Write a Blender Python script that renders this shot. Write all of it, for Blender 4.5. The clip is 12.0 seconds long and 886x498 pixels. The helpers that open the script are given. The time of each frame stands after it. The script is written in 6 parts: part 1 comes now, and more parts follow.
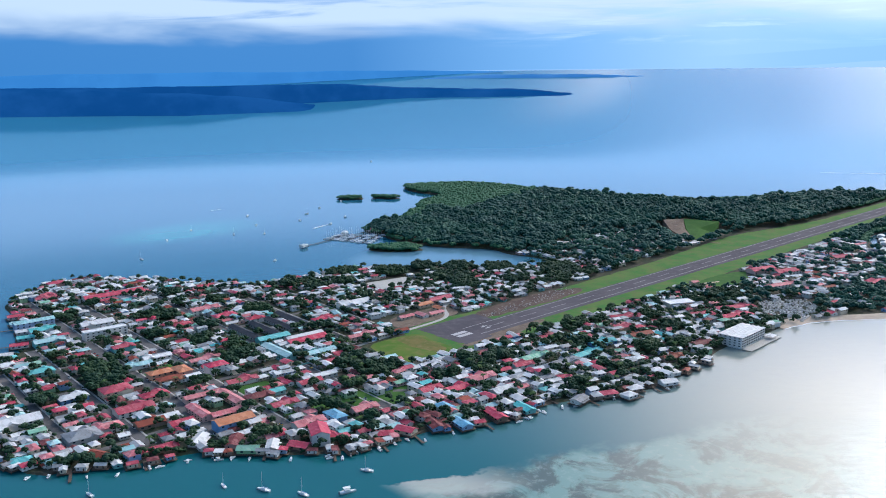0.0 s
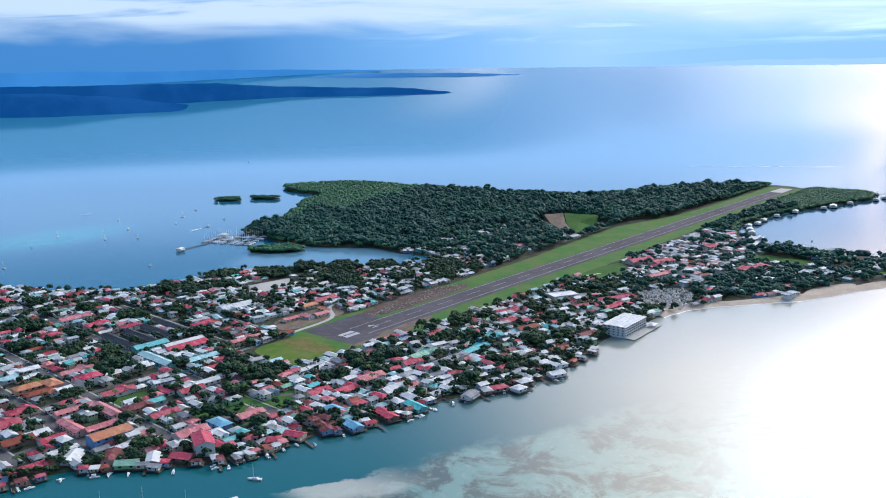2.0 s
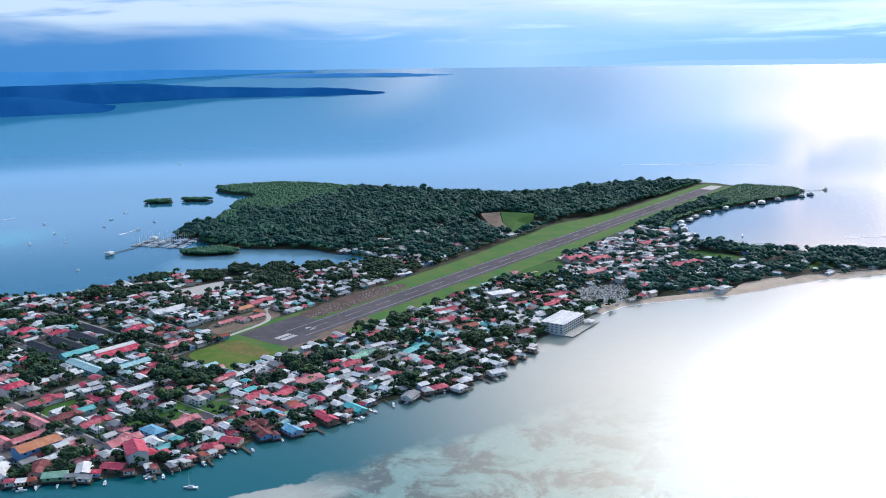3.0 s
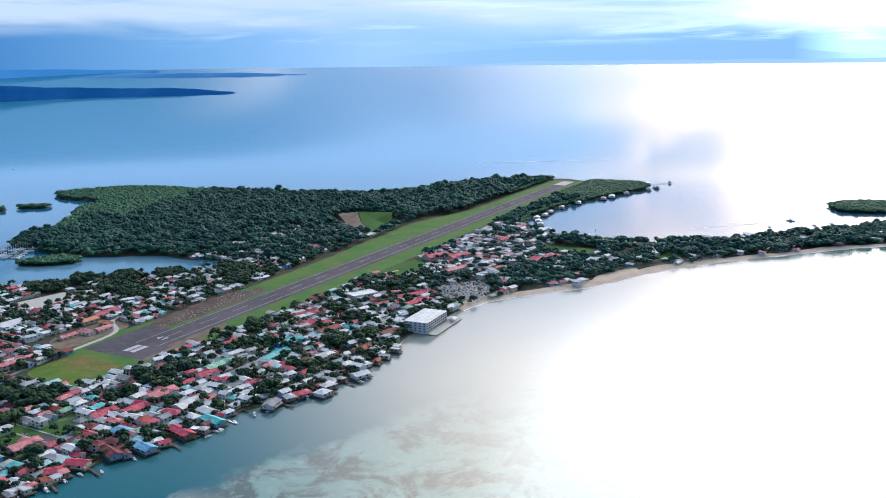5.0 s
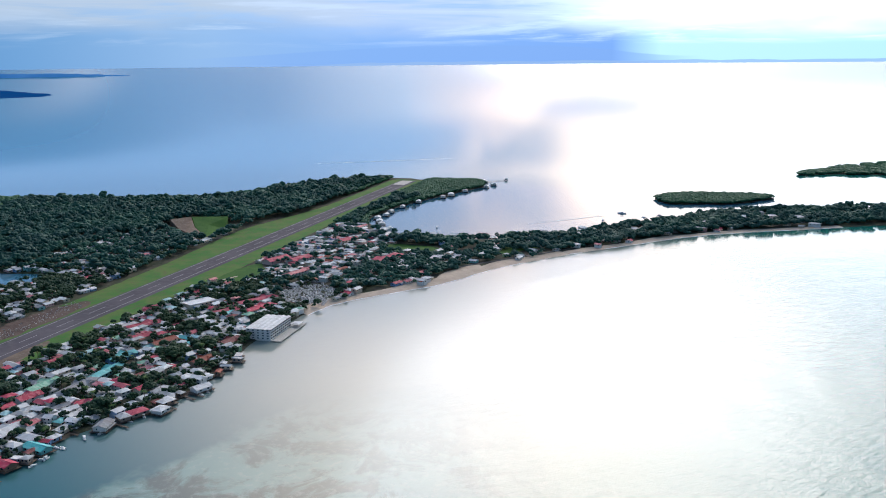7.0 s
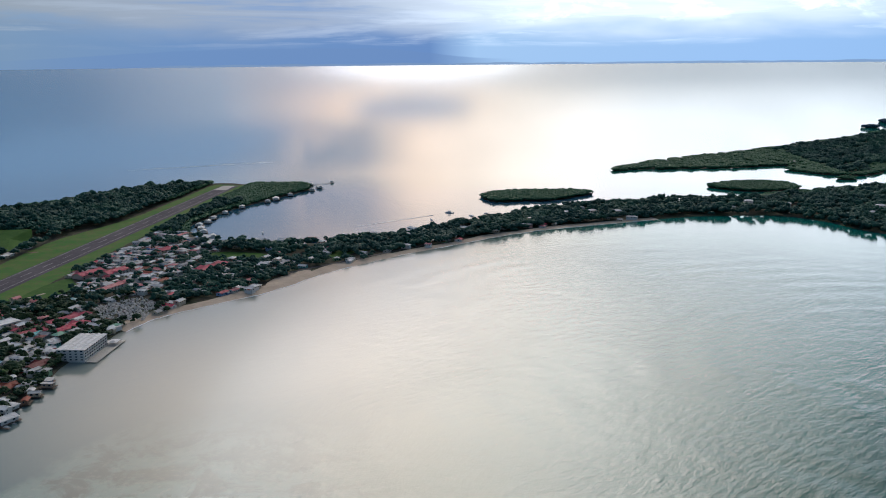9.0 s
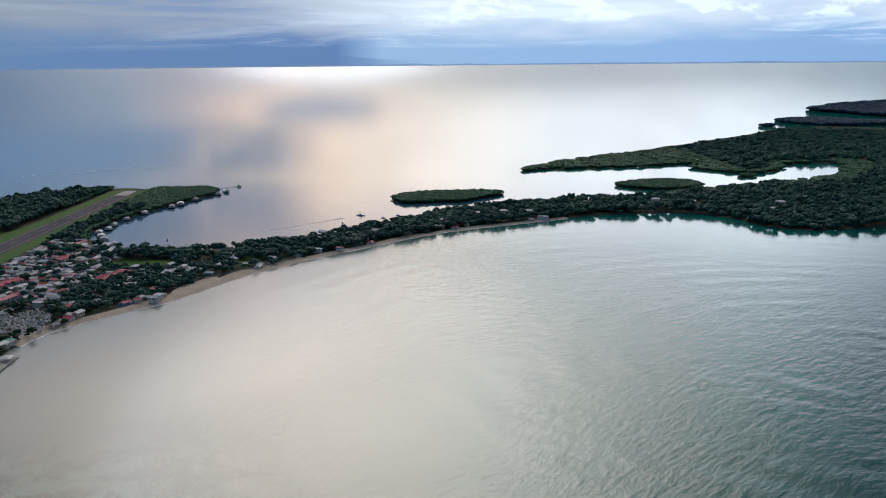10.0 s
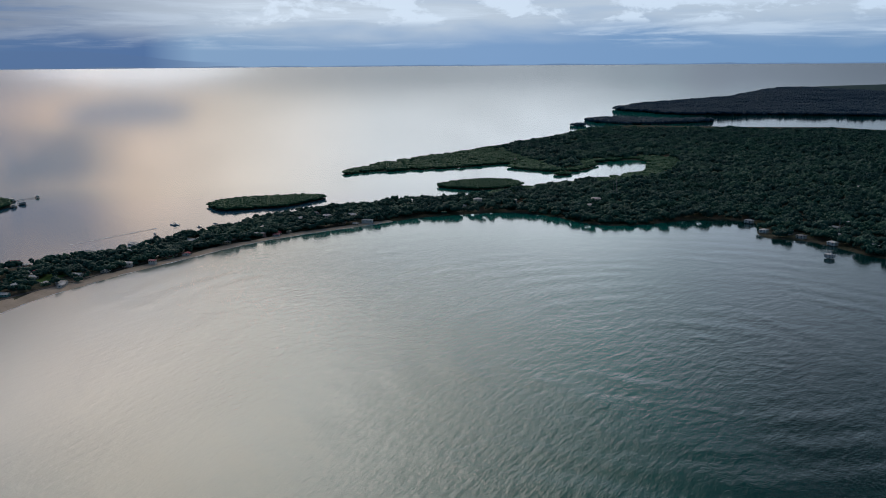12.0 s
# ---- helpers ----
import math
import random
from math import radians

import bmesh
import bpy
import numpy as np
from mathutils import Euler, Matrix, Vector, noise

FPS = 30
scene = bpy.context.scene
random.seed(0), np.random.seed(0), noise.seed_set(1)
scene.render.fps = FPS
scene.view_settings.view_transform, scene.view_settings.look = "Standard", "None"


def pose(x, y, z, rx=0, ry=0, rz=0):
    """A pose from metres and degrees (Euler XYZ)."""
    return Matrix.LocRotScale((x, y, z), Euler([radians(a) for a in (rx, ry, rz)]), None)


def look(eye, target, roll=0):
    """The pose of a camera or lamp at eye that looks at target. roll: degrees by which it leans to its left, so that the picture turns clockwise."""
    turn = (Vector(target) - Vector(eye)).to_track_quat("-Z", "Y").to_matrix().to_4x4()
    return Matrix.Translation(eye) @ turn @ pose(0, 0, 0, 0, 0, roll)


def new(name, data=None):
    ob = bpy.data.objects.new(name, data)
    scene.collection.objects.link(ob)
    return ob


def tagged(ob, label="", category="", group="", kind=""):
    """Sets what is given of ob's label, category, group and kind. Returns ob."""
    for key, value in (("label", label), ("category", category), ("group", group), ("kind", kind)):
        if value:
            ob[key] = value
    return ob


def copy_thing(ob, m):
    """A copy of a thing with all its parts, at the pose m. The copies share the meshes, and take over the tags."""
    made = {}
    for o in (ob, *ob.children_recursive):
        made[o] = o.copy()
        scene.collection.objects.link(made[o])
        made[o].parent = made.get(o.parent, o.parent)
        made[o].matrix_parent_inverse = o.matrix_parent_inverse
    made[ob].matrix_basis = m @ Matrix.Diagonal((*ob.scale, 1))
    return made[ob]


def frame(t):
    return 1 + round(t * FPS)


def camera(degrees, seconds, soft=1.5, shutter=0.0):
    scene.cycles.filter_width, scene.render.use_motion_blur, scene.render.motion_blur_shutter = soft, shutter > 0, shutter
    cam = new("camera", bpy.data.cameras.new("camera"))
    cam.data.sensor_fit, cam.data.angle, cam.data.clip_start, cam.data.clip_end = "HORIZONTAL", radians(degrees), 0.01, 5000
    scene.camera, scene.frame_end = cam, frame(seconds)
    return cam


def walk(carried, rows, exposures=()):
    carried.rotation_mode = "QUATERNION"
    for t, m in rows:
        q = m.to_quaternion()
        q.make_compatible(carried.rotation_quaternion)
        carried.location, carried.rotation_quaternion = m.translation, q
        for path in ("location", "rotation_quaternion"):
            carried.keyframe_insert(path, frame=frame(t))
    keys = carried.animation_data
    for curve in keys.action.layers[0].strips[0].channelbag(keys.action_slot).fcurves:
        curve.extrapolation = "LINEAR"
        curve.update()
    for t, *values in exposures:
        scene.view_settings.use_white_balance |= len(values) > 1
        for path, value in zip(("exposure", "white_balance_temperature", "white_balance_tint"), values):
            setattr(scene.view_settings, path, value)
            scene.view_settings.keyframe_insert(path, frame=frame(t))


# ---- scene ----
# ---------------------------------------------------------------- camera
cam = camera(51.45, 12.0, soft=1.0)
ROWS = [
    (0.0, -719.28, -738.0, 314.93, -43.26, -11.59, 0.73),
    (0.5, -716.54, -735.37, 313.73, -45.08, -11.65, 0.74),
    (1.0, -715.01, -732.35, 312.42, -46.92, -11.67, 0.75),
    (1.5, -713.8, -729.2, 311.03, -48.81, -11.68, 0.75),
    (2.0, -712.37, -726.06, 309.63, -50.76, -11.69, 0.74),
    (2.5, -710.44, -723.01, 308.22, -52.76, -11.69, 0.72),
    (3.0, -707.92, -720.04, 306.81, -54.83, -11.7, 0.7),
    (3.5, -704.84, -717.13, 305.42, -56.97, -11.71, 0.67),
    (4.0, -701.3, -714.23, 304.03, -59.19, -11.72, 0.65),
    (4.5, -697.43, -711.28, 302.63, -61.48, -11.74, 0.62),
    (5.0, -693.36, -708.25, 301.23, -63.85, -11.75, 0.6),
    (5.5, -689.16, -705.12, 299.82, -66.3, -11.76, 0.58),
    (6.0, -684.86, -701.91, 298.39, -68.83, -11.77, 0.56),
    (6.5, -680.43, -698.64, 296.96, -71.42, -11.77, 0.55),
    (7.0, -675.78, -695.4, 295.52, -74.07, -11.76, 0.54),
    (7.5, -670.76, -692.28, 294.09, -76.77, -11.75, 0.54),
    (8.0, -665.18, -689.38, 292.7, -79.51, -11.73, 0.54),
    (8.5, -658.85, -686.84, 291.35, -82.29, -11.71, 0.53),
    (9.0, -651.63, -684.75, 290.08, -85.09, -11.69, 0.53),
    (9.5, -643.45, -683.21, 288.9, -87.91, -11.66, 0.52),
    (10.0, -634.35, -682.27, 287.84, -90.72, -11.64, 0.51),
    (10.5, -624.61, -681.91, 286.92, -93.54, -11.62, 0.49),
    (11.0, -614.75, -681.99, 286.13, -96.35, -11.6, 0.47),
    (11.5, -605.68, -682.29, 285.49, -99.15, -11.59, 0.44),
    (12.0, -598.73, -682.39, 284.98, -101.94, -11.58, 0.42),
]
walk(cam, [(t, pose(x, y, z, 90 + pitch, 0, yaw) @ pose(0, 0, 0, 0, 0, -roll)) for t, x, y, z, yaw, pitch, roll in ROWS],
     exposures=[(0.0, 0.3, 5450, 8), (3.0, 0.3, 5500, 8), (5.5, 0.2, 5600, 8), (6.8, -0.02, 5650, 9), (7.2, -0.17, 5650, 9), (8.6, -0.75, 5900, 9), (9.4, -0.88, 5950, 9), (12.0, -1.52, 5950, 9)])

# ---------------------------------------------------------------- world and sun
SUN_HEADING, SUN_UP = 84.0, 29.0
world = bpy.data.worlds.new("world")
scene.world = world
world.use_nodes = True
wt = world.node_tree
wt.nodes.clear()


def wput(socket, v):
    if isinstance(v, tuple):
        socket.default_value = (*v, 1) if len(v) == 3 and len(socket.default_value) == 4 else v
    elif isinstance(v, (int, float)):
        socket.default_value = v
    else:
        wt.links.new(v, socket)


def wmath(op, *values):
    n = wt.nodes.new("ShaderNodeMath")
    n.operation = op
    for i, v in enumerate(values):
        wput(n.inputs[i], v)
    return n.outputs[0]


def wmul(*values):
    out = values[0]
    for v in values[1:]:
        out = wmath("MULTIPLY", out, v)
    return out


def wramp(fac, lo, hi):
    n = wt.nodes.new("ShaderNodeMapRange")
    n.interpolation_type = "SMOOTHSTEP"
    wput(n.inputs[0], fac)
    n.inputs[1].default_value, n.inputs[2].default_value = lo, hi
    return n.outputs[0]


def wmix(fac, a, b):
    n = wt.nodes.new("ShaderNodeMix")
    n.data_type = "RGBA"
    wput(n.inputs[0], fac)
    wput(n.inputs[6], a)
    wput(n.inputs[7], b)
    return n.outputs[2]


def wscale(colour, k):
    n = wt.nodes.new("ShaderNodeVectorMath")
    n.operation = "SCALE"
    if isinstance(colour, tuple):
        n.inputs[0].default_value = colour
    else:
        wt.links.new(colour, n.inputs[0])
    wput(n.inputs["Scale"], k)
    return n.outputs[0]


def wadd(a, b):
    n = wt.nodes.new("ShaderNodeVectorMath")
    n.operation = "ADD"
    wt.links.new(a, n.inputs[0])
    wt.links.new(b, n.inputs[1])
    return n.outputs[0]


coord = wt.nodes.new("ShaderNodeTexCoord")
sep = wt.nodes.new("ShaderNodeSeparateXYZ")
wt.links.new(coord.outputs["Generated"], sep.inputs[0])
sx, sy, sz = sep.outputs
heading = wmul(wmath("ARCTAN2", sx, sy), 180 / math.pi)
height = wmul(wmath("ARCSINE", sz), 180 / math.pi)


def wnoise(across, upward, detail, rough, distort=0.0, shift=0.0):
    """Cloud noise over heading and height, with features of so many degrees."""
    c = wt.nodes.new("ShaderNodeCombineXYZ")
    wput(c.inputs[0], wmul(heading, 1.0 / across))
    wput(c.inputs[1], wmul(height, 1.0 / upward))
    c.inputs[2].default_value = shift
    n = wt.nodes.new("ShaderNodeTexNoise")
    n.inputs["Scale"].default_value, n.inputs["Detail"].default_value = 1.0, detail
    n.inputs["Roughness"].default_value, n.inputs["Distortion"].default_value = rough, distort
    wt.links.new(c.outputs[0], n.inputs["Vector"])
    return n.outputs[0]


def round_the_sky(*stops):
    """A colour for each heading, in degrees from north."""
    n = wt.nodes.new("ShaderNodeValToRGB")
    el = n.color_ramp.elements
    top = max(max(c) for h, c in stops)
    while len(el) < len(stops):
        el.new(0.5)
    for e, (h, c) in zip(el, stops):
        e.position, e.color = (h + 180) / 360, (c[0] / top, c[1] / top, c[2] / top, 1)
    wput(n.inputs[0], wmath("DIVIDE", wmath("ADD", heading, 180.0), 360.0))
    return wscale(n.outputs[0], top)


wisps = wnoise(14.0, 1.1, 7.0, 0.6, 0.4)
banks = wnoise(11.0, 2.6, 4.0, 0.5, 0.3, 4.0)
sky = wt.nodes.new("ShaderNodeTexSky")
sky.sky_type = "NISHITA"
sky.sun_disc = False
sky.sun_elevation, sky.sun_rotation = radians(SUN_UP), radians(SUN_HEADING)
clear = wscale(sky.outputs[0], 0.09)

# a blue rain veil low in the north, its ragged edge just past the sun's heading, and a paler veil beyond
low_veil = round_the_sky((-180, (0.30, 0.42, 0.58)), (-60, (0.10, 0.24, 0.48)), (10, (0.06, 0.20, 0.44)), (38, (0.07, 0.22, 0.47)), (50, (0.20, 0.40, 0.66)),
                         (60, (0.36, 0.55, 0.80)), (70, (0.29, 0.51, 0.90)), (85, (0.24, 0.46, 0.92)), (86.5, (0.68, 1.02, 1.46)), (105, (0.62, 0.98, 1.52)),
                         (130, (0.48, 0.84, 1.36)), (180, (0.30, 0.42, 0.58)))
high_veil = round_the_sky((-180, (0.40, 0.50, 0.62)), (-40, (0.50, 0.60, 0.72)), (20, (0.55, 0.63, 0.71)), (60, (0.58, 0.66, 0.75)), (78, (0.68, 0.80, 1.02)),
                          (90, (1.60, 1.75, 1.90)), (130, (1.40, 1.62, 1.85)), (180, (0.40, 0.50, 0.62)))
ragged = wmath("ADD", height, wmul(wmath("SUBTRACT", banks, 0.5), 3.2))
veil = wmix(wramp(ragged, 0.9, 2.9), low_veil, high_veil)
# pale warm streaks and grey undersides
streak = wmul(wramp(wisps, 0.50, 0.66), wramp(height, 0.5, 1.3), wramp(heading, 42.0, 58.0))
veil = wmix(wmul(streak, 0.6), veil, wscale(high_veil, 1.25))
veil = wmix(wmul(wramp(wisps, 0.50, 0.32), wramp(height, 0.8, 2.4), wmath("SUBTRACT", 0.55, wmul(wramp(heading, 78.0, 90.0), 0.35))), veil, wscale(low_veil, 1.15))
# heaped white clouds over the far coast
heaps = wnoise(3.4, 1.5, 7.0, 0.58, 0.3, 9.0)
clusters = wnoise(9.0, 6.0, 2.0, 0.5, 0.0, 2.0)
lumps = wmath("ADD", heaps, wmul(wmath("SUBTRACT", clusters, 0.5), 0.5))
base = wmul(wramp(height, 1.9, 2.5), wramp(height, 9.0, 5.0))
veil = wmix(wmul(wramp(lumps, 0.49, 0.58), base, wramp(heading, 76.0, 84.0), 0.9), veil, wscale(high_veil, 1.3))

# pale blue mountains of the mainland, far behind the rain
crest = wmul(wramp(heading, 56.0, 74.0), wramp(heading, 89.0, 80.0), wmath("ADD", 0.25, wmul(wnoise(6.0, 400.0, 5.0, 0.55, 0.0, 3.0), 0.9)))
veil = wmix(wmul(wramp(wmath("SUBTRACT", crest, height), -0.03, 0.06), wramp(heading, 57.0, 66.0), wramp(heading, 90.0, 86.0), 0.5), veil, (0.26, 0.46, 0.86))

shore = wmul(wramp(heading, 62.0, 70.0), wmath("ADD", 0.22, wmul(wnoise(3.0, 400.0, 4.0, 0.55, 0.0, 8.0), 0.28)))
veil = wmix(wmul(wramp(wmath("SUBTRACT", wmath("SUBTRACT", shore, 0.62), height), -0.02, 0.03), 0.75), veil, (0.36, 0.54, 0.82))

# the cloud cover higher up: blue to the north, burning bright round the sun, dark overhead beyond it
# unseen from the camera; its tones are set for the water's reflections
cover = round_the_sky((-180, (0.20, 0.29, 0.40)), (-80, (0.20, 0.30, 0.44)), (-20, (0.20, 0.37, 0.60)), (30, (0.23, 0.45, 0.76)), (52, (0.37, 0.61, 0.99)), (64, (0.68, 0.86, 1.22)),
                      (72, (1.6, 1.65, 1.85)), (77, (3.5, 2.6, 2.1)), (82, (5.5, 4.05, 3.0)), (90, (4.9, 4.15, 3.5)), (98, (4.4, 4.3, 4.2)), (110, (4.4, 4.5, 4.6)), (119, (2.4, 2.7, 3.0)), (135, (0.7, 0.9, 1.1)),
                      (180, (0.20, 0.29, 0.40)))
patch = wnoise(7.0, 1.7, 4.0, 0.5, 0.6, 6.0)
cover = wmix(wmul(wramp(patch, 0.56, 0.38), wramp(heading, 60.0, 80.0), 0.22), cover, wscale(cover, 0.35))
# a brighter unseen band, added for the upper bay's reflection
brim = wmul(wramp(height, 13.0, 10.8), wramp(heading, 84.0, 92.0))
cover = wscale(cover, wmath("ADD", 0.80, wmul(brim, 0.20)))
# blue gaps low in the bright cover, set where the lagoon mirrors them
gaps = wmul(wramp(height, 6.6, 7.6), wramp(height, 11.4, 10.2), wramp(heading, 84.5, 79.0), wmath("MAXIMUM", wramp(heading, 79.0, 74.0), wramp(patch, 0.66, 0.50)))
cover = wmix(wmul(gaps, 0.85), cover, (0.62, 0.84, 1.20))
# one dark cloud in the middle of the brightness, above the view, placed for its reflection
dark_x = wmul(wmath("SUBTRACT", heading, 83.2), 1 / 4.2)
dark_y = wmul(wmath("SUBTRACT", height, 11.9), 1 / 1.1)
dark = wmath("ADD", wmath("ADD", wmul(dark_x, dark_x), wmul(dark_y, dark_y)), wmul(wmath("SUBTRACT", wisps, 0.5), 1.1))
cover = wmix(wmul(wramp(dark, 1.25, 0.35), 0.9), cover, (1.1, 1.25, 1.65))
# an unseen dimmer band, added to darken the sea's reflection near the horizon
rim_dimming = wmul(wramp(height, 12.8, 14.2), wramp(height, 16.6, 15.2), wramp(heading, 70.0, 76.0), 0.58)
cover = wmix(rim_dimming, cover, (0.9, 1.0, 1.25))
# unseen darker sky, added so the bay to the south-east reflects less
high_dimming = wmul(wramp(heading, 98.0, 117.0), wramp(height, 16.0, 24.0))
cover = wmix(wmul(high_dimming, wramp(heading, 179.0, 150.0)), cover, (0.09, 0.16, 0.19))
cover = wmix(wramp(height, 34.0, 70.0), cover, (0.135, 0.235, 0.37))
whole = wmix(wramp(height, 4.2, 6.2), veil, cover)
whole = wmix(0.98, clear, whole)

# the sun behind thin cloud
sunx, suny = math.sin(radians(SUN_HEADING)), math.cos(radians(SUN_HEADING))
dot3 = wmath("ADD", wmul(wmath("ADD", wmul(sx, sunx), wmul(sy, suny)), math.cos(radians(SUN_UP))), wmul(sz, math.sin(radians(SUN_UP))))
glow = wmul(wmath("POWER", wmath("MAXIMUM", dot3, 0.0), 30.0), wramp(height, 15.0, 24.0), wramp(heading, 106.0, 92.0), 1.5)
# a wide bright field above the view, sized for the bay's reflection
spread = wmul(wmath("POWER", wmath("MAXIMUM", dot3, 0.0), 6.0), wramp(height, 15.3, 19.5), wramp(heading, 118.0, 97.0), wramp(heading, 45.0, 68.0), 6.0)
total = wadd(whole, wscale((1.0, 0.755, 0.52), wmath("ADD", glow, spread)))
bg = wt.nodes.new("ShaderNodeBackground")
bg.inputs["Strength"].default_value = 1.0
wt.links.new(total, bg.inputs["Color"])
wout = wt.nodes.new("ShaderNodeOutputWorld")
wt.links.new(bg.outputs[0], wout.inputs[0])

sun = new("sun", bpy.data.lights.new("sun", "SUN"))
sun.data.energy, sun.data.angle, sun.data.color = 0.66, radians(30), (0.92, 0.97, 1.0)
sun.matrix_world = look((0, 0, 500), (-1000 * sunx, -1000 * suny, 500 - 1000 * math.tan(radians(SUN_UP))))

# ---------------------------------------------------------------- materials


class Nodes:
    """Short notation for one node material."""

    def __init__(self, name):
        self.m = bpy.data.materials.new(name)
        self.m.use_nodes = True
        self.t = self.m.node_tree
        self.b = self.t.nodes["Principled BSDF"]
        self.pos = self.t.nodes.new("ShaderNodeNewGeometry")
        self.obj = self.t.nodes.new("ShaderNodeObjectInfo")

    def put(self, socket, v):
        if isinstance(v, tuple):
            socket.default_value = (*v, 1) if len(v) == 3 and len(socket.default_value) == 4 else v
        elif isinstance(v, (int, float)):
            socket.default_value = v
        else:
            self.t.links.new(v, socket)

    def noise(self, scale, detail=4.0, rough=0.55, vec=None, distort=0.0):
        n = self.t.nodes.new("ShaderNodeTexNoise")
        n.inputs["Scale"].default_value, n.inputs["Detail"].default_value = scale, detail
        n.inputs["Roughness"].default_value, n.inputs["Distortion"].default_value = rough, distort
        self.t.links.new(vec or self.pos.outputs["Position"], n.inputs["Vector"])
        return n.outputs[0]

    def ramp(self, fac, lo, hi, a=0.0, b=1.0):
        n = self.t.nodes.new("ShaderNodeMapRange")
        n.interpolation_type = "SMOOTHSTEP"
        self.put(n.inputs[0], fac)
        for i, v in enumerate((lo, hi, a, b)):
            n.inputs[i + 1].default_value = v
        return n.outputs[0]

    def math(self, op, a, b=0.0):
        n = self.t.nodes.new("ShaderNodeMath")
        n.operation = op
        self.put(n.inputs[0], a)
        self.put(n.inputs[1], b)
        return n.outputs[0]

    def mix(self, fac, a, b, mode="MIX"):
        n = self.t.nodes.new("ShaderNodeMix")
        n.data_type, n.blend_type = "RGBA", mode
        self.put(n.inputs[0], fac)
        self.put(n.inputs[6], a)
        self.put(n.inputs[7], b)
        return n.outputs[2]

    def xyz(self):
        n = self.t.nodes.new("ShaderNodeSeparateXYZ")
        self.t.links.new(self.pos.outputs["Position"], n.inputs[0])
        return n.outputs

    def stretched(self, sx_, sy_, sz_, turn=0.0):
        n = self.t.nodes.new("ShaderNodeMapping")
        n.inputs["Scale"].default_value = (sx_, sy_, sz_)
        n.inputs["Rotation"].default_value = (0, 0, radians(turn))
        self.t.links.new(self.pos.outputs["Position"], n.inputs[0])
        return n.outputs[0]

    def turned(self, angle, sx_, sy_):
        a = self.t.nodes.new("ShaderNodeMapping")
        a.inputs["Rotation"].default_value = (0, 0, radians(angle))
        self.t.links.new(self.pos.outputs["Position"], a.inputs[0])
        b = self.t.nodes.new("ShaderNodeMapping")
        b.inputs["Scale"].default_value = (sx_, sy_, 1.0)
        self.t.links.new(a.outputs[0], b.inputs[0])
        return b.outputs[0]

    def bump(self, height, strength, distance, level=None):
        n = self.t.nodes.new("ShaderNodeBump")
        n.inputs["Strength"].default_value, n.inputs["Distance"].default_value = strength, distance
        self.t.links.new(height, n.inputs["Height"])
        if level:
            lean = self.t.nodes.new("ShaderNodeCombineXYZ")
            self.put(lean.inputs[0], level)
            self.put(lean.inputs[1], level)
            lean.inputs[2].default_value = 1.0
            steep = self.t.nodes.new("ShaderNodeVectorMath")
            steep.operation = "MULTIPLY"
            self.t.links.new(self.pos.outputs["Normal"], steep.inputs[0])
            self.t.links.new(lean.outputs[0], steep.inputs[1])
            unit = self.t.nodes.new("ShaderNodeVectorMath")
            unit.operation = "NORMALIZE"
            self.t.links.new(steep.outputs[0], unit.inputs[0])
            self.t.links.new(unit.outputs[0], n.inputs["Normal"])
        self.t.links.new(n.outputs[0], self.b.inputs["Normal"])

    def done(self, colour, rough=0.8, metal=0.0, spec=0.4):
        self.put(self.b.inputs["Base Color"], colour)
        self.put(self.b.inputs["Roughness"], rough)
        self.put(self.b.inputs["Metallic"], metal)
        self.b.inputs["Specular IOR Level"].default_value = spec
        return self.m


def shade(c, k):
    return tuple(min(1.0, v * k) for v in c)


def roof_material(name, c, worn, amount=0.5):
    """Sheet roofing: faded and stained in patches, each sheet a little different, with fine ribs."""
    n = Nodes(name)
    patch = n.ramp(n.noise(0.16, 5.0, 0.6), 0.42, 0.68)
    streak = n.ramp(n.noise(0.9, 3.0, 0.7), 0.5, 0.8)
    col = n.mix(n.math("MULTIPLY", patch, amount), c, worn)
    col = n.mix(n.math("MULTIPLY", streak, 0.35), col, shade(c, 0.55))
    sheets = n.t.nodes.new("ShaderNodeTexVoronoi")
    sheets.inputs["Scale"].default_value = 1.0
    n.t.links.new(n.stretched(0.42, 0.20, 0.3, 4), sheets.inputs["Vector"])
    tone = n.t.nodes.new("ShaderNodeSeparateColor")
    n.t.links.new(sheets.outputs["Color"], tone.inputs[0])
    col = n.mix(n.ramp(tone.outputs[0], 0.45, 1.0, 0.0, 0.6), col, shade(c, 0.58))
    col = n.mix(n.ramp(tone.outputs[1], 0.55, 1.0, 0.0, 0.55), col, shade(worn, 1.25))
    rust = n.math("MULTIPLY", n.ramp(tone.outputs[2], 0.80, 0.92), n.ramp(n.noise(0.5, 4.0, 0.7), 0.42, 0.6))
    col = n.mix(n.math("MULTIPLY", rust, 0.4), col, (0.15, 0.075, 0.06))
    each = n.ramp(n.obj.outputs["Random"], 0.0, 1.0, 0.0, 0.35)
    col = n.mix(each, col, shade(worn, 0.8))
    isle = n.ramp(n.pos.outputs["Random Per Island"], 0.3, 1.0, 0.0, 0.45)
    col = n.mix(isle, col, shade(c, 0.6))
    rib = n.t.nodes.new("ShaderNodeTexWave")
    rib.inputs["Scale"].default_value, rib.inputs["Distortion"].default_value = 0.45, 0.4
    n.t.links.new(n.stretched(1, 1, 0, 4), rib.inputs["Vector"])
    n.bump(rib.outputs["Fac"], 0.25, 0.08)
    return n.done(col, 0.7, 0.0, 0.2)


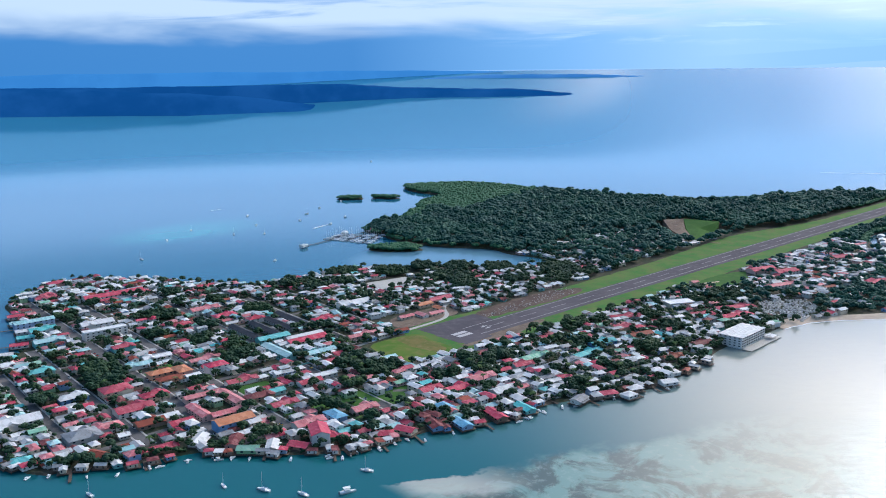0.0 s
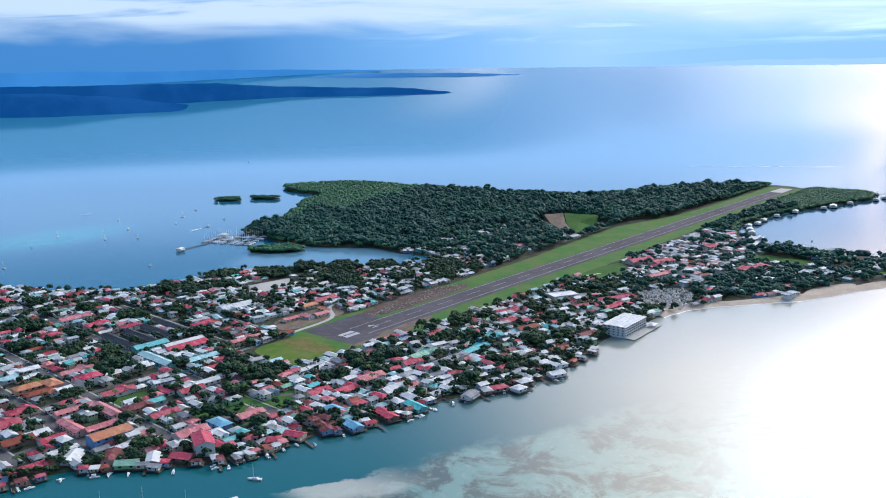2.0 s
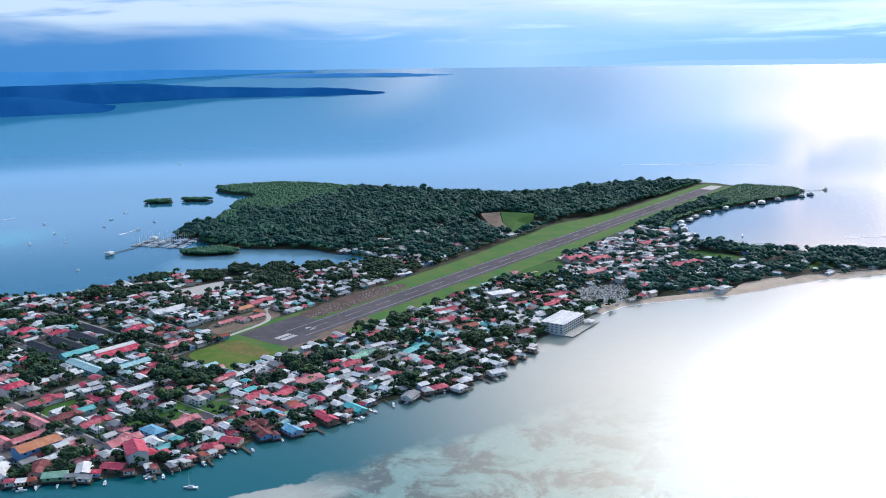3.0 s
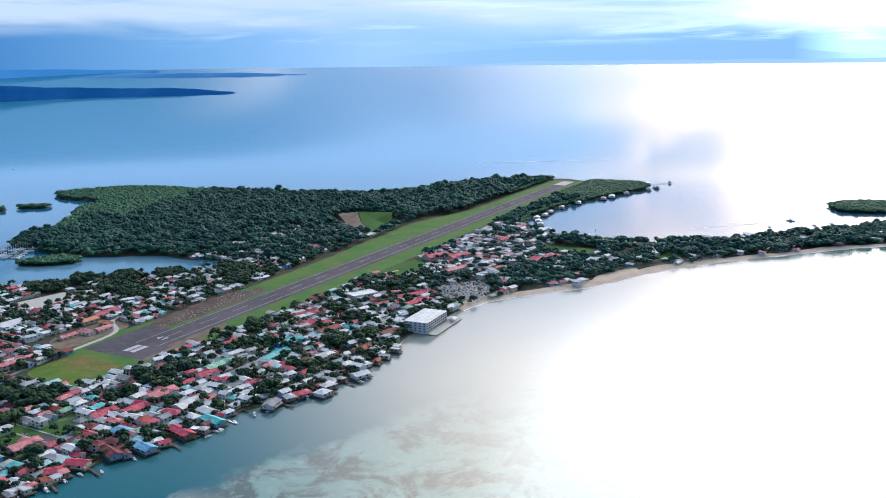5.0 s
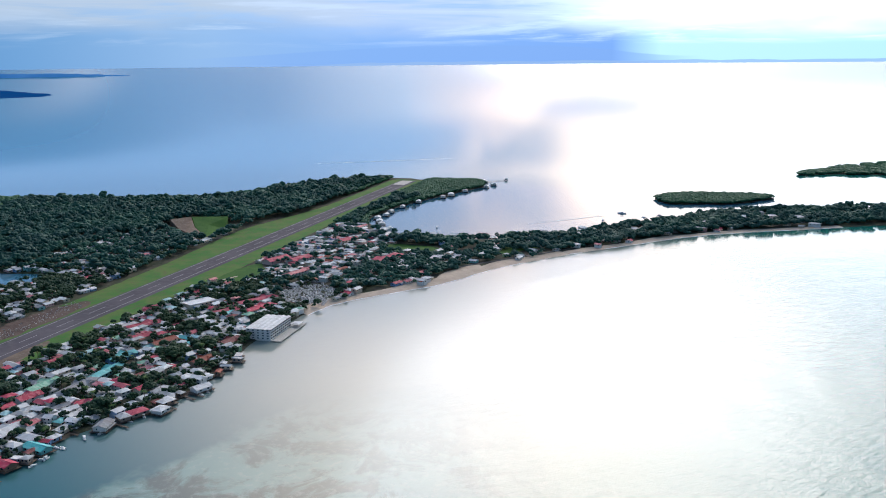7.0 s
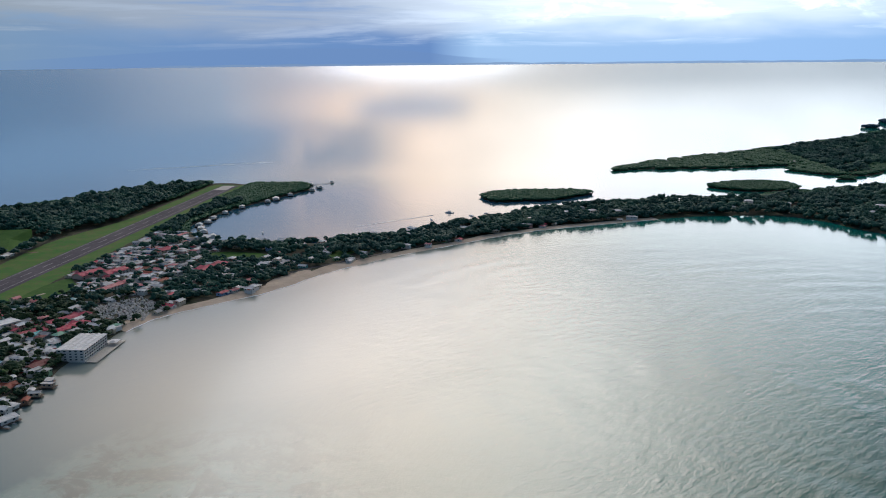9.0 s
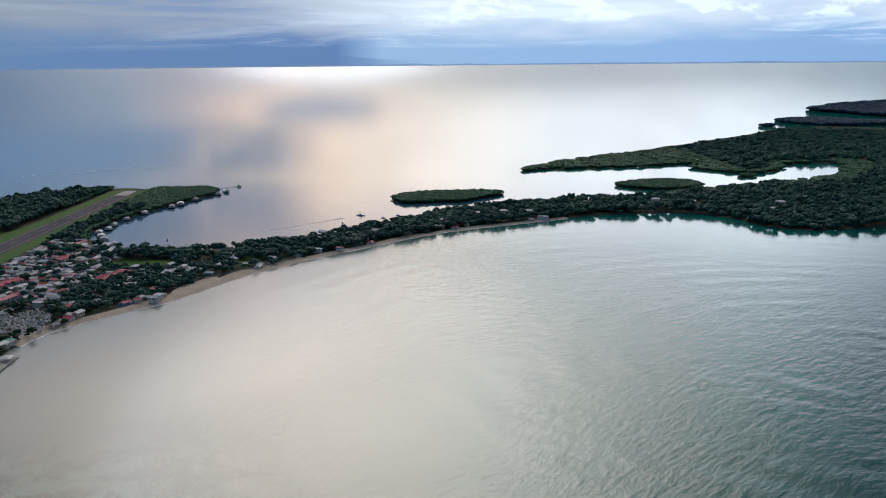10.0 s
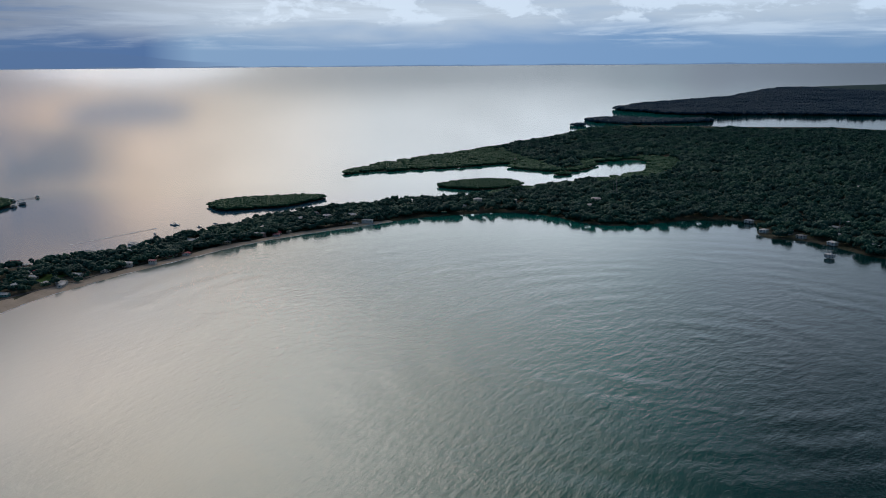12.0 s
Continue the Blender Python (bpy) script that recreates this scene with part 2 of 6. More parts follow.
def wall_material(name, c):
    n = Nodes(name)
    dirt = n.ramp(n.noise(0.35, 5.0, 0.65), 0.4, 0.8)
    col = n.mix(n.math("MULTIPLY", dirt, 0.4), c, shade(c, 0.55))
    col = n.mix(n.ramp(n.obj.outputs["Random"], 0, 1, 0, 0.35), col, (0.62, 0.58, 0.52))
    n.bump(n.noise(2.0, 3.0), 0.2, 0.05)
    return n.done(col, 0.85)


def plain(name, c, rough=0.7, metal=0.0, vary=0.35, scale=0.6):
    n = Nodes(name)
    col = n.mix(n.math("MULTIPLY", n.ramp(n.noise(scale, 5.0, 0.6), 0.35, 0.75), vary), c, shade(c, 0.5))
    n.bump(n.noise(scale * 4, 3.0), 0.15, 0.04)
    return n.done(col, rough, metal)


def ground_material(name, a, b, c, s1=0.02, s2=0.25, bump=0.3):
    n = Nodes(name)
    col = n.mix(n.ramp(n.noise(s1, 5.0, 0.6), 0.35, 0.65), a, b)
    col = n.mix(n.math("MULTIPLY", n.ramp(n.noise(s2, 5.0, 0.65), 0.45, 0.75), 0.7), col, c)
    n.bump(n.noise(0.8, 5.0, 0.7), bump, 0.4)
    return n.done(col, 0.95, 0.0, 0.1)


def leaf_material(name, a, b, c):
    n = Nodes(name)
    col = n.mix(n.pos.outputs["Random Per Island"], a, b)
    col = n.mix(n.ramp(n.noise(0.012, 4.0, 0.6), 0.40, 0.62), col, c)
    # dark gaps between the leaves are painted in as noise
    col = n.mix(n.ramp(n.noise(0.7, 4.0, 0.7), 0.45, 0.8, 0.0, 0.5), col, shade(a, 0.45))
    col = n.mix(n.ramp(n.obj.outputs["Random"], 0, 1, 0, 0.3), col, shade(b, 1.2))
    n.bump(n.noise(1.1, 4.0, 0.75), 0.4, 0.8)
    return n.done(col, 0.75, 0.0, 0.2)


RED = roof_material("roof_red", (0.43, 0.032, 0.075), (0.56, 0.20, 0.23), 0.55)
CRIMSON = roof_material("roof_crimson", (0.52, 0.026, 0.085), (0.60, 0.19, 0.23), 0.5)
PINK = roof_material("roof_pink", (0.60, 0.17, 0.20), (0.64, 0.36, 0.36), 0.6)
RUST = roof_material("roof_rust", (0.34, 0.075, 0.045), (0.22, 0.07, 0.05), 0.6)
MAROON = roof_material("roof_maroon", (0.16, 0.025, 0.03), (0.30, 0.13, 0.13), 0.5)
ZINC = roof_material("roof_zinc", (0.55, 0.58, 0.61), (0.40, 0.38, 0.37), 0.6)
WHITE = roof_material("roof_white", (0.78, 0.79, 0.80), (0.68, 0.68, 0.69), 0.35)
GREY = roof_material("roof_grey", (0.32, 0.34, 0.37), (0.20, 0.20, 0.21), 0.6)
DARK = roof_material("roof_dark", (0.030, 0.036, 0.050), (0.055, 0.058, 0.070), 0.5)
TEAL = roof_material("roof_teal", (0.10, 0.50, 0.52), (0.30, 0.58, 0.58), 0.5)
PALETEAL = roof_material("roof_pale_teal", (0.35, 0.62, 0.66), (0.55, 0.66, 0.68), 0.5)
BLUE = roof_material("roof_blue", (0.13, 0.40, 0.62), (0.36, 0.56, 0.70), 0.5)
GREEN = roof_material("roof_green", (0.20, 0.48, 0.33), (0.45, 0.58, 0.50), 0.5)
ORANGE = roof_material("roof_orange", (0.58, 0.19, 0.08), (0.62, 0.34, 0.22), 0.6)
W_WHITE = wall_material("wall_white", (0.76, 0.75, 0.73))
W_CREAM = wall_material("wall_cream", (0.66, 0.55, 0.40))
W_PINK = wall_material("wall_pink", (0.66, 0.38, 0.34))
W_TEAL = wall_material("wall_teal", (0.16, 0.46, 0.46))
W_BLUE = wall_material("wall_blue", (0.18, 0.34, 0.60))
W_GREEN = wall_material("wall_green", (0.28, 0.48, 0.26))
W_WOOD = wall_material("wall_wood", (0.24, 0.15, 0.10))
W_GREY = wall_material("wall_grey", (0.38, 0.38, 0.38))
W_ORANGE = wall_material("wall_orange", (0.62, 0.28, 0.14))
PANE = plain("window_glass", (0.03, 0.04, 0.055), 0.12, 0.0, 0.2)
DOOR = plain("door_wood", (0.13, 0.08, 0.055), 0.6)
TIMBER = plain("weathered_timber", (0.105, 0.080, 0.062), 0.9, 0.0, 0.6)
CONCRETE = plain("concrete", (0.45, 0.44, 0.42), 0.9, 0.0, 0.5)
ASPHALT = ground_material("asphalt", (0.075, 0.070, 0.085), (0.105, 0.098, 0.115), (0.14, 0.13, 0.145), 0.01, 0.12, 0.1)
STREET = ground_material("street_asphalt", (0.095, 0.093, 0.098), (0.14, 0.135, 0.138), (0.19, 0.18, 0.175), 0.03, 0.3, 0.1)
GRASS = ground_material("mown_grass", (0.054, 0.165, 0.034), (0.105, 0.170, 0.044), (0.125, 0.105, 0.058), 0.028, 0.11, 0.3)
FIELD = ground_material("playing_field_grass", (0.080, 0.155, 0.022), (0.115, 0.165, 0.030), (0.20, 0.165, 0.07), 0.03, 0.06, 0.3)
LAWN = ground_material("lush_grass", (0.045, 0.115, 0.025), (0.065, 0.145, 0.03), (0.035, 0.085, 0.02), 0.03, 0.2, 0.3)
SOIL = ground_material("bare_soil", (0.20, 0.15, 0.115), (0.13, 0.10, 0.08), (0.28, 0.24, 0.20), 0.05, 0.3, 0.5)
DARKSOIL = ground_material("dark_turned_earth", (0.085, 0.058, 0.052), (0.125, 0.09, 0.075), (0.17, 0.145, 0.125), 0.05, 0.3, 0.5)
SAND = ground_material("beach_sand", (0.52, 0.44, 0.36), (0.44, 0.37, 0.30), (0.35, 0.29, 0.23), 0.04, 0.2, 0.2)
LAND = ground_material("town_ground", (0.065, 0.060, 0.048), (0.036, 0.050, 0.026), (0.12, 0.108, 0.09), 0.03, 0.2, 0.5)
# ground of the outer shore, with distance haze tinted into its colour
HAZEGROUND = ground_material("hazed_ground", (0.03, 0.07, 0.08), (0.04, 0.085, 0.095), (0.05, 0.09, 0.085), 0.01, 0.05)
DRYGRASS = ground_material("dry_grass", (0.17, 0.145, 0.05), (0.12, 0.13, 0.035), (0.22, 0.18, 0.09), 0.05, 0.15, 0.3)
PAINT = plain("runway_paint", (0.50, 0.49, 0.51), 0.8, 0.0, 0.6, 0.3)
FADED = plain("faded_paint", (0.34, 0.33, 0.35), 0.85, 0.0, 0.7, 0.15)
BARK = plain("bark", (0.11, 0.085, 0.06), 0.95, 0.0, 0.6, 2.0)
HULL = plain("white_hull", (0.80, 0.80, 0.80), 0.35, 0.0, 0.15)
HULLDARK = plain("dark_hull", (0.05, 0.07, 0.12), 0.4, 0.0, 0.2)
METAL = plain("grey_metal", (0.45, 0.46, 0.48), 0.4, 0.8, 0.2)
STONE = plain("grave_stone", (0.62, 0.61, 0.60), 0.9, 0.0, 0.5, 0.5)
# distance haze is tinted into both leaf colours, strongly into the second
LEAF = leaf_material("forest_leaves", (0.012, 0.047, 0.042), (0.025, 0.084, 0.064), (0.028, 0.098, 0.062))
HAZELEAF = leaf_material("hazed_leaves", (0.020, 0.054, 0.092), (0.030, 0.074, 0.118), (0.026, 0.068, 0.106))
MANGROVE = leaf_material("mangrove_leaves", (0.034, 0.108, 0.055), (0.050, 0.142, 0.066), (0.042, 0.124, 0.058))
TOWNLEAF = leaf_material("town_leaves", (0.010, 0.032, 0.020), (0.027, 0.066, 0.030), (0.030, 0.064, 0.024))
PALMLEAF = leaf_material("palm_leaves", (0.055, 0.11, 0.03), (0.10, 0.16, 0.04), (0.07, 0.13, 0.03))


def foam_material():
    n = Nodes("foam")
    n.b.inputs["Alpha"].default_value = 1.0
    return n.done(n.mix(n.ramp(n.noise(0.6, 4.0), 0.4, 0.7), (0.80, 0.84, 0.88), (0.55, 0.66, 0.76)), 0.7)


FOAM = foam_material()


# backdrop land glows a fixed haze blue of its own
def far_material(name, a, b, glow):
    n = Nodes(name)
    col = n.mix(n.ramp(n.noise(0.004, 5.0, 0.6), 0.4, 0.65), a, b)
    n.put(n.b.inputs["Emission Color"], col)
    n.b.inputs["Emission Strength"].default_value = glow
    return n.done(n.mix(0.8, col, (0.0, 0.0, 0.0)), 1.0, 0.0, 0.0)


FARHILL = far_material("hazed_hills", (0.010, 0.060, 0.20), (0.016, 0.078, 0.24), 0.85)
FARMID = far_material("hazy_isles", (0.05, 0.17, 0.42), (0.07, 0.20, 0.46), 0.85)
# glowing sky tone for the screen that covers the far sea band
SKYSCREEN = far_material("sky_toned_screen", (0.052, 0.19, 0.44), (0.060, 0.21, 0.47), 0.95)


def sea_material():
    n = Nodes("sea_water")
    x, y, z = n.xyz()
    north = n.ramp(y, -80.0, 260.0)
    col = n.mix(north, (0.014, 0.105, 0.120), (0.026, 0.125, 0.205))
    col = n.mix(n.ramp(y, -350.0, -800.0), col, (0.007, 0.130, 0.112))
    # the view's dark lower corner is put into the water colour here
    col = n.mix(n.ramp(n.math("ADD", y, n.math("MULTIPLY", x, 0.5)), -860.0, -1120.0), col, (0.003, 0.032, 0.034))
    # paler blue painted far out replaces reflection lost on the lifted sea
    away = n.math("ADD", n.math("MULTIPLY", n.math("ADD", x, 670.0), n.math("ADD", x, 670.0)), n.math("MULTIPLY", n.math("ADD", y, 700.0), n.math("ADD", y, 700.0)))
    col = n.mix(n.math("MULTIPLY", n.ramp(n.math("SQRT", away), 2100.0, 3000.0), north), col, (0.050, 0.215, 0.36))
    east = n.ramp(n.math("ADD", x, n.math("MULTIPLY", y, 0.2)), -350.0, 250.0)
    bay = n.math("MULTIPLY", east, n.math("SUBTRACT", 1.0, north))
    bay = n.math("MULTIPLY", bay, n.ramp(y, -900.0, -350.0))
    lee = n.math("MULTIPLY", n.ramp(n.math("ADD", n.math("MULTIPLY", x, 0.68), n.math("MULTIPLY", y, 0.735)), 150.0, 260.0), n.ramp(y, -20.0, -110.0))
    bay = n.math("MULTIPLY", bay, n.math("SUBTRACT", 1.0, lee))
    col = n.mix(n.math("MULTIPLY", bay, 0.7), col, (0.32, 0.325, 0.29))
    col = n.mix(n.math("MULTIPLY", lee, n.ramp(x, 1500.0, 1350.0)), col, (0.020, 0.085, 0.150))
    # shallow sand and reef off the southern shore
    edge = n.math("ADD", n.math("MULTIPLY", y, -0.92), n.math("MULTIPLY", x, -0.33))
    wob = n.math("MULTIPLY", n.math("SUBTRACT", n.noise(0.018, 4.0, 0.6), 0.5), 70.0)
    shal = n.ramp(n.math("ADD", edge, wob), 322.0, 345.0)
    shal = n.math("MULTIPLY", shal, n.ramp(x, 80.0, -170.0))
    shal = n.math("MULTIPLY", shal, n.ramp(y, -640.0, -430.0))
    shal = n.math("MULTIPLY", shal, n.ramp(x, -316.0, -290.0))
    sand = n.mix(n.ramp(n.noise(0.022, 6.0, 0.68, None, 0.6), 0.45, 0.58), (0.20, 0.31, 0.27), (0.10, 0.125, 0.105))
    sand = n.mix(n.ramp(n.noise(0.13, 5.0, 0.7), 0.5, 0.66, 0.0, 0.35), sand, (0.36, 0.42, 0.37))
    col = n.mix(n.math("MULTIPLY", shal, 0.9), col, sand)
    bright = n.math("MULTIPLY", n.ramp(n.math("ADD", edge, wob), 322.0, 327.0), n.ramp(n.math("ADD", edge, wob), 366.0, 346.0))
    bright = n.math("MULTIPLY", bright, n.math("MULTIPLY", n.ramp(x, -316.0, -290.0), n.ramp(x, -215.0, -270.0)))
    col = n.mix(n.math("MULTIPLY", bright, 0.8), col, (0.46, 0.46, 0.40))
    # pale shoal in the northern harbour
    sx1 = n.math("DIVIDE", n.math("SUBTRACT", x, 110.0), 190.0)
    sy1 = n.math("DIVIDE", n.math("SUBTRACT", y, 860.0), 110.0)
    d1 = n.math("ADD", n.math("MULTIPLY", sx1, sx1), n.math("MULTIPLY", sy1, sy1))
    col = n.mix(n.ramp(d1, 1.0, 0.0, 0.0, 0.5), col, (0.05, 0.34, 0.34))
    # lagoon beside the marina: its pale sky reflection is painted into the water colour
    sx2 = n.math("DIVIDE", n.math("SUBTRACT", x, 300.0), 190.0)
    sy2 = n.math("DIVIDE", n.math("SUBTRACT", y, 345.0), 130.0)
    d2 = n.math("ADD", n.math("MULTIPLY", sx2, sx2), n.math("MULTIPLY", sy2, sy2))
    col = n.mix(n.ramp(d2, 1.1, 0.5, 0.0, 0.7), col, (0.15, 0.27, 0.36))
    # ripples, wind chop with long crests and a faint bent swell
    chop = n.noise(0.13, 5.0, 0.62, n.turned(-48, 1.0, 0.38))
    small = n.noise(0.5, 2.0, 0.6)
    swell = n.t.nodes.new("ShaderNodeTexWave")
    swell.wave_type, swell.rings_direction = "RINGS", "Z"
    swell.inputs["Scale"].default_value, swell.inputs["Distortion"].default_value = 0.0056, 2.6
    swell.inputs["Detail"].default_value, swell.inputs["Detail Scale"].default_value = 2.0, 1.4
    middle = n.t.nodes.new("ShaderNodeMapping")
    middle.inputs["Location"].default_value = (-220.0, 1120.0, 0.0)
    n.t.links.new(n.pos.outputs["Position"], middle.inputs[0])
    n.t.links.new(middle.outputs[0], swell.inputs["Vector"])
    calm = n.ramp(n.noise(0.004, 3.0, 0.5), 0.4, 0.65, 0.7, 1.0)
    # the swell comes in broken sets along the southern bay only
    sets = n.math("MULTIPLY", n.ramp(n.noise(0.006, 3.0, 0.6), 0.42, 0.62), n.math("MULTIPLY", n.ramp(y, -380.0, -680.0), n.ramp(x, 1050.0, 750.0)))
    # ripples here and roughness below fade with distance from the camera's path
    ripple_fade = n.ramp(n.math("SQRT", away), 700.0, 1900.0, 1.0, 0.0)
    ripple_fade = n.math("MULTIPLY", ripple_fade, n.ramp(lee, 0.0, 1.0, 1.0, 0.35))
    windy = n.ramp(y, -380.0, -760.0, 0.32, 1.6)
    h = n.math("MULTIPLY", n.math("ADD", n.math("MULTIPLY", chop, 0.8), n.math("MULTIPLY", small, 0.12)), windy)
    h = n.math("ADD", h, n.math("MULTIPLY", n.math("MULTIPLY", swell.outputs["Fac"], sets), 0.65))
    h = n.math("MULTIPLY", n.math("MULTIPLY", h, calm), ripple_fade)
    # sea normals bent to shape reflections, more so northward to clear the hills
    strait = n.ramp(n.math("SUBTRACT", y, x), -1500.0, -200.0, 0.62, 1.1)
    n.bump(h, 0.7, 1.2, strait)
    n.b.inputs["IOR"].default_value = 1.333
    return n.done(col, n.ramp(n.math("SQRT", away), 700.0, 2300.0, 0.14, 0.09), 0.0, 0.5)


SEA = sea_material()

# ---------------------------------------------------------------- helpers for meshes
rnd = random.Random(7)
nrs = np.random.RandomState(11)
LEVEL = 1.2                                   # the island's ground above the sea
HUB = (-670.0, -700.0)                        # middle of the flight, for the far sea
EYE_Z, RIM, EDGE = 300.0, 2400.0, 4850.0
BOWL = 258.0 / (EDGE - RIM) ** 2                # beyond the rim the sea is lifted to meet the camera's horizon


def raw_mesh(name, verts, faces, mats, idx=None, smooth=False):
    me = bpy.data.meshes.new(name)
    me.from_pydata([tuple(v) for v in verts], [], faces)
    for m in mats:
        me.materials.append(m)
    if idx is not None:
        me.polygons.foreach_set("material_index", np.array(idx, dtype=np.int32))
    if smooth:
        me.polygons.foreach_set("use_smooth", np.ones(len(me.polygons), dtype=bool))
    me.update()
    return me


def tri_mesh(name, verts, tris, mats, idx=None, smooth=True):
    """A mesh out of numpy arrays of vertices and triangles."""
    me = bpy.data.meshes.new(name)
    nv, nt = len(verts), len(tris)
    me.vertices.add(nv)
    me.vertices.foreach_set("co", np.asarray(verts, dtype=np.float32).ravel())
    me.loops.add(nt * 3)
    me.loops.foreach_set("vertex_index", np.asarray(tris, dtype=np.int32).ravel())
    me.polygons.add(nt)
    me.polygons.foreach_set("loop_start", np.arange(0, nt * 3, 3, dtype=np.int32))
    for m in mats:
        me.materials.append(m)
    if idx is not None:
        me.polygons.foreach_set("material_index", np.asarray(idx, dtype=np.int32))
    me.polygons.foreach_set("use_smooth", np.full(nt, smooth, dtype=bool))
    me.update(calc_edges=True)
    return me


def thing(name, me, label, category, kind="", group="", m=None):
    ob = new(name, me)
    if m is not None:
        ob.matrix_basis = m
    return tagged(ob, label, category, group, kind)


def part(name, me, parent, label="", m=None):
    ob = new(name, me)
    ob.parent = parent
    if m is not None:
        ob.matrix_basis = m
    if label:
        ob["label"] = label
    return ob


def box_data(x0, y0, z0, x1, y1, z1):
    v = [(x0, y0, z0), (x1, y0, z0), (x1, y1, z0), (x0, y1, z0), (x0, y0, z1), (x1, y0, z1), (x1, y1, z1), (x0, y1, z1)]
    f = [(0, 3, 2, 1), (4, 5, 6, 7), (0, 1, 5, 4), (1, 2, 6, 5), (2, 3, 7, 6), (3, 0, 4, 7)]
    return v, f


def join_data(*sets):
    verts, faces = [], []
    for v, f in sets:
        o = len(verts)
        verts += v
        faces += [tuple(i + o for i in q) for q in f]
    return verts, faces


def box_mesh(name, mat, *boxes):
    v, f = join_data(*[box_data(*b) for b in boxes])
    return raw_mesh(name, v, f, [mat])


def tube_data(x, y, z0, z1, r0, r1, n=8, lean=(0, 0)):
    v = []
    for z, r, k in ((z0, r0, 0), (z1, r1, 1)):
        for i in range(n):
            a = 2 * math.pi * i / n
            v.append((x + lean[0] * k + r * math.cos(a), y + lean[1] * k + r * math.sin(a), z))
    f = [(i, (i + 1) % n, n + (i + 1) % n, n + i) for i in range(n)]
    f += [tuple(range(n - 1, -1, -1)), tuple(range(n, 2 * n))]
    return v, f


def inside(poly, x, y):
    """Whether the points lie inside the closed outline (numpy)."""
    x, y = np.asarray(x, float), np.asarray(y, float)
    hit = np.zeros(x.shape, bool)
    n = len(poly)
    for i in range(n):
        (x0, y0), (x1, y1) = poly[i], poly[(i + 1) % n]
        if y0 == y1:
            continue
        c = (y0 > y) != (y1 > y)
        hit ^= c & (x < (x1 - x0) * (y - y0) / (y1 - y0) + x0)
    return hit


def curve_line(points, step, closed=True, rough=0.0):
    """A smooth line through plan points, with a little natural raggedness."""
    out = []
    n = len(points)
    for i in range(n if closed else n - 1):
        p = [Vector(points[(i + k) % n] if closed else points[min(max(i + k, 0), n - 1)]) for k in (-1, 0, 1, 2)]
        count = max(1, int((p[2] - p[1]).length / step))
        for j in range(count):
            t = j / count
            q = 0.5 * ((2 * p[1]) + (p[2] - p[0]) * t + (2 * p[0] - 5 * p[1] + 4 * p[2] - p[3]) * t * t
                       + (3 * p[1] - p[0] - 3 * p[2] + p[3]) * t ** 3)
            q += rough * Vector((noise.noise((q.x * 0.05, q.y * 0.05, 3)), noise.noise((q.x * 0.05, q.y * 0.05, 9))))
            out.append((q.x, q.y))
    if not closed:
        out.append(tuple(points[-1]))
    return out


def area(poly):
    return 0.5 * sum(a[0] * b[1] - b[0] * a[1] for a, b in zip(poly, poly[1:] + poly[:1]))


def slab(name, outline, top, mat, label, category, drop=2.5, spread=5.0, kind="structure"):
    """Land with a sloping shore that runs down under the water."""
    if area(outline) < 0:
        outline = outline[::-1]
    n = len(outline)
    bm = bmesh.new()
    ring = [bm.verts.new((x, y, top)) for x, y in outline]
    edges = [bm.edges.new((ring[i], ring[(i + 1) % n])) for i in range(n)]
    bmesh.ops.triangle_fill(bm, use_beauty=True, use_dissolve=False, edges=edges)
    if spread:
        low = []
        for i in range(n):
            a, b = Vector(outline[i - 1]), Vector(outline[(i + 1) % n])
            d = (b - a).normalized() if (b - a).length > 0 else Vector((1, 0))
            low.append(bm.verts.new((outline[i][0] + d.y * spread, outline[i][1] - d.x * spread, top - drop)))
        for i in range(n):
            j = (i + 1) % n
            bm.faces.new((ring[i], low[i], low[j], ring[j]))
    bmesh.ops.recalc_face_normals(bm, faces=bm.faces)
    up = sum(f.normal.z * f.calc_area() for f in bm.faces)
    if up < 0:
        bmesh.ops.reverse_faces(bm, faces=bm.faces)
    me = bpy.data.meshes.new(name)
    bm.to_mesh(me)
    bm.free()
    me.materials.append(mat)
    return thing(name, me, label, category, kind)


def lift(r):
    return BOWL * max(0.0, r - RIM) ** 2


def meet(eye_z, fall):
    """How far out a sight line from eye_z that falls by so much a metre meets the sea."""
    b = fall - 2 * BOWL * RIM
    c = BOWL * RIM * RIM - eye_z
    return (-b + math.sqrt(max(b * b - 4 * BOWL * c, 0.0))) / (2 * BOWL)


def far(x, y, z=0.0):
    """The place at which a point past the rim of the flat sea stands: drawn in along the sight line."""
    dx, dy = x - HUB[0], y - HUB[1]
    d = math.hypot(dx, dy)
    if d <= RIM:
        return (x, y, z)
    r = meet(EYE_Z, EYE_Z / d)
    k = r / d
    return (HUB[0] + dx * k, HUB[1] + dy * k, lift(r) + z * k)


def draw_in(me):
    """Moves the far vertices of a mesh onto the lifted sea."""
    for v in me.vertices:
        if (v.co.x - HUB[0]) ** 2 + (v.co.y - HUB[1]) ** 2 > RIM * RIM:
            v.co = far(*v.co)


